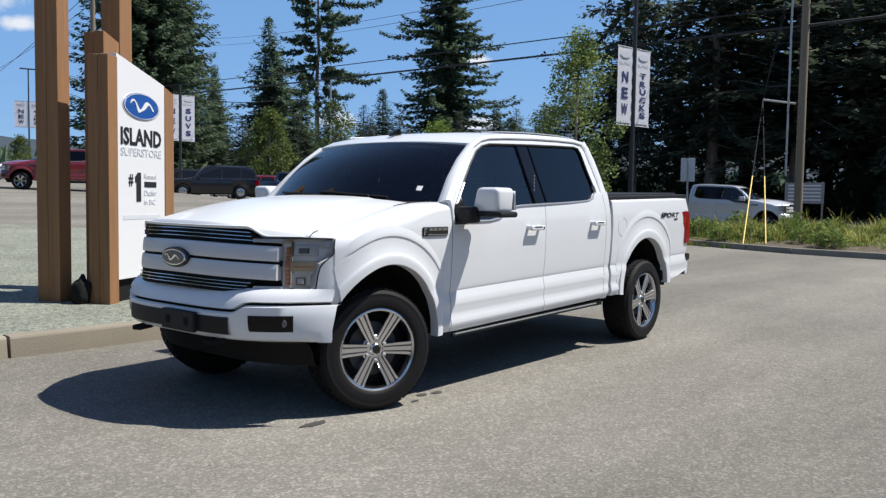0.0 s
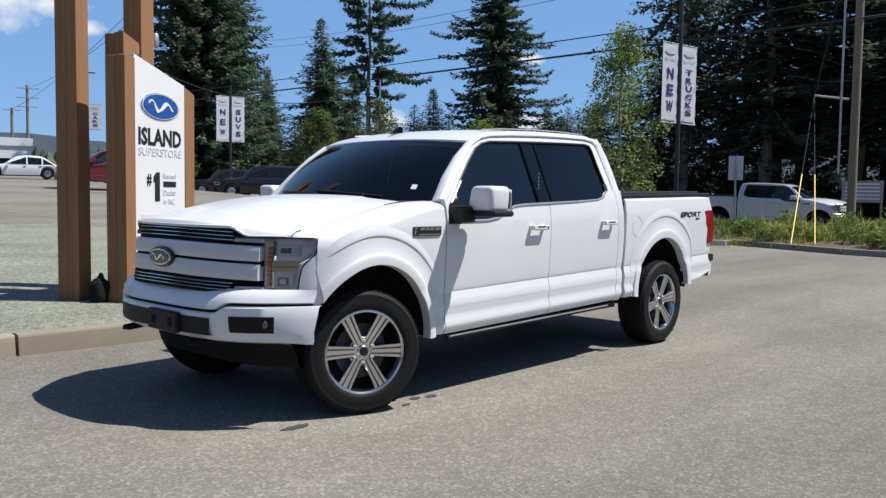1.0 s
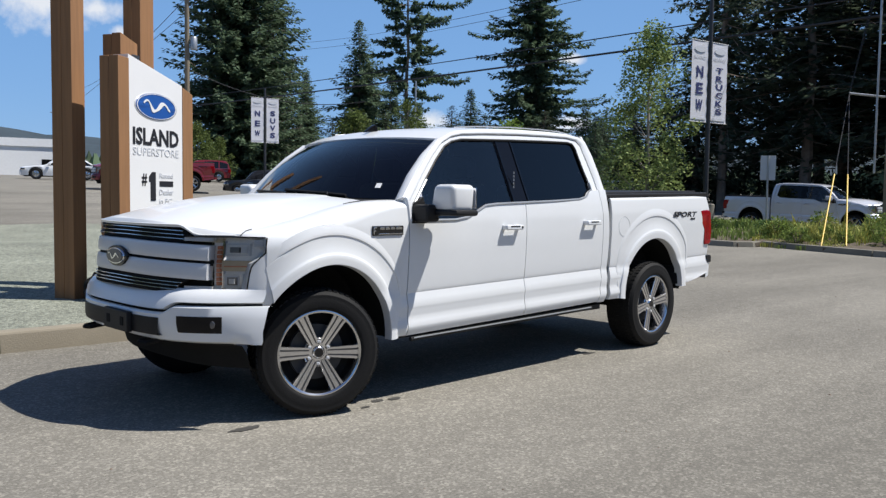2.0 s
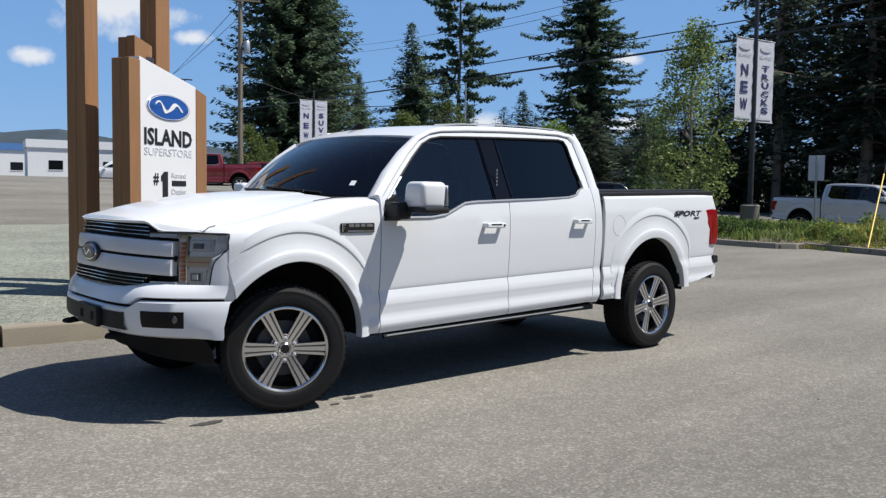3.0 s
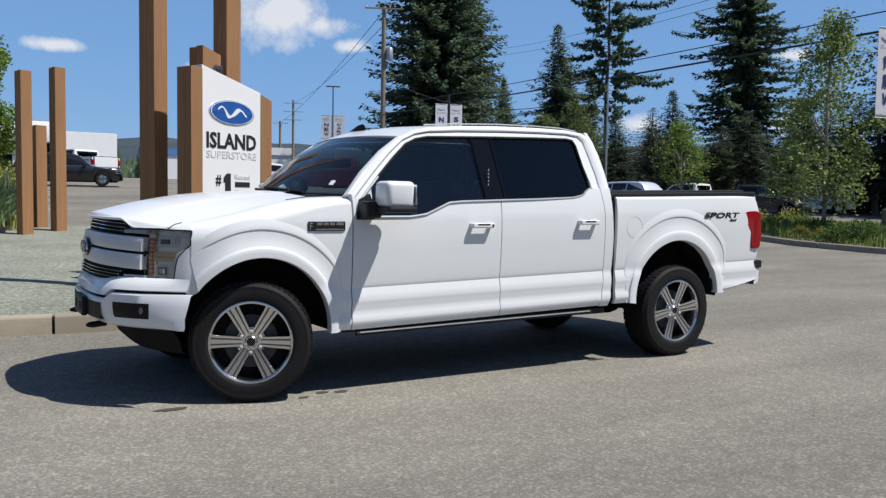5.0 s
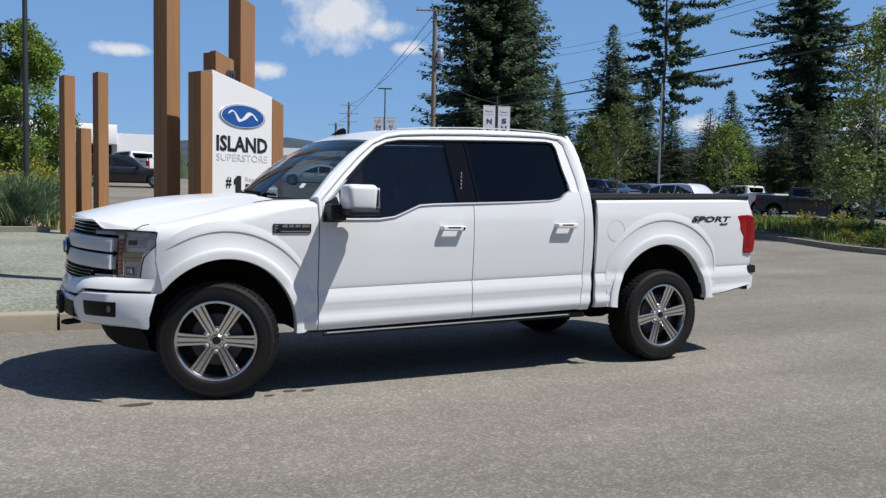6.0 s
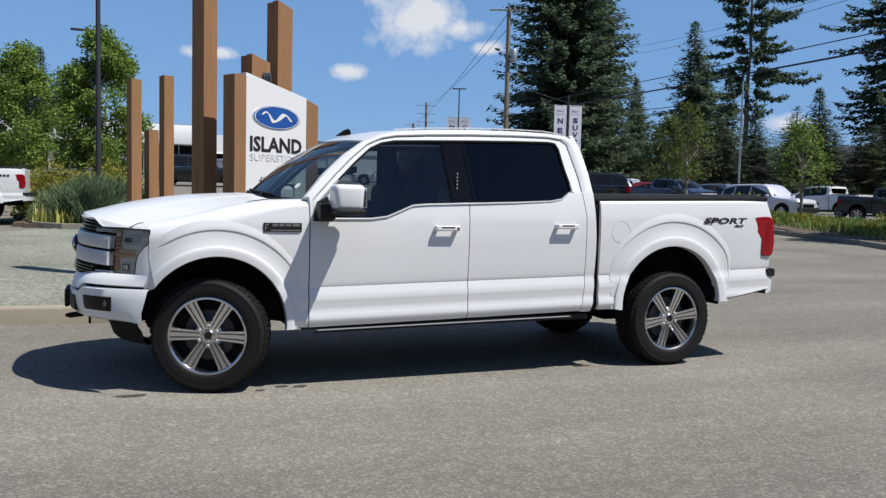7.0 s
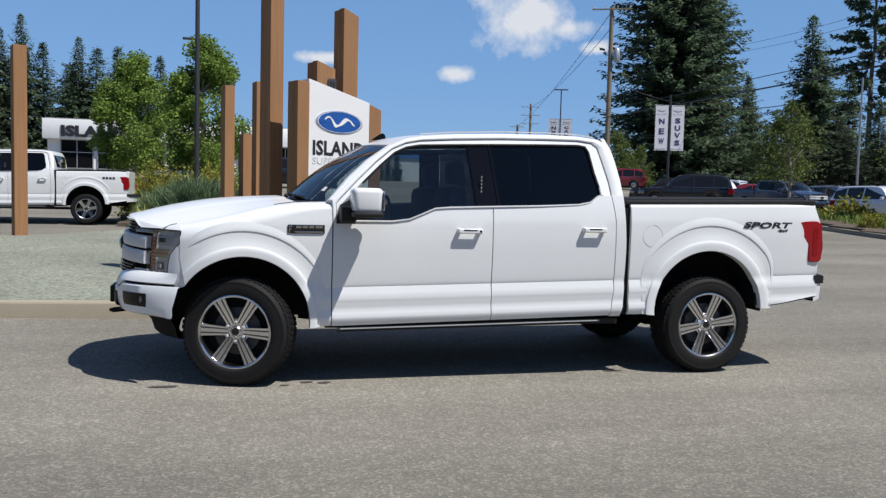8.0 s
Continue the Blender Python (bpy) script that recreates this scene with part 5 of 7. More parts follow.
kerb("kerb_front", [(x, front_kerb_y(x)) for x in [5.22 - 0.5 * k for k in range(43)]][::-1], 0.17, 0.16, CONCRETE, "pale concrete kerb along the gravel bed")
kerb("kerb_gravel_end", [(5.22, front_kerb_y(5.22)), (5.9, 2.2), (6.5, 4.0), (7.5, 9.0)], 0.15, 0.16, CONCRETE, "pale concrete kerb turning round the gravel bed")

# planting islands on the far side of the drive
ISLAND_A = [(18.15, 5.35), (17.95, 6.5), (18.0, 8.5), (18.9, 10.8), (19.3, 13.0), (20.0, 18.0), (21.5, 26.0)]
ISLAND_B = [(18.0, -14.0), (17.9, -6.0), (18.0, -1.0), (18.5, 2.0), (19.1, 5.0)]
for nm, line, far, lab in (("planting_bed_north", ISLAND_A, [(29, 26), (27.5, 12), (26.5, 6.2), (19.0, 5.0)], "bark-covered planting island"), ("planting_bed_south", ISLAND_B, [(20.0, 5.6), (29, 5.6), (29, -14)], "grassy verge beside the drive")):
    drape(nm, SOIL, inside_poly([(x + 0.15, y) for x, y in line] + far), 17.5, 30, -14.5, 27, 0.25, lambda x, y: 0.11 + 0.25 * sstep(18.5, 22.0, x) + 0.04 * noise.noise((x, y, 3)), label=lab, category="planting bed")
kerb("kerb_north", ISLAND_A[::-1], 0.15, 0.16, CONCRETE_OLD, "weathered concrete kerb round the planting island")
kerb("kerb_south", ISLAND_B[::-1], 0.15, 0.16, CONCRETE_OLD, "weathered concrete kerb along the verge")
kerb("kerb_nose", [(19.1, 5.0), (18.6, 5.0), (18.15, 5.35)][::-1], 0.15, 0.16, CONCRETE_OLD, "rounded end of the weathered island kerb")
# planted island behind the gravel, beside the white pickup
poly = [(-2.6, 15.6), (-0.5, 15.3), (0.2, 17.5), (0.1, 24.6), (-1.6, 25.0), (-3.0, 20.0)]
drape("planting_bed_back", SOIL, inside_poly(poly), -4, 3, 15, 24.5, 0.25, lambda x, y: 0.10, label="dark soil planting bed with shrubs", category="planting bed")
kerb("kerb_back", [(-3.0, 20.0), (-2.6, 17.4), (-2.2, 15.7), (-1.6, 15.2), (-0.4, 15.1)][::-1], 0.14, 0.15, CONCRETE_OLD, "low concrete kerb round the shrubs", 1.5)


# ---- stains on the asphalt ----
STAIN = mat("oil_stain", (0.055, 0.052, 0.048), 0.7, var=0.3, fine=40, bump=0.2)
rnd = random.Random(5)
for x, y, rx, ry in ((-0.47, -0.90, 0.10, 0.035), (0.62, -0.93, 0.06, 0.03), (0.50, -0.90, 0.05, 0.03), (2.9, -0.84, 0.09, 0.02), (0.34, -0.98, 0.04, 0.02)):
    bm = bmesh.new()
    bm.faces.new([bm.verts.new((x + rx * math.cos(6.283 * k / 22) * rnd.uniform(0.7, 1.15), y + ry * math.sin(6.283 * k / 22) * rnd.uniform(0.6, 1.2), 0.004)) for k in range(22)])
    tagged(part("stain", bm, STAIN, sharp=0), "dark damp stain on the asphalt", "stain", kind="structure")


# ---- timber sign group ----
AX = radians(27)


def timber(name, cx, cy, w, d, z1, label, slope=0.0, category="post", group="timber posts"):
    """A squared timber post, turned with the sign; slope tilts its top."""
    z0 = ground_z(cx, cy) + 0.0
    t = thing(name, Matrix.Translation((cx, cy, z0)) @ Matrix.Rotation(AX, 4, "Z"), label, category, group)
    h = z1 - z0
    n = max(1, round(w / 0.25))
    for k in range(n):
        for j in range(2):
            a0, a1 = -w / 2 + w * k / n, -w / 2 + w * (k + 1) / n
            b0, b1 = -d / 2 + d * j / 2, -d / 2 + d * (j + 1) / 2
            bm = boxed(a0 + 0.0012, a1 - 0.0012, b0 + 0.0012, b1 - 0.0012, -0.1, h, bevel=0.006)
            for v in bm.verts:
                if v.co.z > h / 2:
                    v.co.z -= slope * (v.co.x + w / 2) + 0.012 * ((k + j) % 2)
            part("timber", bm, TIMBER, t)
    return t


def along(px, py, u, v):
    return px + u * math.cos(AX) - v * math.sin(AX), py + u * math.sin(AX) + v * math.cos(AX)


timber("timber_post", *along(0.455, 3.88, 0.095, 0.14), 0.19, 0.26, 5.4, "tall squared stained timber post in the gravel", 0.3)
timber("timber_post", *along(1.42, 4.36, 0.14, 0.15), 0.24, 0.24, 3.80, "squared stained timber post standing behind the sign", 0.35)
capp = timber("timber_post", *along(1.06, 4.04, 0.14, 0.15), 0.28, 0.24, 3.04, "short timber post with a dark number plate behind the sign", 0.3)
pl = part("number_plate", boxed(0.02, 0.14, -0.145, -0.132, 2.52, 2.78, bevel=0.004), ALLOY_DARK, capp, "dark plate with two bars")
for bx in (0.045, 0.09):
    part("plate_bar", boxed(bx, bx + 0.022, -0.151, -0.144, 2.56, 2.74), INK, pl)
for x, y, w, z1, lab in ((-0.06, 14.57, 0.26, 3.90, "slim stained timber post at the edge of the gravel"), (0.72, 15.5, 0.27, 4.15, "slim stained timber post at the edge of the gravel"), (0.42, 16.7, 0.28, 2.88, "short stained timber post at the edge of the gravel"),
                         (-4.24, 12.25, 0.26, 4.22, "tall slim timber post at the edge of the gravel"), (-4.95, 13.0, 0.26, 3.30, "slim dark timber post at the edge of the gravel")):
    timber("timber_post", x, y, w, w * 0.9, z1, lab)

PX, PY = 0.76, 3.48
sg_z = ground_z(PX, PY)
sign = thing("dealership_sign", Matrix.Translation((PX, PY, sg_z)) @ Matrix.Rotation(AX, 4, "Z"), "white panel sign with blue oval between two stained timber posts", "sign")
for nm, u0, u1, ha, hb in (("end_post", 0.0, 0.165, 2.70, 2.69), ("end_post", 1.080, 1.265, 2.50, 2.44)):
    for j in range(2):
        bm = boxed(u0, u1, 0.118 * j + 0.001, 0.118 * (j + 1) - 0.001, -0.1, 1.0, bevel=0.006)
        for v in bm.verts:
            if v.co.z > 0.5:
                v.co.z += (ha if v.co.x < (u0 + u1) / 2 else hb) - sg_z - 1.0
        part(nm, bm, TIMBER, sign)
bm = bmesh.new()
prism(bm, [(0.165, 0.41 - sg_z), (1.080, 0.41 - sg_z), (1.080, 2.517 - sg_z), (0.165, 2.735 - sg_z)], 0.012, 0.20, bevel=0.004)
part("panel", bm, WHITE_PANEL, sign)
part("panel_base", boxed(0.17, 1.06, 0.06, 0.19, 0.05, 0.41 - sg_z), DARK, sign)
for nm, rx, rz, y0, m in (("oval_rim", 0.362, 0.150, 0.007, SATIN), ("oval", 0.345, 0.138, 0.003, OVAL_BLUE)):
    bm = bmesh.new()
    lathe(bm, [(0.001, -0.002), (0.985, 0.0), (1.0, 0.003), (1.0, 0.012)], 48)
    bm.transform(Matrix.Translation((0.615, y0, 2.235 - sg_z)) @ Matrix.Diagonal((rx, 1, rz, 1)))
    part(nm, bm, m, sign)
bm = bmesh.new()
lathe(bm, [(0.93, 0.0), (0.94, -0.001), (0.955, -0.001), (0.965, 0.0)], 48)
bm.transform(Matrix.Translation((0.615, 0.000, 2.235 - sg_z)) @ Matrix.Diagonal((0.345, 1, 0.138, 1)))
part("oval_line", bm, WHITE_PANEL, sign)
bm = stroke(0.0, 0.46, 0.066, 0.034)
bm.transform(Matrix.Translation((0.615, -0.003, 2.235 - sg_z)))
part("oval_mark", bm, WHITE_PANEL, sign, "white flowing stroke")
bm = prismed([(-0.038, -0.155), (0.048, -0.155), (0.048, 0.155), (-0.010, 0.155), (-0.062, 0.105), (-0.062, 0.045), (-0.038, 0.055)], 0.0, 0.006)
bm.transform(Matrix.Translation((0.545, 0.0065, 1.375 - sg_z)))
part("numeral", bm, INK, sign)
for words, cx, cz, w, h, m, bold in (("ISLAND", 0.615, 1.905, 0.78, 0.185, INK, 0.03), ("SUPERSTORE", 0.615, 1.745, 0.78, 0.085, INK_GREY, 0.0), ("#", 0.405, 1.445, 0.085, 0.13, INK, 0.02), 
                                     ("Rated", 0.775, 1.495, 0.24, 0.055, INK_GREY, 0.0), ("Dealer", 0.78, 1.315, 0.25, 0.062, INK_GREY, 0.02), ("in BC", 0.765, 1.215, 0.22, 0.058, INK_GREY, 0.0)):
    lettering(words, w, h, 0.004, m, sign, pose(cx, 0.011, cz - sg_z), bold=bold)
part("word_bar", boxed(0.66, 0.90, 0.007, 0.013, 1.375 - sg_z, 1.435 - sg_z, bevel=0.002), INK, sign)
part("word_bar", boxed(0.26, 0.98, 0.0095, 0.0125, 1.03 - sg_z, 1.075 - sg_z), INK_PALE, sign)
# a full black bag slumped in the shade by the sign foot
bm = bmesh.new()
bmesh.ops.create_icosphere(bm, subdivisions=4, radius=1)
for v in bm.verts:
    v.co *= 1 + 0.22 * noise.noise(v.co * 1.3 + Vector((4, 1, 2))) + 0.10 * noise.noise(v.co * 4)
    if v.co.z > 0.6:
        v.co.x *= 0.72
        v.co.y *= 0.72
bm.transform(Matrix.Translation((0.585, 3.72, 0.30)) @ Matrix.Diagonal((0.10, 0.09, 0.17, 1)))
tagged(part("plastic_bag", bm, DARK), "full black bag slumped in the shade beside the sign", "bag")


# ---- lamps, banners, poles, wires ----
def banner_lamp(x, y, h, words, label, heads=True, face=0.0, zb=3.2, zt=5.85, first="NEW", bw=0.86):
    z0 = ground_z(x, y) + (0.3 if 17 < x < 27 else 0)
    t = thing("street_lamp", Matrix.Translation((x, y, z0)) @ Matrix.Rotation(face, 4, "Z"), label, "street lamp", "banner lamps")
    bm = bmesh.new()
    lathe(bm, [(0.001, -0.3), (0.30, -0.3), (0.30, 0.72), (0.27, 0.75), (0.001, 0.75)], 24, "z")
    part("footing", bm, CONCRETE_OLD, t)
    part("pole", tubed([(0, 0, 0.7), (0, 0, h)], [0.085, 0.06], 12), POLE_METAL, t)
    part("base_plate", boxed(-0.16, 0.16, -0.16, 0.16, 0.75, 0.78, bevel=0.005), POLE_METAL, t)
    if heads:
        for s in (-1, 1):
            part("lamp_head", boxed(min(0, s * 0.75), max(0, s * 0.75), -0.14, 0.14, h - 0.05, h + 0.06, bevel=0.03), POLE_METAL, t)
    for s, w in ((-1, first), (1, words)):
        c = (0.10 + bw / 2) * s
        for z in (zb, zt):
            part("banner_arm", tubed([(0, 0, z), (s * (bw + 0.14), 0, z)], 0.014, 6), GALV, t)
        bm = bmesh.new()
        sheet(bm, [[(c - bw / 2 + bw * i / 8, 0.008 * math.sin(3.1 * k + i * 0.6), zb + (zt - zb) * k / 12) for i in range(9)] for k in range(13)])
        r = bmesh.ops.extrude_face_region(bm, geom=bm.faces[:])
        for v in [g for g in r["geom"] if isinstance(g, bmesh.types.BMVert)]:
            v.co.y += 0.004
        b = part("banner", bm, BANNER, t)
        bm = bmesh.new()
        lathe(bm, [(0.001, -0.001), (1.0, 0.0), (1.0, 0.004)], 24)
        bm.transform(Matrix.Translation((c, -0.020, zt - 0.27)) @ Matrix.Diagonal((bw * 0.35, 1, 0.10, 1)))
        part("banner_oval", bm, INK_GREY, b)
        lettering("ISLAND", bw * 0.72, 0.11, 0.004, INK_GREY, b, pose(c, -0.014, zt - 0.52))
        step = (zt - zb - 1.0) / max(len(w), 3)
        for k, ch in enumerate(w):
            lettering(ch, bw * 0.42 if ch != "I" else 0.08, min(0.36, step * 0.72), 0.004, INK_NAVY, b, pose(c, -0.014, zt - 0.78 - step * (k + 0.4)), bold=0.03)
        part("banner_bar", boxed(c - bw * 0.44, c + bw * 0.44, -0.027, -0.022, zb + 0.08, zb + 0.15), INK_GREY, b)
    return t


banner_lamp(22.65, 8.55, 9.2, "TRUCKS", "dark lamp post carrying white NEW TRUCKS banners on a concrete footing", face=radians(-10), zb=3.40, zt=6.0, bw=0.80)
banner_lamp(27.75, 42.6, 7.2, "SUVS", "dark lamp post carrying white NEW SUVS banners", heads=False, face=radians(-10), zb=3.62, zt=6.52)
banner_lamp(34.6, 78.0, 10.3, "CARS", "distant dark lamp post carrying white banners", face=radians(-20), zb=4.7, zt=7.2, bw=1.15)


def lamp(x, y, h, arm, label, face=0.0):
    t = thing("street_lamp", Matrix.Translation((x, y, ground_z(x, y))) @ Matrix.Rotation(face, 4, "Z"), label, "street lamp")
    part("pole", tubed([(0, 0, 0), (0, 0, h)], [0.075, 0.055], 12), POLE_METAL, t)
    for s in arm:
        part("lamp_head", boxed(min(0, s * 0.8), max(0, s * 0.8), -0.14, 0.14, h - 0.06, h + 0.05, bevel=0.03), POLE_METAL, t)
    return t


lamp(-0.87, 15.07 + 2.0, 7.5, (), "slim dark lamp post among shrubs")
lamp(-1.7, 42.0, 7.9, (-1, 1), "dark parking-lot lamp with two heads")


def utility_pole(x, y, h, r, label, arms=(), transformer=False, face=0.0, material=None):
    t = thing("utility_pole", Matrix.Translation((x, y, ground_z(x, y))) @ Matrix.Rotation(face, 4, "Z"), label, "utility pole")
    part("pole", tubed([(0, 0, -0.2), (0, 0, h)], [r, r * 0.75], 14), material or POLE_WOOD, t)
    for z, w in arms:
        a = part("crossarm", boxed(-w, w, -0.06 - r, 0.06 - r, z - 0.06, z + 0.06, bevel=0.01), POLE_WOOD, t)
        for k in range(4):
            xx = -w * 0.9 + 1.8 * w * k / 3
            bm = bmesh.new()
            lathe(bm, [(0.001, 0.25), (0.05, 0.24), (0.06, 0.15), (0.035, 0.12), (0.06, 0.08), (0.02, 0.05), (0.02, 0.0)], 10, "z")
            bm.transform(Matrix.Translation((xx, -r, z + 0.06)))
            part("insulator", bm, GALV, a)
    if transformer:
        bm = bmesh.new()
        lathe(bm, [(0.001, -0.55), (0.28, -0.55), (0.30, -0.5), (0.30, 0.5), (0.26, 0.56), (0.001, 0.6)], 18, "z")
        bm.transform(Matrix.Translation((0.55, -0.1, h - 4.3)))
        part("transformer", bm, GALV, t)
    return t


utility_pole(25.1, 3.75, 15.0, 0.14, "weathered wooden utility pole on the verge", arms=(), face=radians(-60))
utility_pole(33.2, 63.3, 16.2, 0.25, "wooden utility pole with crossarm and grey transformer", ((15.95, 1.75),), True, radians(-25))
utility_pole(71.5, 187.5, 20.2, 0.36, "distant wooden utility pole with three crossarms", ((19.4, 2.3), (17.4, 2.3), (15.4, 2.0)), face=radians(-20))
utility_pole(67.9, 186.6, 14.9, 0.36, "distant wooden utility pole", ((14.4, 1.8),), face=radians(-20))
utility_pole(57.0, 59.6, 11.0, 0.11, "pale slim steel pole in front of firs", material=GALV)
br = thing("pole_bracket", pose(25.1, 3.75, 0), "grey steel outrigger holding guy wires on a pole", "bracket")
part("arm", tubed([(0, 0.2, 4.55), (-0.35, 1.15, 4.70)], 0.035, 8), GALV, br)
part("conduit", tubed([(-0.12, 0.40, 2.2), (-0.12, 0.40, 9.5)], 0.035, 8), GALV, br)


def wire(name, a, b, sag, r, label, material=None):
    a, b = Vector(a), Vector(b)
    pts = [a.lerp(b, k / 24) - Vector((0, 0, sag * 4 * (k / 24) * (1 - k / 24))) for k in range(25)]
    return tagged(part(name, tubed(pts, r, 5), material or CABLE), label, "cable")


P1, P2 = Vector((25.1, 3.75, 0)), Vector((33.2, 63.3, 2.2))
for z1, z2, sg, r in ((7.05, 6.6, 0.12, 0.045), (7.70, 7.3, 0.12, 0.024)):
    wire("power_line", P1 + Vector((0, 0, z1)), P2 + Vector((0, 0, z2)), sg, r, "black overhead cable between wooden poles")
    wire("power_line", P1 + Vector((0, 0, z1)), (24, -50, z1 + 1), sg, r, "black overhead cable leaving a wooden pole")
for dx, dz in ((-0.5, 0.0), (0.5, -0.9)):
    wire("power_line", P1 + Vector((dx, 0, 9.9)), (62, 92, 21.5 + dz), 0.9, 0.015, "thin overhead wire passing behind the firs")
wire("power_line", P2 + Vector((0, 0, 9.9)), (44, 52, 9.4), 1.3, 0.035, "twisted service cable from a wooden pole")
wire("power_line", P2 + Vector((0, 0, 16.0)), (67.9, 186.6, 18.6), 1.2, 0.03, "overhead wire towards distant poles")
wire("power_line", P2 + Vector((1.2, 0, 16.0)), (71.5, 187.5, 23.4), 1.2, 0.03, "overhead wire towards distant poles")
tip = P1 + Vector((-0.35, 1.15, 4.7))
for gx, gy in ((19.35, 3.52), (19.5, 2.95)):
    g = Vector((gx, gy, ground_z(gx, gy) + 0.12))
    wire("guy_wire", g, tip, 0.0, 0.012, "steel guy wire from verge to pole outrigger", CABLE)
    tagged(part("guy_guard", tubed([g, g + (tip - g).normalized() * 3.05], 0.019, 8), YELLOW), "yellow plastic guard on a guy wire", "guy guard")
for bz in (10.5, 11.2):
    wire("guy_wire", tip, P1 + Vector((0, 0, bz)), 0.0, 0.012, "steel guy wire up to the pole top", CABLE)
wire("guy_wire", P1 + Vector((0, 0, 14)), (31, -9, 1.0), 0.0, 0.012, "steel guy wire down from a pole", CABLE)
wire("guy_wire", P1 + Vector((0, 0, 13)), (33, -8, 1.0), 0.0, 0.012, "steel guy wire down from a pole", CABLE)

# back of a road sign on a post
rs = thing("road_sign", Matrix.Translation((24.6, 7.35, ground_z(24.6, 7.35) + 0.25)) @ Matrix.Rotation(radians(-62), 4, "Z"), "back of a rectangular road sign on a steel post", "road sign")
part("post", tubed([(0, 0, -0.2), (0, 0, 2.47)], 0.032, 8), GALV, rs)
part("plate", boxed(-0.24, 0.24, 0.033, 0.039, 1.66, 2.48, bevel=0.002), SATIN, rs)
bs = thing("notice_board", Matrix.Translation((45.9, 9.35, ground_z(45.9, 9.35))) @ Matrix.Rotation(radians(-70), 4, "Z"), "grey notice board with pale lines on two posts", "notice board")
part("board", boxed(-1.02, 1.02, -0.03, 0.03, 1.18, 2.35, bevel=0.01), ROOF_GREY, bs)
for zz in (1.35, 1.55, 1.75, 1.95, 2.15):
    part("word_bar", boxed(-0.85, 0.85, -0.037, -0.029, zz, zz + 0.08), INK_GREY, bs)
for xx in (-1.4, 1.4):
    part("post", tubed([(xx * 0.68, 0.09, 0), (xx * 0.68, 0.09, 2.4)], 0.055, 8), POLE_WOOD, bs)


# ---- trees and plants ----
def conifer(seed, H, prof, boughs, clear=0.04, droop=0.35, frond=0.85, dens=2.2, tuft=0.0, ragged=0.3, side=(0.0, 0.0), material=None, flat=0.35, lump=0.35, thick=0):
    """A conifer: tapered trunk, boughs at uneven heights that sag and lift at the tip, and narrow needle fronds on both sides of each.
    prof: how far the boughs reach, as (share of the height, metres)."""
    rnd = random.Random(seed)
    V, F = [], []
    trunk_bm = bmesh.new()
    sway = [Vector((0.012 * H * noise.noise((k * 0.5, seed, 0)) * (k > 0), 0.012 * H * noise.noise((k * 0.5, seed, 9)) * (k > 0), H * k / 12)) for k in range(13)]
    tube(trunk_bm, sway, [H * 0.0125 * (1 - 0.94 * k / 12) + 0.02 for k in range(13)], 8)
    for b in range(boughs):
        f = clear + (0.995 - clear) * ((b + rnd.uniform(0, 1)) / boughs) ** 1.05
        a = 2.39996 * b + rnd.uniform(-0.5, 0.5)
        out = Vector((math.cos(a), math.sin(a), 0))
        L = curve(f, prof) * rnd.uniform(1 - ragged, 1 + ragged * 0.45)
        L *= 1 + lump * noise.noise((out.x * 1.2 + seed, out.y * 1.2, f * 7)) + side[1] * max(0, math.cos(a - side[0]))
        L = max(0.25, L)
        k = min(11, int(f * 12))
        foot = sway[k].lerp(sway[k + 1], f * 12 - k)
        sag = rnd.uniform(0.5, 1.4) * droop * (1.25 - 0.9 * f)
        rise = rnd.uniform(0.0, 0.25) + 0.55 * max(0, f - 0.8)
        n = max(3, int(L * dens))
        pts = [foot + out * (L * u) + Vector((0, 0, L * (rise * u - sag * u ** 1.4 + 0.16 * u ** 5))) for u in (q / n for q in range(n + 1))]
        if L > 1.2:
            line = pts[::max(1, n // 3)]
            tube(trunk_bm, line, [0.0018 * H * (1 - 0.2 * q) for q in range(len(line))], 3, cap=False)
        cross = Vector((-out.y, out.x, 0))
        for q in range(1, n + 1):
            u = q / n
            if u < tuft * rnd.uniform(0.7, 1.15):
                continue
            reach = frond * (0.55 + 0.5 * min(1, L / 5)) * (1.1 - 0.55 * u)
            for sgn in (-1, 1, -1, 1, 0) + thick * (-1, 1, 0):
                w = rnd.uniform(0.35, 1.25) * sgn if sgn else rnd.uniform(-0.4, 0.4)
                d = (out * math.cos(w) + cross * math.sin(w) + Vector((0, 0, rnd.gauss(-0.22, flat)))).normalized()
                ln = reach * rnd.uniform(0.55, 1.3)
                p = pts[q] + Vector((rnd.gauss(0, 0.12), rnd.gauss(0, 0.12), rnd.gauss(-0.08, 0.16)))
                s_ = d.cross(Vector((rnd.gauss(0, 0.5), rnd.gauss(0, 0.5), 1)).normalized()).normalized() * (ln * rnd.uniform(0.17, 0.32))
                m = len(V)
                V.extend([p, p + d * (ln * 0.45) + s_, p + d * ln, p + d * (ln * 0.45) - s_])
                F.append((m, m + 1, m + 2, m + 3))
    t = thing("fir_tree", pose(0, 0, 0), "tall dark green conifer with drooping boughs", "tree", "conifers")
    part("trunk", trunk_bm, BARK, t, sharp=0)
    me = bpy.data.meshes.new("crown")
    me.from_pydata(V, [], F)
    link_mesh("crown", me, material or NEEDLES, t, sharp=0)
    return t


def put_tree(src, x, y, s, turn, label="", wide=1.0):
    m = Matrix.Translation((x, y, ground_z(x, y) - 0.1)) @ Matrix.Rotation(turn, 4, "Z") @ Matrix.Diagonal((s * wide, s * wide, s, 1))
    c = copy_thing(src, m)
    if label:
        c["label"] = label
    return c


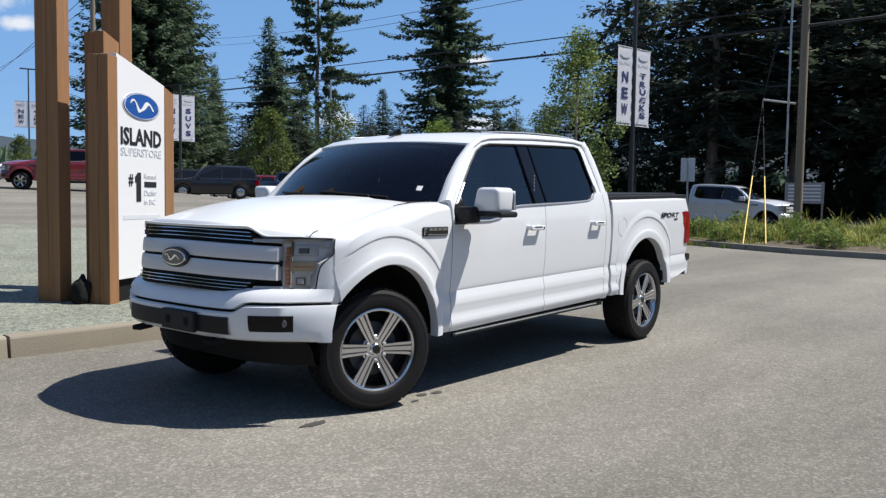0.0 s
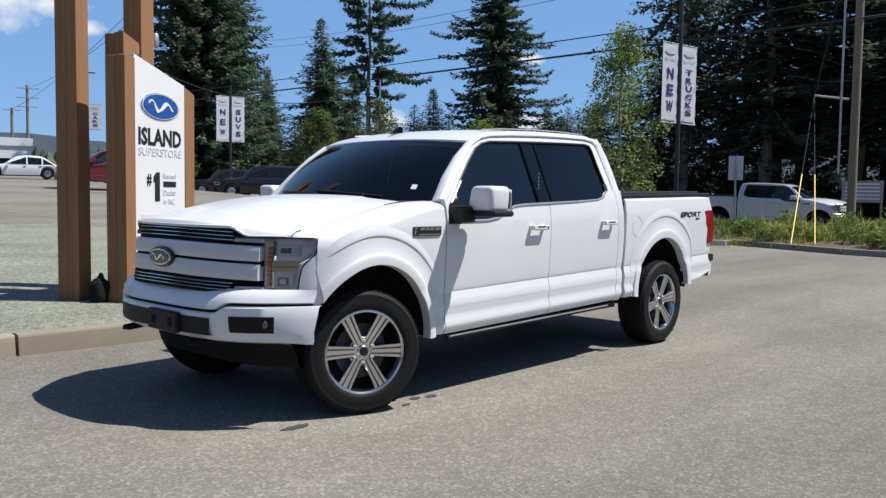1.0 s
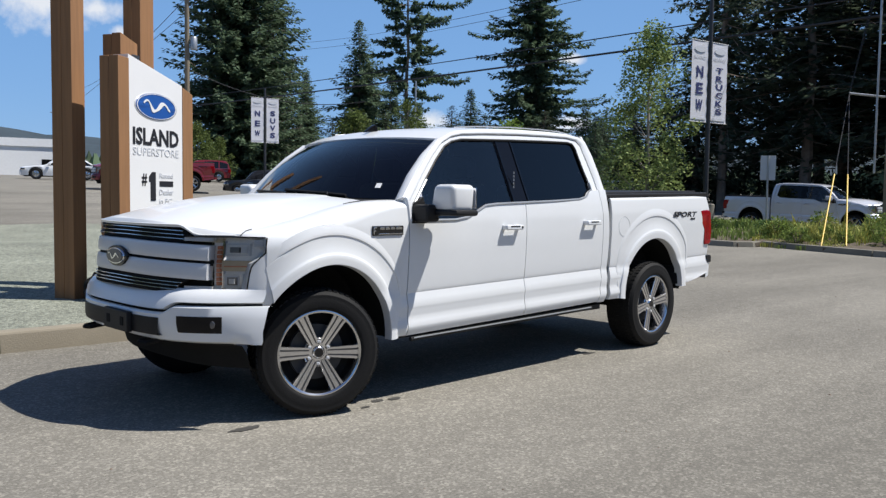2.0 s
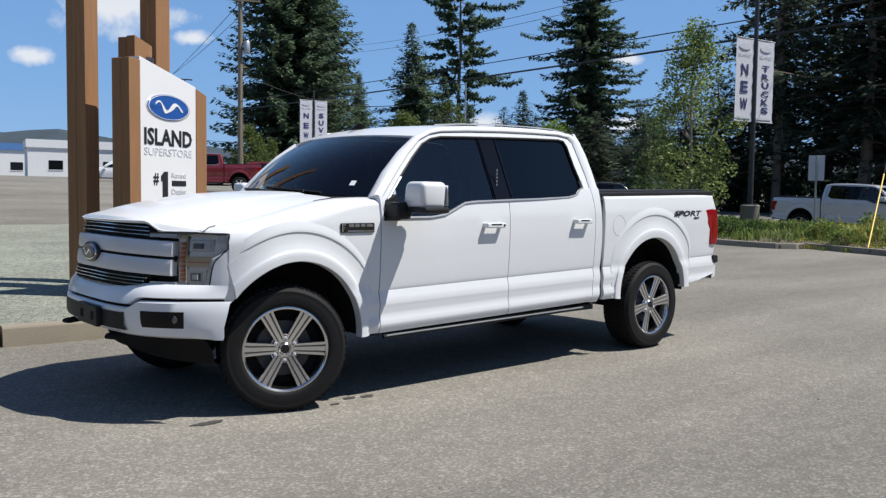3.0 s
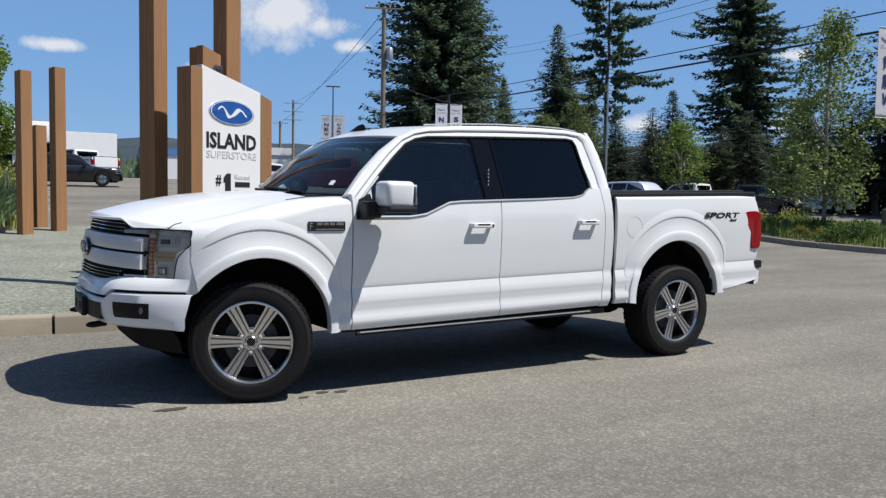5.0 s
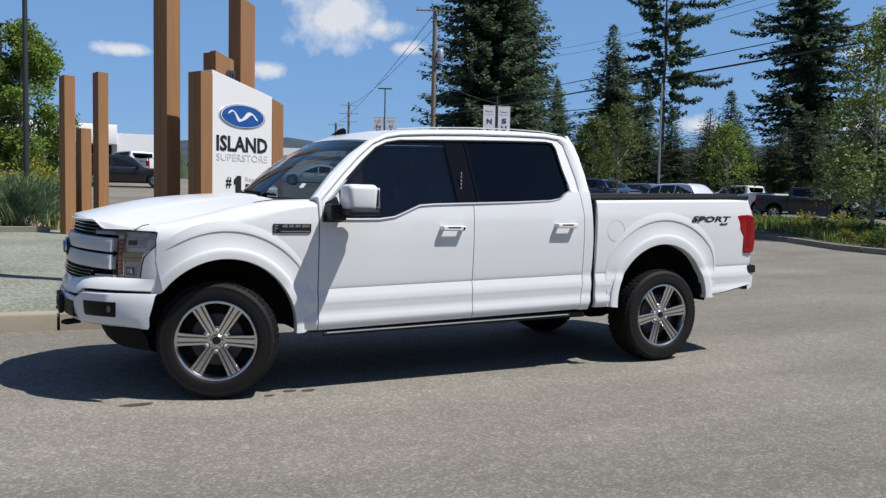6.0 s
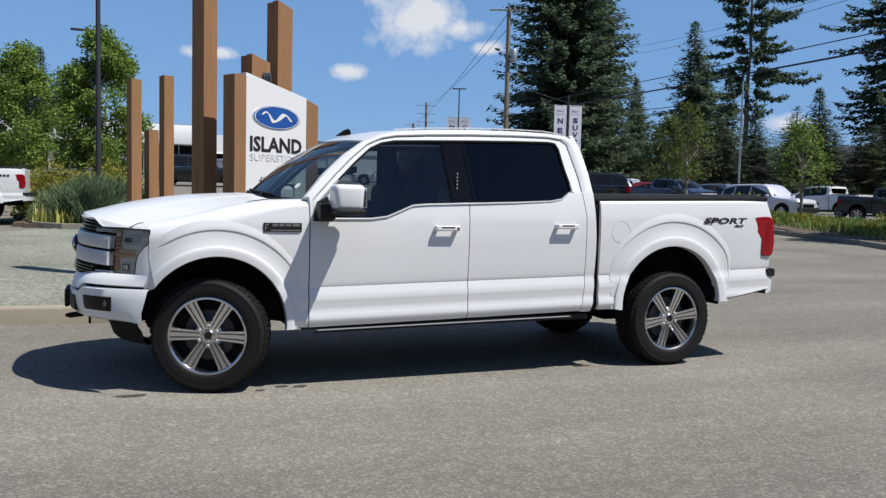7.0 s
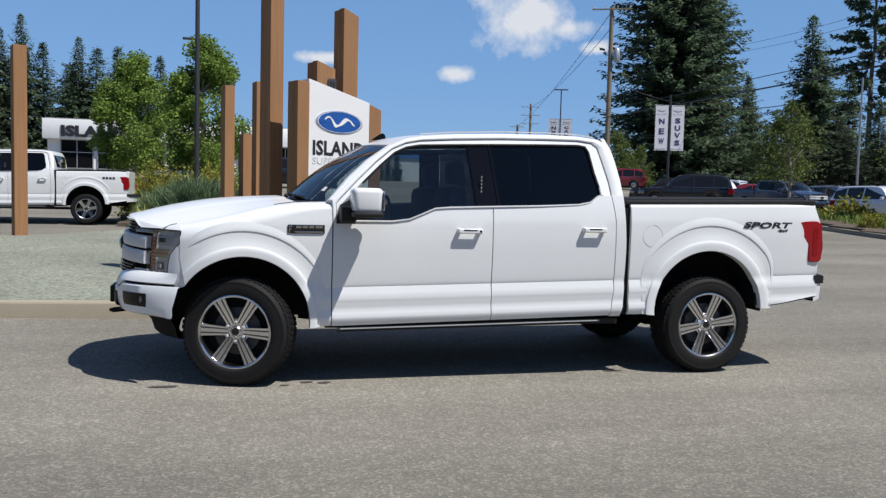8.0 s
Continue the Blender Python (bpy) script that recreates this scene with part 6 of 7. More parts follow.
def stand(t, x, y, label="", turn=0.0):
    t.matrix_world = Matrix.Translation((x, y, ground_z(x, y) - 0.1)) @ Matrix.Rotation(turn, 4, "Z")
    if label:
        t["label"] = label
    return t


# the tall firs across the road, from the utility pole to the drive
stand(conifer(1, 44.0, [(0, 8.3), (0.1, 9.4), (0.18, 9.8), (0.35, 9.0), (0.58, 7.0), (0.8, 4.0), (1, 0.2)], 640, 0.02, 0.30, 1.1, 2.6, ragged=0.30, lump=0.30), 58.9, 97.7, "broad dense fir towering beside the utility pole")
stand(conifer(7, 37.0, [(0, 6.0), (0.3, 6.2), (0.6, 4.4), (1, 0.2)], 330, 0.02, 0.35, 0.9, 2.4), 68.0, 103.0, "dense fir leaning close to a broader one")
FIR_E = stand(conifer(5, 17.6, [(0, 3.4), (0.3, 3.1), (0.7, 1.6), (1, 0.1)], 230, 0.03, 0.30, 0.80, 3.4), 75.7, 104.9, "small pointed conifer standing in a gap")
FIR_B = stand(conifer(2, 29.0, [(0, 6.2), (0.3, 6.4), (0.6, 4.6), (0.85, 2.2), (1, 0.2)], 290, 0.04, 0.45, 1.0, 2.5, ragged=0.5), 91.7, 111.6, "ragged conifer with drooping boughs")
stand(conifer(3, 47.0, [(0.28, 2.0), (0.40, 5.0), (0.52, 8.5), (0.60, 8.5), (0.70, 6.0), (0.82, 7.5), (0.92, 5.5), (1, 1.0)], 105, 0.30, 0.34, 1.05, 3.0, tuft=0.28, ragged=0.6, side=(radians(-42), 0.4), flat=0.7, lump=1.0, thick=3), 112.9, 122.5, "tall open conifer with a bare trunk")
stand(conifer(6, 43.5, [(0, 9.6), (0.25, 9.8), (0.45, 9.4), (0.62, 8.6), (0.75, 6.4), (0.83, 4.6), (1, 0.2)], 210, 0.05, 0.42, 1.15, 3.0, ragged=0.45, flat=0.40, lump=0.55, thick=1), 120.1, 94.8, "broad conifer with long level tiers of boughs")
for src, x, y, sc, turn, wide, lab in (
        (FIR_E, 106.5, 98.4, 0.99, 0.7, 1.5, "small pointed conifer between taller ones"), (FIR_E, 99.5, 112.0, 1.15, 2.1, 1.3, "small conifer in front of a tall bare trunk"), (FIR_E, 95.0, 100.0, 0.80, 4.0, 1.5, ""),
        (FIR_B, 98.5, 117.0, 0.80, 2.0, 1.0, ""), (FIR_B, 84.0, 117.0, 0.66, 1.0, 1.0, ""), (FIR_B, 131.0, 104.0, 0.62, 3.0, 1.2, ""), (FIR_B, 124.0, 86.0, 0.55, 5.0, 1.3, ""),
        (FIR_B, -25.0, 98.2, 0.56, 0.0, 0.8, ""), (FIR_B, -22.9, 98.7, 0.62, 1.0, 0.8, ""), (FIR_E, -20.7, 99.2, 0.85, 2.0, 1.2, ""), (FIR_B, -17.0, 99.8, 0.55, 3.0, 0.9, ""), (FIR_E, -15.1, 100.1, 0.84, 4.0, 1.4, ""),
        (FIR_E, -12.8, 100.4, 0.86, 5.0, 1.3, ""), (FIR_E, -10.5, 100.7, 0.78, 0.5, 1.4, ""), (FIR_E, -8.0, 100.9, 0.82, 1.5, 1.2, ""), (FIR_E, -5.9, 101.0, 0.68, 2.5, 1.4, ""), (FIR_B, -29.0, 100.0, 0.66, 3.5, 1.0, ""), (FIR_B, -19.0, 106.0, 0.46, 4.5, 1.4, ""), (FIR_B, -12.0, 107.0, 0.40, 5.5, 1.5, "")):
    put_tree(src, x, y, sc, turn, lab, wide)
FIR_D = conifer(4, 30.0, [(0, 3.6), (0.3, 6.2), (0.6, 5.0), (1, 0.4)], 130, 0.20, 0.60, 0.75, 2.4, ragged=0.45, material=NEEDLES_DARK, flat=0.5)
for k in range(13):
    x, y = 74 + 5.4 * k, 121 - 3.0 * k
    put_tree(FIR_D, x, y, (0.40 + 0.10 * math.sin(2.3 * k) + (0.12 if k > 8 else 0)), 1.7 * k, "lower dark conifer between the tall firs", 1.9)
for k in range(11):
    a = radians(30.5 + 2.1 * k)
    x, y = -2 + 128 * math.sin(a), -5.5 + 128 * math.cos(a)
    put_tree(FIR_D, x, y, 0.30 + 0.06 * math.sin(3.1 * k), 2.3 * k, "low dark conifer at the foot of tall firs", 2.2)
for k in range(9):
    a = radians(45.0 + 2.0 * k)
    x, y = -2 + 98 * math.sin(a), -5.5 + 98 * math.cos(a)
    put_tree(FIR_D, x, y, 0.27 + 0.05 * math.sin(2.7 * k), 1.9 * k, "low dark conifer at the foot of tall firs", 2.2)
for k in range(4):
    a = radians(28.5 + 2.0 * k)
    x, y = -3.0 + 68 * math.cos(a), -5.0 + 68 * math.sin(a)
    put_tree(FIR_D, x, y, 0.42 - 0.07 * k, 1.3 * k, "lower dark conifer at the edge of the wood", 2.0)
put_tree(FIR_E, 74.8, 49.1, 0.53, 0.4, "bushy green conifer at the edge of the wood", 2.2)
put_tree(FIR_E, 77.5, 46.0, 0.46, 2.4, "bushy green conifer at the edge of the wood", 2.2)
put_tree(FIR_E, 43.0, 27.2, 0.34, 1.0, "small dark conifer beyond the island", 1.3)
# dense dark wood across the road on the right-hand side of the drive
rnd = random.Random(11)
k = 0
for row in range(3):
    for j in range(6):
        bearing = radians(27.0 - 5.2 * j - 2.0 * (row % 2) + rnd.uniform(-1.2, 1.2))
        dd = 66 + 9 * row + rnd.uniform(-3, 3)
        x, y = -3.0 + dd * math.cos(bearing), -5.0 + dd * math.sin(bearing)
        hh = rnd.uniform(24, 33)
        src = FIR_D
        k += 1
        if k == 2:
            FIR_D.matrix_world = Matrix.Translation((x, y, ground_z(x, y))) @ Matrix.Diagonal((1.25, 1.25, hh / 30, 1))
            continue
        put_tree(src, x, y, hh / 30, rnd.uniform(0, 6), "dark conifer in dense roadside wood", 0.8 if j == 0 else 1.25)


def leafy(seed, H, R, z_low, leaves, leaf, material, name="tree", label="", category="tree", trunk_r=0.07, bark=None, narrow=1.0, fall=0.75):
    """A broadleaf tree: trunk, limbs and a crown of separate leaves in uneven clumps."""
    rnd = random.Random(seed)
    t = thing(name, pose(0, 0, 0), label, category)
    bm = bmesh.new()
    tube(bm, [(0, 0, -0.2), (0.03, 0.02, H * 0.3), (-0.04, 0.03, H * 0.6), (0, 0, H * 0.92)], [trunk_r, trunk_r * 0.8, trunk_r * 0.5, trunk_r * 0.12], 8)
    clumps = []
    n = 80
    for i in range(n):
        f = rnd.uniform(0, 1)
        z = z_low + (H - z_low) * f
        rr = R * math.sin(math.pi * min(1, 0.14 + 0.86 * (f ** fall))) ** 0.7 * narrow
        a = 2.4 * i + rnd.uniform(-0.4, 0.4)
        q = rr * rnd.uniform(0.35, 0.95)
        p = Vector((math.cos(a) * q, math.sin(a) * q, z))
        clumps.append((p, R * rnd.uniform(0.16, 0.34)))
        if i % 3 == 0:
            s = Vector((0, 0, max(z_low * 0.8, z - q * 0.9)))
            tube(bm, [s, s.lerp(p, 0.55) + Vector((0, 0, 0.08)), p], [trunk_r * 0.35, trunk_r * 0.22, trunk_r * 0.08], 4, cap=False)
    part("trunk", bm, bark or BARK_PALE, t, sharp=0)
    V, F = [], []
    for i in range(leaves):
        c, cr = clumps[i % n]
        d = Vector((rnd.gauss(0, 1), rnd.gauss(0, 1), rnd.gauss(0, 0.8)))
        d = d.normalized() * cr * rnd.uniform(0.25, 1.05) ** 0.6
        p = c + d
        u = Vector((rnd.uniform(-1, 1), rnd.uniform(-1, 1), rnd.uniform(-0.7, 0.4))).normalized()
        v = u.orthogonal().normalized()
        v = Matrix.Rotation(rnd.uniform(0, 6.28), 3, u) @ v
        ln = leaf * rnd.uniform(0.7, 1.4)
        k0 = len(V)
        V.extend([p, p + u * ln * 0.5 + v * ln * 0.33, p + u * ln, p + u * ln * 0.5 - v * ln * 0.33])
        F.append((k0, k0 + 1, k0 + 2, k0 + 3))
    me = bpy.data.meshes.new("crown")
    me.from_pydata(V, [], F)
    link_mesh("crown", me, material, t, sharp=0)
    return t


def at(t, x, y, s=1.0, lift=0.0, turn=0.0):
    t.matrix_world = Matrix.Translation((x, y, ground_z(x, y) + lift)) @ Matrix.Rotation(turn, 4, "Z") @ Matrix.Scale(s, 4)
    return t


at(leafy(21, 6.7, 1.85, 0.9, 10500, 0.10, LEAVES_PALE, label="slender young alder with airy green crown", narrow=0.9, fall=0.5), 21.6, 10.1, 1, 0.3)
at(leafy(26, 4.5, 1.3, 1.6, 2800, 0.095, LEAVES_OLIVE, label="young green street tree beside the parked row", narrow=0.9), 21.1, 21.4, 1, 0.1)
at(leafy(22, 3.7, 1.25, 1.4, 2600, 0.095, LEAVES, label="small olive-green street tree in the planting island"), 23.6, 17.8, 1, 0.3)
at(leafy(23, 5.6, 1.85, 0.6, 30000, 0.10, LEAVES, label="full green maple behind the shrubs", trunk_r=0.11), -0.9, 24.0)
at(leafy(24, 5.6, 1.8, 0.6, 26000, 0.11, LEAVES, label="full green maple in front of the white building", trunk_r=0.11), -3.9, 31.0)
t3 = at(leafy(25, 8.0, 3.0, 1.0, 6000, 0.26, LEAVES_OLIVE, label="green roadside tree below the firs", trunk_r=0.13), 44.2, 53.7, 0.85)
for x, y, s in ((35.6, 66.0, 0.75), (39.0, 68.0, 0.6),  (75.0, 60.0, 0.72), (31.0, 72.0, 0.52)):
    put_tree(t3, x, y, s, x)


def shrub(seed, R, H, leaves, leaf, material, label, name="shrub", width=0.25, up=0.0):
    rnd = random.Random(seed)
    t = thing(name, pose(0, 0, 0), label, "shrub", "shrubs")
    bm = bmesh.new()
    for k in range(7):
        a = 6.28 * k / 7
        tube(bm, [(0, 0, -0.1), (math.cos(a) * R * 0.3, math.sin(a) * R * 0.3, H * 0.45), (math.cos(a) * R * 0.6, math.sin(a) * R * 0.6, H * 0.8)], [0.02, 0.014, 0.006], 4, cap=False)
    part("stem", bm, BARK, t, sharp=0)
    V, F = [], []
    for i in range(leaves):
        a, e = rnd.uniform(0, 6.283), math.asin(rnd.uniform(0.0, 1.0))
        lump = 1 + 0.22 * math.sin(3 * a + seed) * math.cos(4 * e + seed) + 0.12 * math.sin(9 * a + 5 * e)
        q = rnd.uniform(0.35, 1.0) ** 0.4 * lump
        p = Vector((R * q * math.cos(a) * math.cos(e), R * q * math.sin(a) * math.cos(e), 0.05 + H * q * math.sin(e)))
        u = Vector((math.cos(a) * 0.6 + rnd.uniform(-0.8, 0.8), math.sin(a) * 0.6 + rnd.uniform(-0.8, 0.8), rnd.uniform(-0.1, 1) + up)).normalized()
        v = Matrix.Rotation(rnd.uniform(0, 6.28), 3, u) @ u.orthogonal().normalized()
        ln = leaf * rnd.uniform(0.6, 1.4)
        k0 = len(V)
        V.extend([p, p + u * ln * 0.5 + v * ln * width, p + u * ln, p + u * ln * 0.5 - v * ln * width])
        F.append((k0, k0 + 1, k0 + 2, k0 + 3))
    me = bpy.data.meshes.new("foliage")
    me.from_pydata(V, [], F)
    link_mesh("foliage", me, material, t, sharp=0)
    return t


s1 = at(shrub(31, 0.85, 0.95, 5200, 0.34, SHRUB_BLUE, "feathery blue-green shrub in the planting bed", width=0.03, up=0.8), -0.9, 16.3)
s2 = at(shrub(32, 1.05, 1.35, 5200, 0.085, SHRUB_YELLOW, "yellow-green rounded shrub in the planting bed"), -1.9, 18.2)
for src, x, y, s, w in ((s1, -1.7, 16.6, 0.8, 1), (s1, -0.35, 17.4, 0.9, 2), (s2, -0.7, 18.9, 1.05, 3), (s2, -0.5, 20.6, 1.0, 4), (s2, -2.1, 20.3, 1.0, 5), (s1, -1.3, 17.7, 0.9, 6)):
    put_tree(src, x, y, s, w)
s3 = at(shrub(33, 0.42, 0.48, 900, 0.08, SHRUB_YELLOW, "low yellow-green shrub on the island"), 20.6, 16.4, 1, 0.15)
for x, y, s in ((26.0, 16.1, 1.5), (26.6, 15.0, 1.6), (22.6, 19.8, 2.2), (25.6, 14.0, 1.2)):
    put_tree(s3, x, y, s, x)
s4 = at(shrub(34, 0.5, 0.5, 900, 0.09, SHRUB_GREEN, "low green shrub on the island"), 19.7, 7.6, 1, 0.15)
rnd = random.Random(35)
for kx in range(34):
    y = 5.8 + 0.5 * kx + rnd.uniform(-0.2, 0.2)
    x = curve(y, [(5.3, 18.5), (8.5, 18.4), (10.8, 19.3), (18, 20.4), (24, 21.6)]) + rnd.uniform(0.7, 3.6)
    m = Matrix.Translation((x, y, ground_z(x, y) + 0.15)) @ Matrix.Rotation(kx, 4, "Z") @ Matrix.Scale(rnd.uniform(0.5, 0.95), 4)
    copy_thing(s3 if rnd.random() < 0.35 else s4, m)


s5 = at(shrub(36, 0.34, 0.42, 420, 0.085, WEEDS, "low leafy weed on the verge"), 19.4, 1.2, 1, 0.12)
for kx in range(46):
    x, y = rnd.uniform(19.1, 23.5), rnd.uniform(-9.5, 5.2)
    m = Matrix.Translation((x, y, ground_z(x, y) + 0.1 + 0.25 * sstep(18.5, 22.0, x))) @ Matrix.Rotation(kx, 4, "Z") @ Matrix.Scale(rnd.uniform(0.6, 1.4), 4)
    copy_thing(s5, m)
bm = bmesh.new()
bmesh.ops.create_icosphere(bm, subdivisions=3, radius=1)
for v in bm.verts:
    v.co *= 1 + 0.25 * noise.noise(v.co * 1.4) + 0.08 * noise.noise(v.co * 4)
bm.transform(Matrix.Translation((-0.75, 15.9, 0.46)) @ Matrix.Diagonal((0.42, 0.30, 0.24, 1)))
tagged(part("boulder", bm, BOULDER, sharp=0), "tan boulder at the edge of the shrub bed", "boulder")


def blades(name, seed, spots, count, h, material, label):
    """Long grass and weeds: many separate bent blades."""
    rnd = random.Random(seed)
    V, F = [], []
    for i in range(count):
        x, y = spots(rnd)
        z = ground_z(x, y) + 0.1 + 0.25 * sstep(18.5, 22.0, x)
        a = rnd.uniform(0, 6.28)
        hh = h * rnd.uniform(0.4, 1.3) * (0.65 + 0.5 * noise.noise((x * 0.7, y * 0.7, 0)) + 0.25)
        w = rnd.uniform(0.012, 0.028)
        dx, dy = math.cos(a), math.sin(a)
        lean = rnd.uniform(0.05, 0.5) * hh
        k0 = len(V)
        V.extend([(x - dy * w, y + dx * w, z - 0.05), (x + dy * w, y - dx * w, z - 0.05), (x + dx * lean * 0.4 + dy * w * 0.8, y + dy * lean * 0.4 - dx * w * 0.8, z + hh * 0.6),
                  (x + dx * lean * 0.4 - dy * w * 0.8, y + dy * lean * 0.4 + dx * w * 0.8, z + hh * 0.6), (x + dx * lean, y + dy * lean, z + hh)])
        F.append((k0, k0 + 1, k0 + 2, k0 + 3))
        F.append((k0 + 3, k0 + 2, k0 + 4))
    me = bpy.data.meshes.new(name)
    me.from_pydata(V, [], F)
    return tagged(link_mesh(name, me, material, sharp=0), label, "grass", kind="stuff")


def tufts(name, seed, spots, count, per, h, spread, material, label):
    """Rank growth: tufts of bent blades that splay from a common foot."""
    rnd = random.Random(seed)
    V, F = [], []
    for i in range(count):
        x, y = spots(rnd)
        z = ground_z(x, y) + 0.06 + 0.25 * sstep(18.5, 22.0, x)
        lush = (max(0.20, 0.42 + 1.9 * noise.noise((x * 0.6, y * 0.6, 7))) + 0.4 * sstep(2.2, 3.4, y) * sstep(24.5, 22.0, x)) * (0.22 + 0.78 * sstep(18.8, 20.6, x))
        ht = h * lush * rnd.uniform(0.7, 1.25)
        for b in range(per):
            a = rnd.uniform(0, 6.283)
            dx, dy = math.cos(a), math.sin(a)
            hh = ht * rnd.uniform(0.45, 1.1)
            lean = rnd.uniform(0.1, 0.75) * hh
            q = spread * rnd.uniform(0, 1) ** 0.7
            px, py = x + dx * q, y + dy * q
            w = rnd.uniform(0.006, 0.016)
            k0 = len(V)
            V.extend([(px - dy * w, py + dx * w, z - 0.08), (px + dy * w, py - dx * w, z - 0.08), (px + dx * lean * 0.35 + dy * w, py + dy * lean * 0.35 - dx * w, z + hh * 0.65),
                      (px + dx * lean * 0.35 - dy * w, py + dy * lean * 0.35 + dx * w, z + hh * 0.65), (px + dx * lean, py + dy * lean, z + hh)])
            F.append((k0, k0 + 1, k0 + 2, k0 + 3))
            F.append((k0 + 3, k0 + 2, k0 + 4))
    me = bpy.data.meshes.new(name)
    me.from_pydata(V, [], F)
    return tagged(link_mesh(name, me, material, sharp=0), label, "grass", kind="stuff")


tufts("verge_grass", 41, lambda r: (r.uniform(18.95, 27.5), r.uniform(-13.5, 5.4)), 1500, 26, 0.38, 0.16, GRASS, "long unmown grass in tufts on the verge")
tufts("verge_weeds", 42, lambda r: (r.uniform(18.95, 27), r.uniform(-12, 5.4)), 1300, 24, 0.33, 0.22, WEEDS, "dark green weeds among the verge grass")
tufts("verge_stalks", 45, lambda r: (r.uniform(19, 26), r.uniform(-9, 5.4)), 260, 7, 0.75, 0.08, SHRUB_YELLOW, "yellowing seed stalks above the verge grass")
blades("island_grass", 43, lambda r: ((lambda y: (curve(y, [(5.3, 18.5), (8.5, 18.4), (10.8, 19.3), (18, 20.4), (26, 22.0)]) + r.uniform(0.3, 7), y))(r.uniform(5.4, 25))), 14000, 0.24, WEEDS, "low grass between the island shrubs")
blades("bed_grass", 44, lambda r: (r.uniform(-2.4, -0.1), r.uniform(15.6, 18.5)), 1200, 0.4, GRASS, "long grass among the shrubs")


rnd = random.Random(61)
V, F = [], []
for i in range(420):
    x, y = rnd.uniform(-4, 12), rnd.uniform(-5.6, 1.6)
    q = rnd.uniform(0.003, 0.009) * (1.6 if i % 17 == 0 else 1)
    k0 = len(V)
    V.extend([(x + q * rnd.uniform(0.6, 1.4) * math.cos(1.257 * k), y + q * rnd.uniform(0.6, 1.4) * math.sin(1.257 * k), -0.002) for k in range(5)] + [(x, y, q * 0.9)])
    F.extend([(k0 + k, k0 + (k + 1) % 5, k0 + 5) for k in range(5)])
me = bpy.data.meshes.new("pebbles")
me.from_pydata(V, [], F)
tagged(link_mesh("pebbles", me, BARK, sharp=0), "scattered loose pebbles and grit on the asphalt", "pebbles", kind="stuff")


s6 = at(shrub(37, 2.2, 2.6, 3200, 0.26, NEEDLES_DARK, "dark undergrowth at the edge of the wood"), 58.0, 6.0)
rnd = random.Random(38)
for k in range(13):
    bearing = radians(33 - 2.6 * k + rnd.uniform(-0.8, 0.8))
    dd = 70 + rnd.uniform(-2, 3)
    x, y = -3.0 + dd * math.cos(bearing), -5.0 + dd * math.sin(bearing)
    put_tree(s6, x, y, rnd.uniform(0.9, 1.5), k)


# ---- distance ----
bm = bmesh.new()
rows = []
for k in range(5):
    f = k / 4
    row = []
    for i in range(121):
        a = radians(-60 + 1.5 * i)
        d = 1500 + 700 * f
        hgt = (122 + 40 * noise.noise((i * 0.09, 0, 5)) + 14 * noise.noise((i * 0.5, 3, 5)) + 5 * noise.noise((i * 2.1, 3, 1))) * math.sin(math.pi / 2 * f)
        row.append((d * math.sin(a), d * math.cos(a), 3 + max(2, hgt)))
    rows.append(row)
sheet(bm, rows)
tagged(part("hills", bm, HILL, sharp=0), "low wooded hills on the horizon", "hill", kind="structure")
# belt of far woods between the yard and the hills
V, F = [], []
rnd = random.Random(51)
for i in range(5200):
    a = radians(rnd.uniform(-50, 75))
    d = rnd.uniform(230, 420)
    x, y = d * math.sin(a), d * math.cos(a)
    h, w = rnd.uniform(4, 10), rnd.uniform(2, 4)
    z = ground_z(x, y) - 0.5
    k0 = len(V)
    for q in range(6):
        b = 6.283 * q / 6
        V.append((x + w * math.cos(b) * rnd.uniform(0.6, 1.2), y + w * math.sin(b) * rnd.uniform(0.6, 1.2), z + h * rnd.uniform(0.05, 0.5)))
    V.append((x, y, z + h))
    F += [(k0 + q, k0 + (q + 1) % 6, k0 + 6) for q in range(6)]
me = bpy.data.meshes.new("far_woods")
me.from_pydata(V, [], F)
tagged(link_mesh("far_woods", me, NEEDLES, sharp=0), "belt of far dark woods", "woods", kind="stuff")


# unseen tall woods added round the far side of the yard to cut sky light
V, F = [], []
rnd = random.Random(52)
for i in range(1500):
    a = radians(rnd.uniform(80, 325))
    d = rnd.uniform(75, 130)
    x, y = d * math.sin(a), d * math.cos(a)
    h, w = rnd.uniform(12, 24), rnd.uniform(2.5, 4.5)
    z = ground_z(x, y) - 0.5
    for base, top_, wide in ((0.0, 0.55, 1.0), (0.25, 0.8, 0.8), (0.5, 1.0, 0.55)):
        k0 = len(V)
        for q in range(7):
            b = 6.283 * q / 7 + rnd.uniform(-0.3, 0.3)
            V.append((x + w * wide * math.cos(b) * rnd.uniform(0.6, 1.2), y + w * wide * math.sin(b) * rnd.uniform(0.6, 1.2), z + h * (base + rnd.uniform(0.0, 0.12))))
        V.append((x, y, z + h * top_))
        F += [(k0 + q, k0 + (q + 1) % 7, k0 + 7) for q in range(7)]
me = bpy.data.meshes.new("yard_woods")
me.from_pydata(V, [], F)
tagged(link_mesh("yard_woods", me, NEEDLES_DARK, sharp=0), "unseen dark conifer woods added round the yard to block sky light", "woods", kind="stuff")


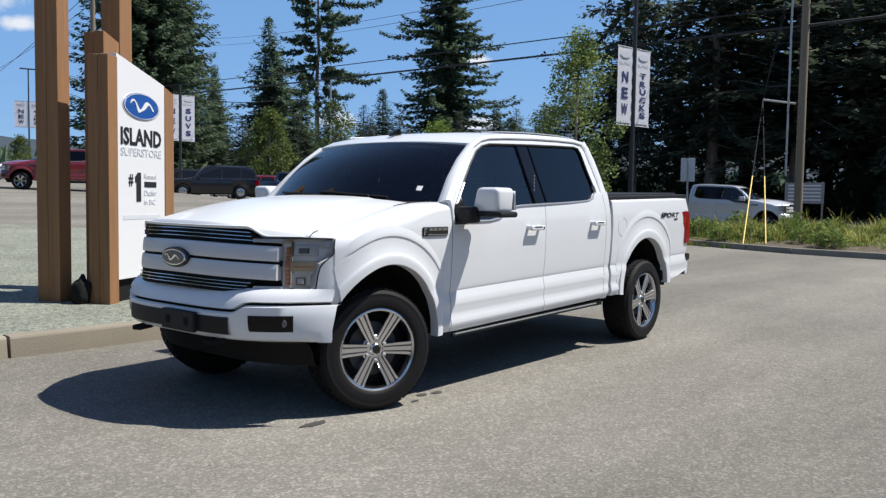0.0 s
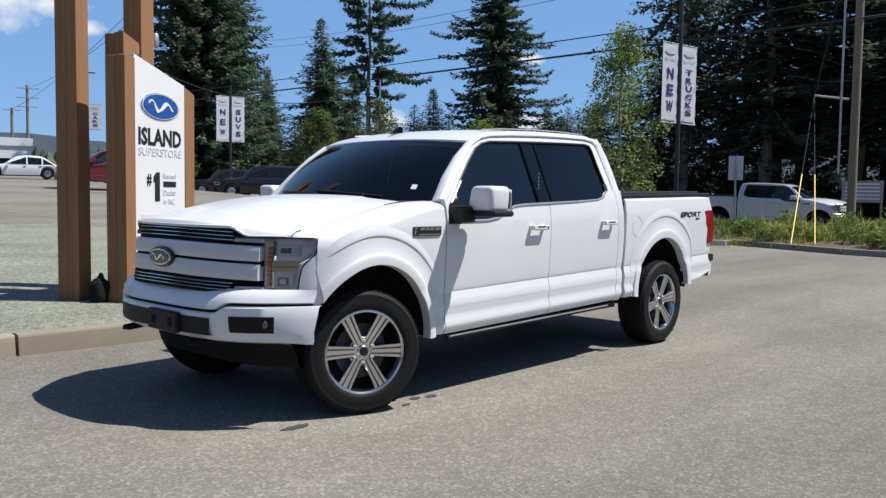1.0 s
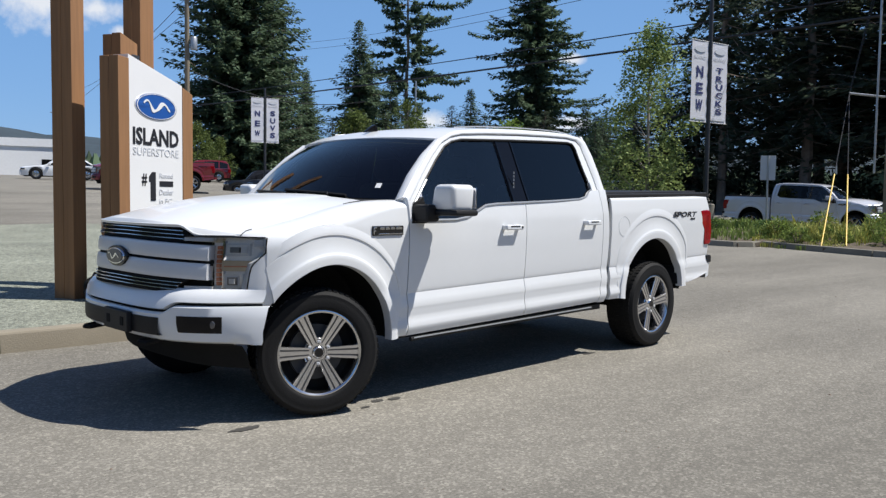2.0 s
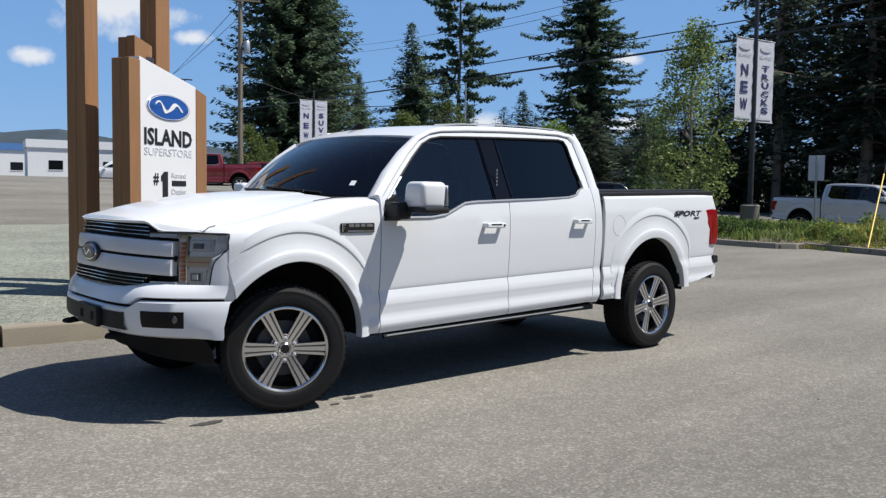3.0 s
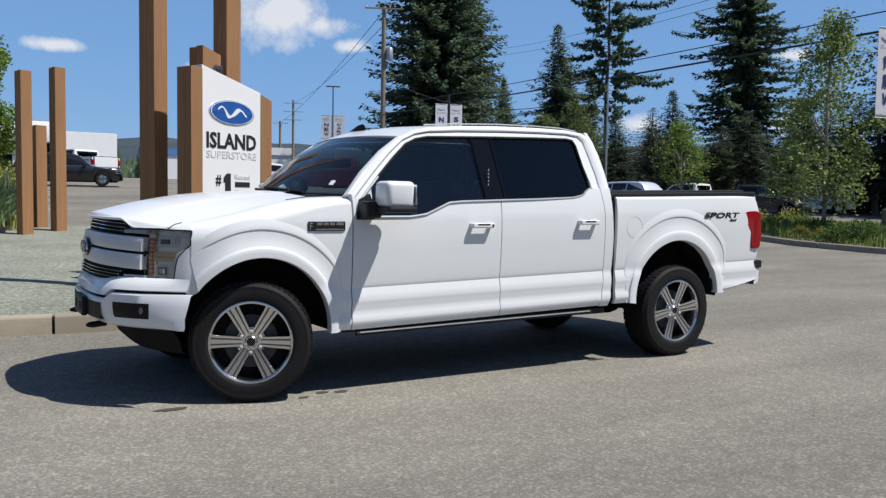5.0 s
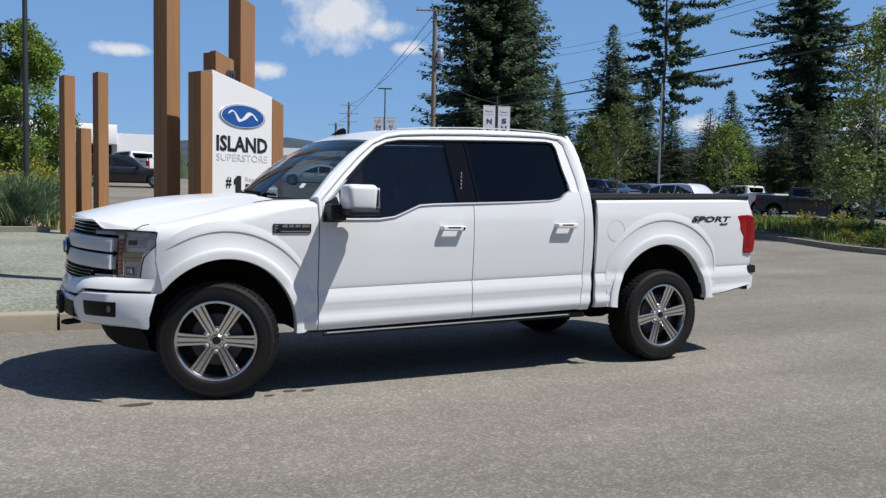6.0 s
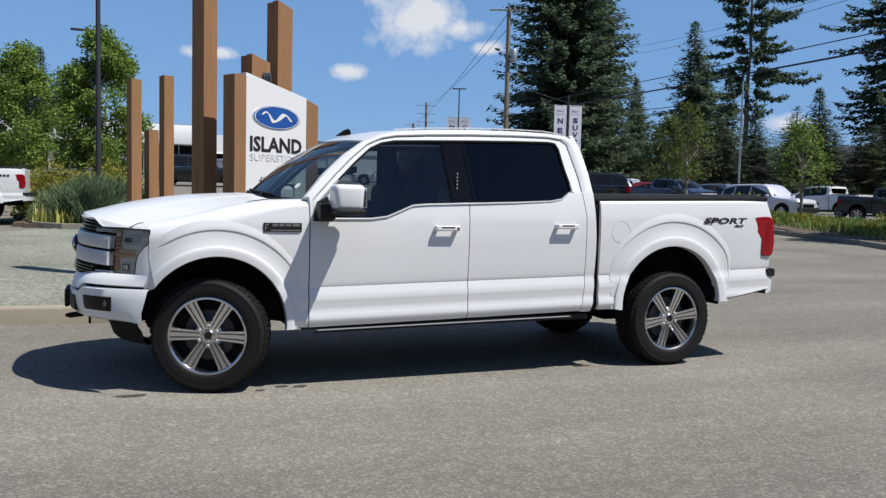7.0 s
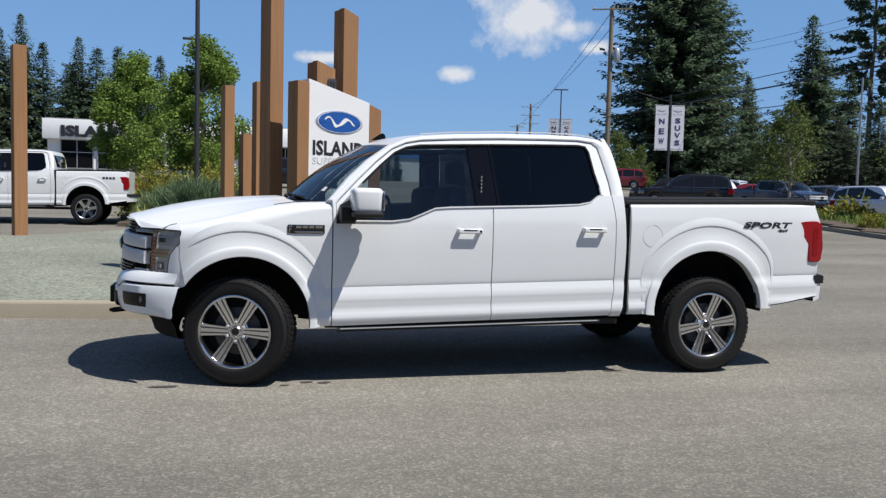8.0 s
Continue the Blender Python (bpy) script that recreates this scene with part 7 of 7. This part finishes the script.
# ---- buildings ----
def showroom():
    t = thing("showroom", Matrix.Translation((-14.7, 69.5, ground_z(0, 69.5))) @ Matrix.Rotation(radians(1.5), 4, "Z"), "white flat-roofed car showroom with dark glazed front", "building")
    L, H = 21.3, 4.45
    part("wall", boxed(0, L, 0.4, 14, 0, H - 1.4), SIDING, t)
    part("fascia", boxed(-0.3, L, -0.3, 14.2, H - 1.65, H, bevel=0.03), SIDING, t)
    part("wing", boxed(L + 0.004, L + 4.7, -0.1, 13.0, 0, 3.75, bevel=0.02), SIDING, t, "plain lower white wing")
    part("roof", boxed(-0.1, L - 0.1, -0.1, 14.0, H, H + 0.08), ROOF_GREY, t)
    for k in range(7):
        x0 = 1.0 + 2.9 * k
        w = part("window", boxed(x0, x0 + 2.6, 0.33, 0.41, 0.35, 3.0), GLOSS_BLACK, t)
        for zz in (0.35, 1.7, 2.73):
            part("frame", boxed(x0, x0 + 2.6, 0.27, 0.35, zz, zz + 0.07), GALV, w)
        for xx in (x0, x0 + 1.27, x0 + 2.53):
            part("frame", boxed(xx, xx + 0.07, 0.27, 0.35, 0.35, 3.0), GALV, w)
    lettering("ISLAND", 5.2, 0.95, 0.12, INK, t, pose(3.75, -0.3, H - 0.98), bold=0.05)
    return t


showroom()


def shed(name, x, y, turn, L, D, H, wall_m, roof_m, label, gable=0.0, door=True):
    t = thing(name, Matrix.Translation((x, y, ground_z(x, y))) @ Matrix.Rotation(turn, 4, "Z"), label, "building")
    part("wall", boxed(0, L, 0, D, -0.3, H), wall_m, t)
    if gable:
        bm = bmesh.new()
        prism(bm, [(-0.4, H), (L + 0.4, H), (L + 0.1, H + gable), (-0.1, H + gable)], -0.4, D + 0.4)
        part("roof", bm, roof_m, t)
    else:
        part("fascia", boxed(-0.2, L + 0.2, -0.2, D + 0.2, H, H + 1.1), roof_m, t)
    n = max(1, int(L / 5))
    for k in range(n):
        x0 = L * (k + 0.5) / n
        w = part("window", boxed(x0 - 0.9, x0 + 0.9, -0.04, 0.02, 1.0, 2.3), GLOSS_BLACK, t)
        part("frame", boxed(x0 - 0.95, x0 + 0.95, -0.07, -0.02, 0.94, 1.02), SIDING, w)
    return t


shed("shop", 27.0, 142.0, radians(-10), 20, 10, 4.2, SIDING, BLUE_ROOF, "distant low shop with a blue fascia")
shed("warehouse", 30.0, 118.0, radians(-12), 14, 8, 4.0, SIDING, SIDING, "distant plain white warehouse")
shed("house", 91.5, 66.8, radians(-55), 6.5, 6, 1.7, SOIL, ROOF_GREY, "brown bungalow with a low grey roof under trees", 1.3)
for k, (x, y, hh) in enumerate(((20.0, 100.0, 4.6), (21.3, 100.6, 5.0), (18.8, 99.4, 3.9))):
    put_tree(FIR_E, x, y, hh / 17.6, k * 2.0, "columnar dark green conifer beside the lot", 0.95)


# ---- parked vehicles ----
def repaint(t, m, label):
    """Give a copied vehicle another body colour."""
    for o in t.children_recursive:
        if o.type == "MESH" and o.material_slots and o.material_slots[0].material == PAINT:
            o.material_slots[0].link = "OBJECT"
            o.material_slots[0].material = m
    t["label"] = label
    return t


def park(x, y, heading, m=None, label="", scale=1.0):
    """A copy of the pickup; (x, y) is its middle, heading the way that its nose points, in degrees from +x."""
    a = radians(heading - 180)
    cx, cy = x - 1.85 * scale * math.cos(a), y - 1.85 * scale * math.sin(a)
    c = copy_thing(pickup, Matrix.Translation((cx, cy, ground_z(x, y))) @ Matrix.Rotation(a, 4, "Z") @ Matrix.Scale(scale, 4))
    c["group"] = "parked vehicles"
    return repaint(c, m, label) if m else c


w2 = park(-5.30, 16.95, 180)
w2["label"] = "white pickup truck parked beyond the gravel"
for o in list(w2.children_recursive):
    if o.name.startswith("lettering"):
        bpy.data.objects.remove(o)
for xx in (4.02, 4.10, 4.18, 4.26):
    part("decal_bar", boxed(xx, xx + 0.055, -0.965, -0.955, 1.15, 1.20), INK, w2)
park(15.3, 32.9, 153, PAINT_RED, "red pickup truck parked across the lot")
park(5.4, 49.0, 118, None, "")["label"] = "white pickup truck parked by the showroom"


def car(kind_, L, W, H, m, label, x, y, heading):
    """A parked car or van: lofted body, glass house, wheels, lamps and bumpers."""
    t = thing("parked_car", Matrix.Translation((x, y, ground_z(x, y))) @ Matrix.Rotation(radians(heading - 180), 4, "Z"), label, "car", "parked vehicles")
    hw = W / 2
    belt = H * 0.60
    if kind_ == "suv":
        hood = [(-0.5, 0.46), (-0.47, 0.56), (-0.28, 0.60), (-0.20, 0.63)]
        cab = [(-0.22, belt / H), (-0.06, 0.98), (0.05, 1.0), (0.36, 0.985), (0.44, 0.94), (0.49, belt / H)]
        tail = [(0.49, 0.62), (0.5, 0.45)]
    elif kind_ == "sedan":
        hood = [(-0.5, 0.42), (-0.48, 0.52), (-0.30, 0.58), (-0.22, 0.61)]
        cab = [(-0.22, belt / H), (-0.03, 0.97), (0.08, 1.0), (0.20, 0.98), (0.40, belt / H + 0.02)]
        tail = [(0.40, 0.62), (0.48, 0.61), (0.5, 0.46)]
    else:
        hood = [(-0.5, 0.42), (-0.48, 0.52), (-0.40, 0.56), (-0.36, 0.60)]
        cab = [(-0.37, belt / H), (-0.22, 0.97), (-0.10, 1.0), (0.46, 0.99), (0.485, 0.93), (0.495, belt / H)]
        tail = [(0.495, 0.62), (0.5, 0.42)]
    top = [(a * L, z * H) for a, z in hood] + [(a * L, z * H) for a, z in tail]
    z0 = 0.16 * H
    wx = (-0.315 * L, 0.30 * L)
    wr = 0.335 if H < 1.6 else 0.37
    arch = wr + 0.055

    def plan(x_):
        """How full the body is across at x, rounded off towards the ends."""
        return 1 - 0.24 * (abs(x_) / (0.5 * L)) ** 6

    def sill(x_):
        for c in wx:
            if abs(x_ - c) < arch:
                return max(z0, wr + math.sqrt(arch * arch - (x_ - c) ** 2))
        return z0 + 0.10 * max(0, abs(x_) / (0.5 * L) - 0.8)

    # lower body: cross-sections with a full shoulder, tucked under at the sill
    xs_ = sorted({round(x_, 4) for x_ in spaced(-0.5 * L, 0.5 * L, 44) + [c + arch * math.cos(math.pi * k / 14) for c in wx for k in range(15)]})
    bm = bmesh.new()
    rows = []
    for x_ in xs_:
        p, lo, hi = plan(x_) * hw, sill(x_), curve(x_, top)
        half = [(p * 0.955, lo), (p * 0.985, lo + 0.30 * (hi - lo)), (p, lo + 0.55 * (hi - lo)), (p * 0.99, lo + 0.74 * (hi - lo)), (p * 0.965, lo + 0.90 * (hi - lo)), (p * 0.91, hi - 0.012), (p * 0.80, hi), (p * 0.40, hi + 0.022), (0, hi + 0.028)]
        rows.append([(x_, -y_, z_) for y_, z_ in half] + [(x_, y_, z_) for y_, z_ in reversed(half[:-1])])
    vs = sheet(bm, rows)
    bm.faces.new(vs[0][::-1])
    bm.faces.new(vs[-1])
    bmesh.ops.recalc_face_normals(bm, faces=bm.faces[:])
    part("body", bm, m, t, sharp=30)
    # roof and pillars, rounded across
    roof_ = [(a * L, z * H) for a, z in cab]
    bm = bmesh.new()
    rows = []
    for x_ in sorted({round(x_, 4) for x_ in spaced(roof_[0][0], roof_[-1][0], 26)}):
        zt = max(belt + 0.01, curve(x_, roof_))
        side_ = lambda z_: hw * 0.95 - (z_ - belt) * 0.34
        half = [(side_(belt - 0.05), belt - 0.05), (side_(belt + 0.5 * (zt - belt)), belt + 0.5 * (zt - belt)), (side_(zt - 0.05) if zt > belt + 0.1 else side_(belt), zt - 0.05 if zt > belt + 0.1 else belt), (side_(zt) - 0.05, zt - 0.012), (side_(zt) * 0.6, zt + 0.012), (0, zt + 0.02)]
        rows.append([(x_, -y_, z_) for y_, z_ in half] + [(x_, y_, z_) for y_, z_ in reversed(half[:-1])])
    vs = sheet(bm, rows)
    bmesh.ops.recalc_face_normals(bm, faces=bm.faces[:])
    part("cabin", bm, m, t)
    for s in (-1, 1):
        if kind_ == "suv":
            part("roof_rail", tubed([(a * L, s * (hw * 0.95 - (H - belt) * 0.34 - 0.07), z * H + 0.045) for a, z in ((-0.04, 0.965), (0.06, 0.995), (0.34, 0.98), (0.40, 0.95))], 0.016, 6), BLACK_PLASTIC, t)
        part("window_line", tubed([(cab[0][0] * L + 0.2, s * (hw * 0.95 + 0.006), belt + 0.02), (cab[-1][0] * L - 0.12, s * (hw * 0.95 + 0.006), belt + 0.02)], 0.009, 5), CHROME, t)
        for c in wx:
            part("arch_liner", tubed([(c + arch * math.cos(math.pi * k / 12), s * (hw * 0.95), wr + arch * math.sin(math.pi * k / 12)) for k in range(13)], 0.022, 5), BLACK_PLASTIC, t)
    cx0, cx1 = cab[0][0] * L, cab[-1][0] * L
    roof = [(a * L, z * H) for a, z in cab]
    for s in (-1, 1):
        xs_ = [cx0 + 0.22, cx0 + (cx1 - cx0) * 0.45, cx0 + (cx1 - cx0) * 0.74, cx1 - 0.14]
        for a, b in zip(xs_, xs_[1:]):
            a, b = a + 0.04, b - 0.04
            ta, tb = curve(a, roof) - 0.10, curve(b, roof) - 0.10
            if max(ta, tb) < belt + 0.1:
                continue
            pts = [(a, belt + 0.03), (b, belt + 0.03), (b, max(belt + 0.06, tb)), (a, max(belt + 0.06, ta))]
            bm = bmesh.new()
            f = bm.faces.new([bm.verts.new((x_, s * (hw * 0.95 - (z_ - belt) * 0.34 + 0.006), z_)) for x_, z_ in pts])
            r = bmesh.ops.extrude_face_region(bm, geom=[f])
            for v in [g for g in r["geom"] if isinstance(g, bmesh.types.BMVert)]:
                v.co.y -= s * 0.02
            part("window", bm, GLOSS_BLACK, t)
    for (xa, za), (xb, zb), nm in ((roof[0], roof[1], "windscreen"), (roof[-1], roof[-2], "rear_screen")):
        bm = bmesh.new()
        q = []
        for f in (0.14, 0.88):
            x_, z_ = xa + (xb - xa) * f, za + (zb - za) * f
            w_ = hw * 0.95 - (z_ - belt) * 0.34 - 0.10
            q.append([(x_ + (-0.012 if nm == "windscreen" else 0.012), -w_, z_ + 0.012), (x_ + (-0.012 if nm == "windscreen" else 0.012), w_, z_ + 0.012)])
        sheet(bm, q)
        flange(bm, (0, 0, -0.02))
        part(nm, bm, GLOSS_BLACK, t)
    part("underbody", boxed(-0.46 * L, 0.46 * L, -hw * 0.72, hw * 0.72, z0 * 0.8, belt * 0.8), DARK, t)
    for nm, s_ in (("front_bumper", -1), ("rear_bumper", 1)):
        part(nm, boxed(s_ * 0.5 * L - 0.05, s_ * 0.5 * L + 0.05, -hw * 0.86, hw * 0.86, z0 + 0.04, z0 + 0.30, bevel=0.03), m if kind_ == "sedan" else BLACK_PLASTIC, t)
    part("grille", boxed(-0.505 * L, -0.48 * L, -hw * 0.45, hw * 0.45, H * 0.33, H * 0.43, bevel=0.01), GLOSS_BLACK, t)
    for s in (-1, 1):
        part("headlamp", boxed(-0.498 * L, -0.44 * L, s * hw * 0.74 - 0.16, s * hw * 0.74 + 0.14, H * 0.40, H * 0.485, bevel=0.025), CHROME, t)
        part("tail_lamp", boxed(0.455 * L, 0.503 * L, s * hw * 0.82 - 0.10, s * hw * 0.82 + 0.08, H * 0.42, H * 0.58, bevel=0.02), RED_LENS, t)
        part("door_mirror", boxed(cx0 + 0.25, cx0 + 0.40, s * (hw + 0.10) - 0.10, s * (hw + 0.10) + 0.08, belt + 0.02, belt + 0.17, bevel=0.04), m, t)
        for sx in (cx0 + (cx1 - cx0) * 0.45, cx0 + (cx1 - cx0) * 0.74):
            part("door_handle", boxed(sx - 0.2, sx - 0.05, s * hw - 0.02, s * hw + 0.02, belt - 0.10, belt - 0.07, bevel=0.006), BLACK_PLASTIC, t)
        for c in wx:
            w = new("wheel")
            w.parent = t
            w.matrix_basis = Matrix.Translation((c, s * (hw - 0.11), wr)) @ Matrix.Rotation(0 if s < 0 else math.pi, 4, "Z")
            bm = bmesh.new()
            lathe(bm, [(wr * 0.62, -0.10), (wr * 0.92, -0.11), (wr, -0.08), (wr, 0.08), (wr * 0.92, 0.11), (wr * 0.62, 0.10)], 28)
            part("tyre", bm, RUBBER, w)
            bm = bmesh.new()
            lathe(bm, [(0.001, -0.05), (wr * 0.25, -0.055), (wr * 0.55, -0.03), (wr * 0.62, -0.10), (wr * 0.66, -0.10)], 28)
            for k in range(5):
                box(bm, 0.04, wr * 0.63, -0.095, -0.04, -0.035, 0.035, m=Matrix.Rotation(6.283 * k / 5, 4, "Y"))
            part("rim", bm, ALLOY, w)
    return t


car("suv", 4.9, 1.92, 1.78, PAINT_BLACK, "dark suv parked on the lot behind the sign", 24.3, 34.4, 144)
car("suv", 4.8, 1.90, 1.80, PAINT_SILVER, "silver suv parked behind the dark one", 29.0, 38.6, -105)
car("suv", 4.6, 1.88, 1.70, PAINT_RED, "red suv parked in a far row", 33.5, 42.5, 144)
car("sedan", 4.7, 1.85, 1.42, PAINT, "white saloon parked across the lot", 17.3, 49.4, 160)
car("suv", 4.7, 1.85, 1.52, PAINT_BLACK, "black hatchback parked by the showroom", 3.6, 37.7, -8)
car("suv", 5.0, 1.95, 1.80, PAINT_BLACK, "dark suv parked under the trees", 30.2, 47.1, 151)
car("suv", 4.8, 1.90, 1.80, PAINT_SILVER, "silver suv parked in a far row", 36.4, 50.4, 120)
car("sedan", 4.7, 1.85, 1.50, PAINT_BLUE, "blue saloon parked in a far row", 38.2, 45.4, 142)
park(29.6, 33.4, -78, PAINT_BLUE, "dark blue pickup truck parked across the lot")
car("suv", 4.9, 1.95, 1.78, PAINT_SILVER, "pale silver suv with its nose out of the row", 32.0, 28.6, -80)
car("suv", 5.0, 1.95, 1.80, PAINT_GREY, "grey suv parked in a far row", 36.2, 36.6, -80)
park(39.0, 31.6, 98, None)["label"] = "white pickup truck showing its tailgate in the row"
park(39.6, 27.2, -52, PAINT_BLACK, "black pickup truck parked at the end of the row")
car("van", 5.2, 2.0, 2.1, PAINT, "white van parked beyond the island", 52.0, 32.0, 130)
car("suv", 4.9, 1.92, 1.78, PAINT_RED, "red suv parked in the far lot", 33.0, 60.6, 150)
car("suv", 4.9, 1.92, 1.80, PAINT_BLACK, "black suv parked in a far row", 43.5, 48.0, 140)
park(29.1, 7.75, -84, PAINT_SILVER, "pale silver crew-cab pickup on the road beyond the verge", 1.03)
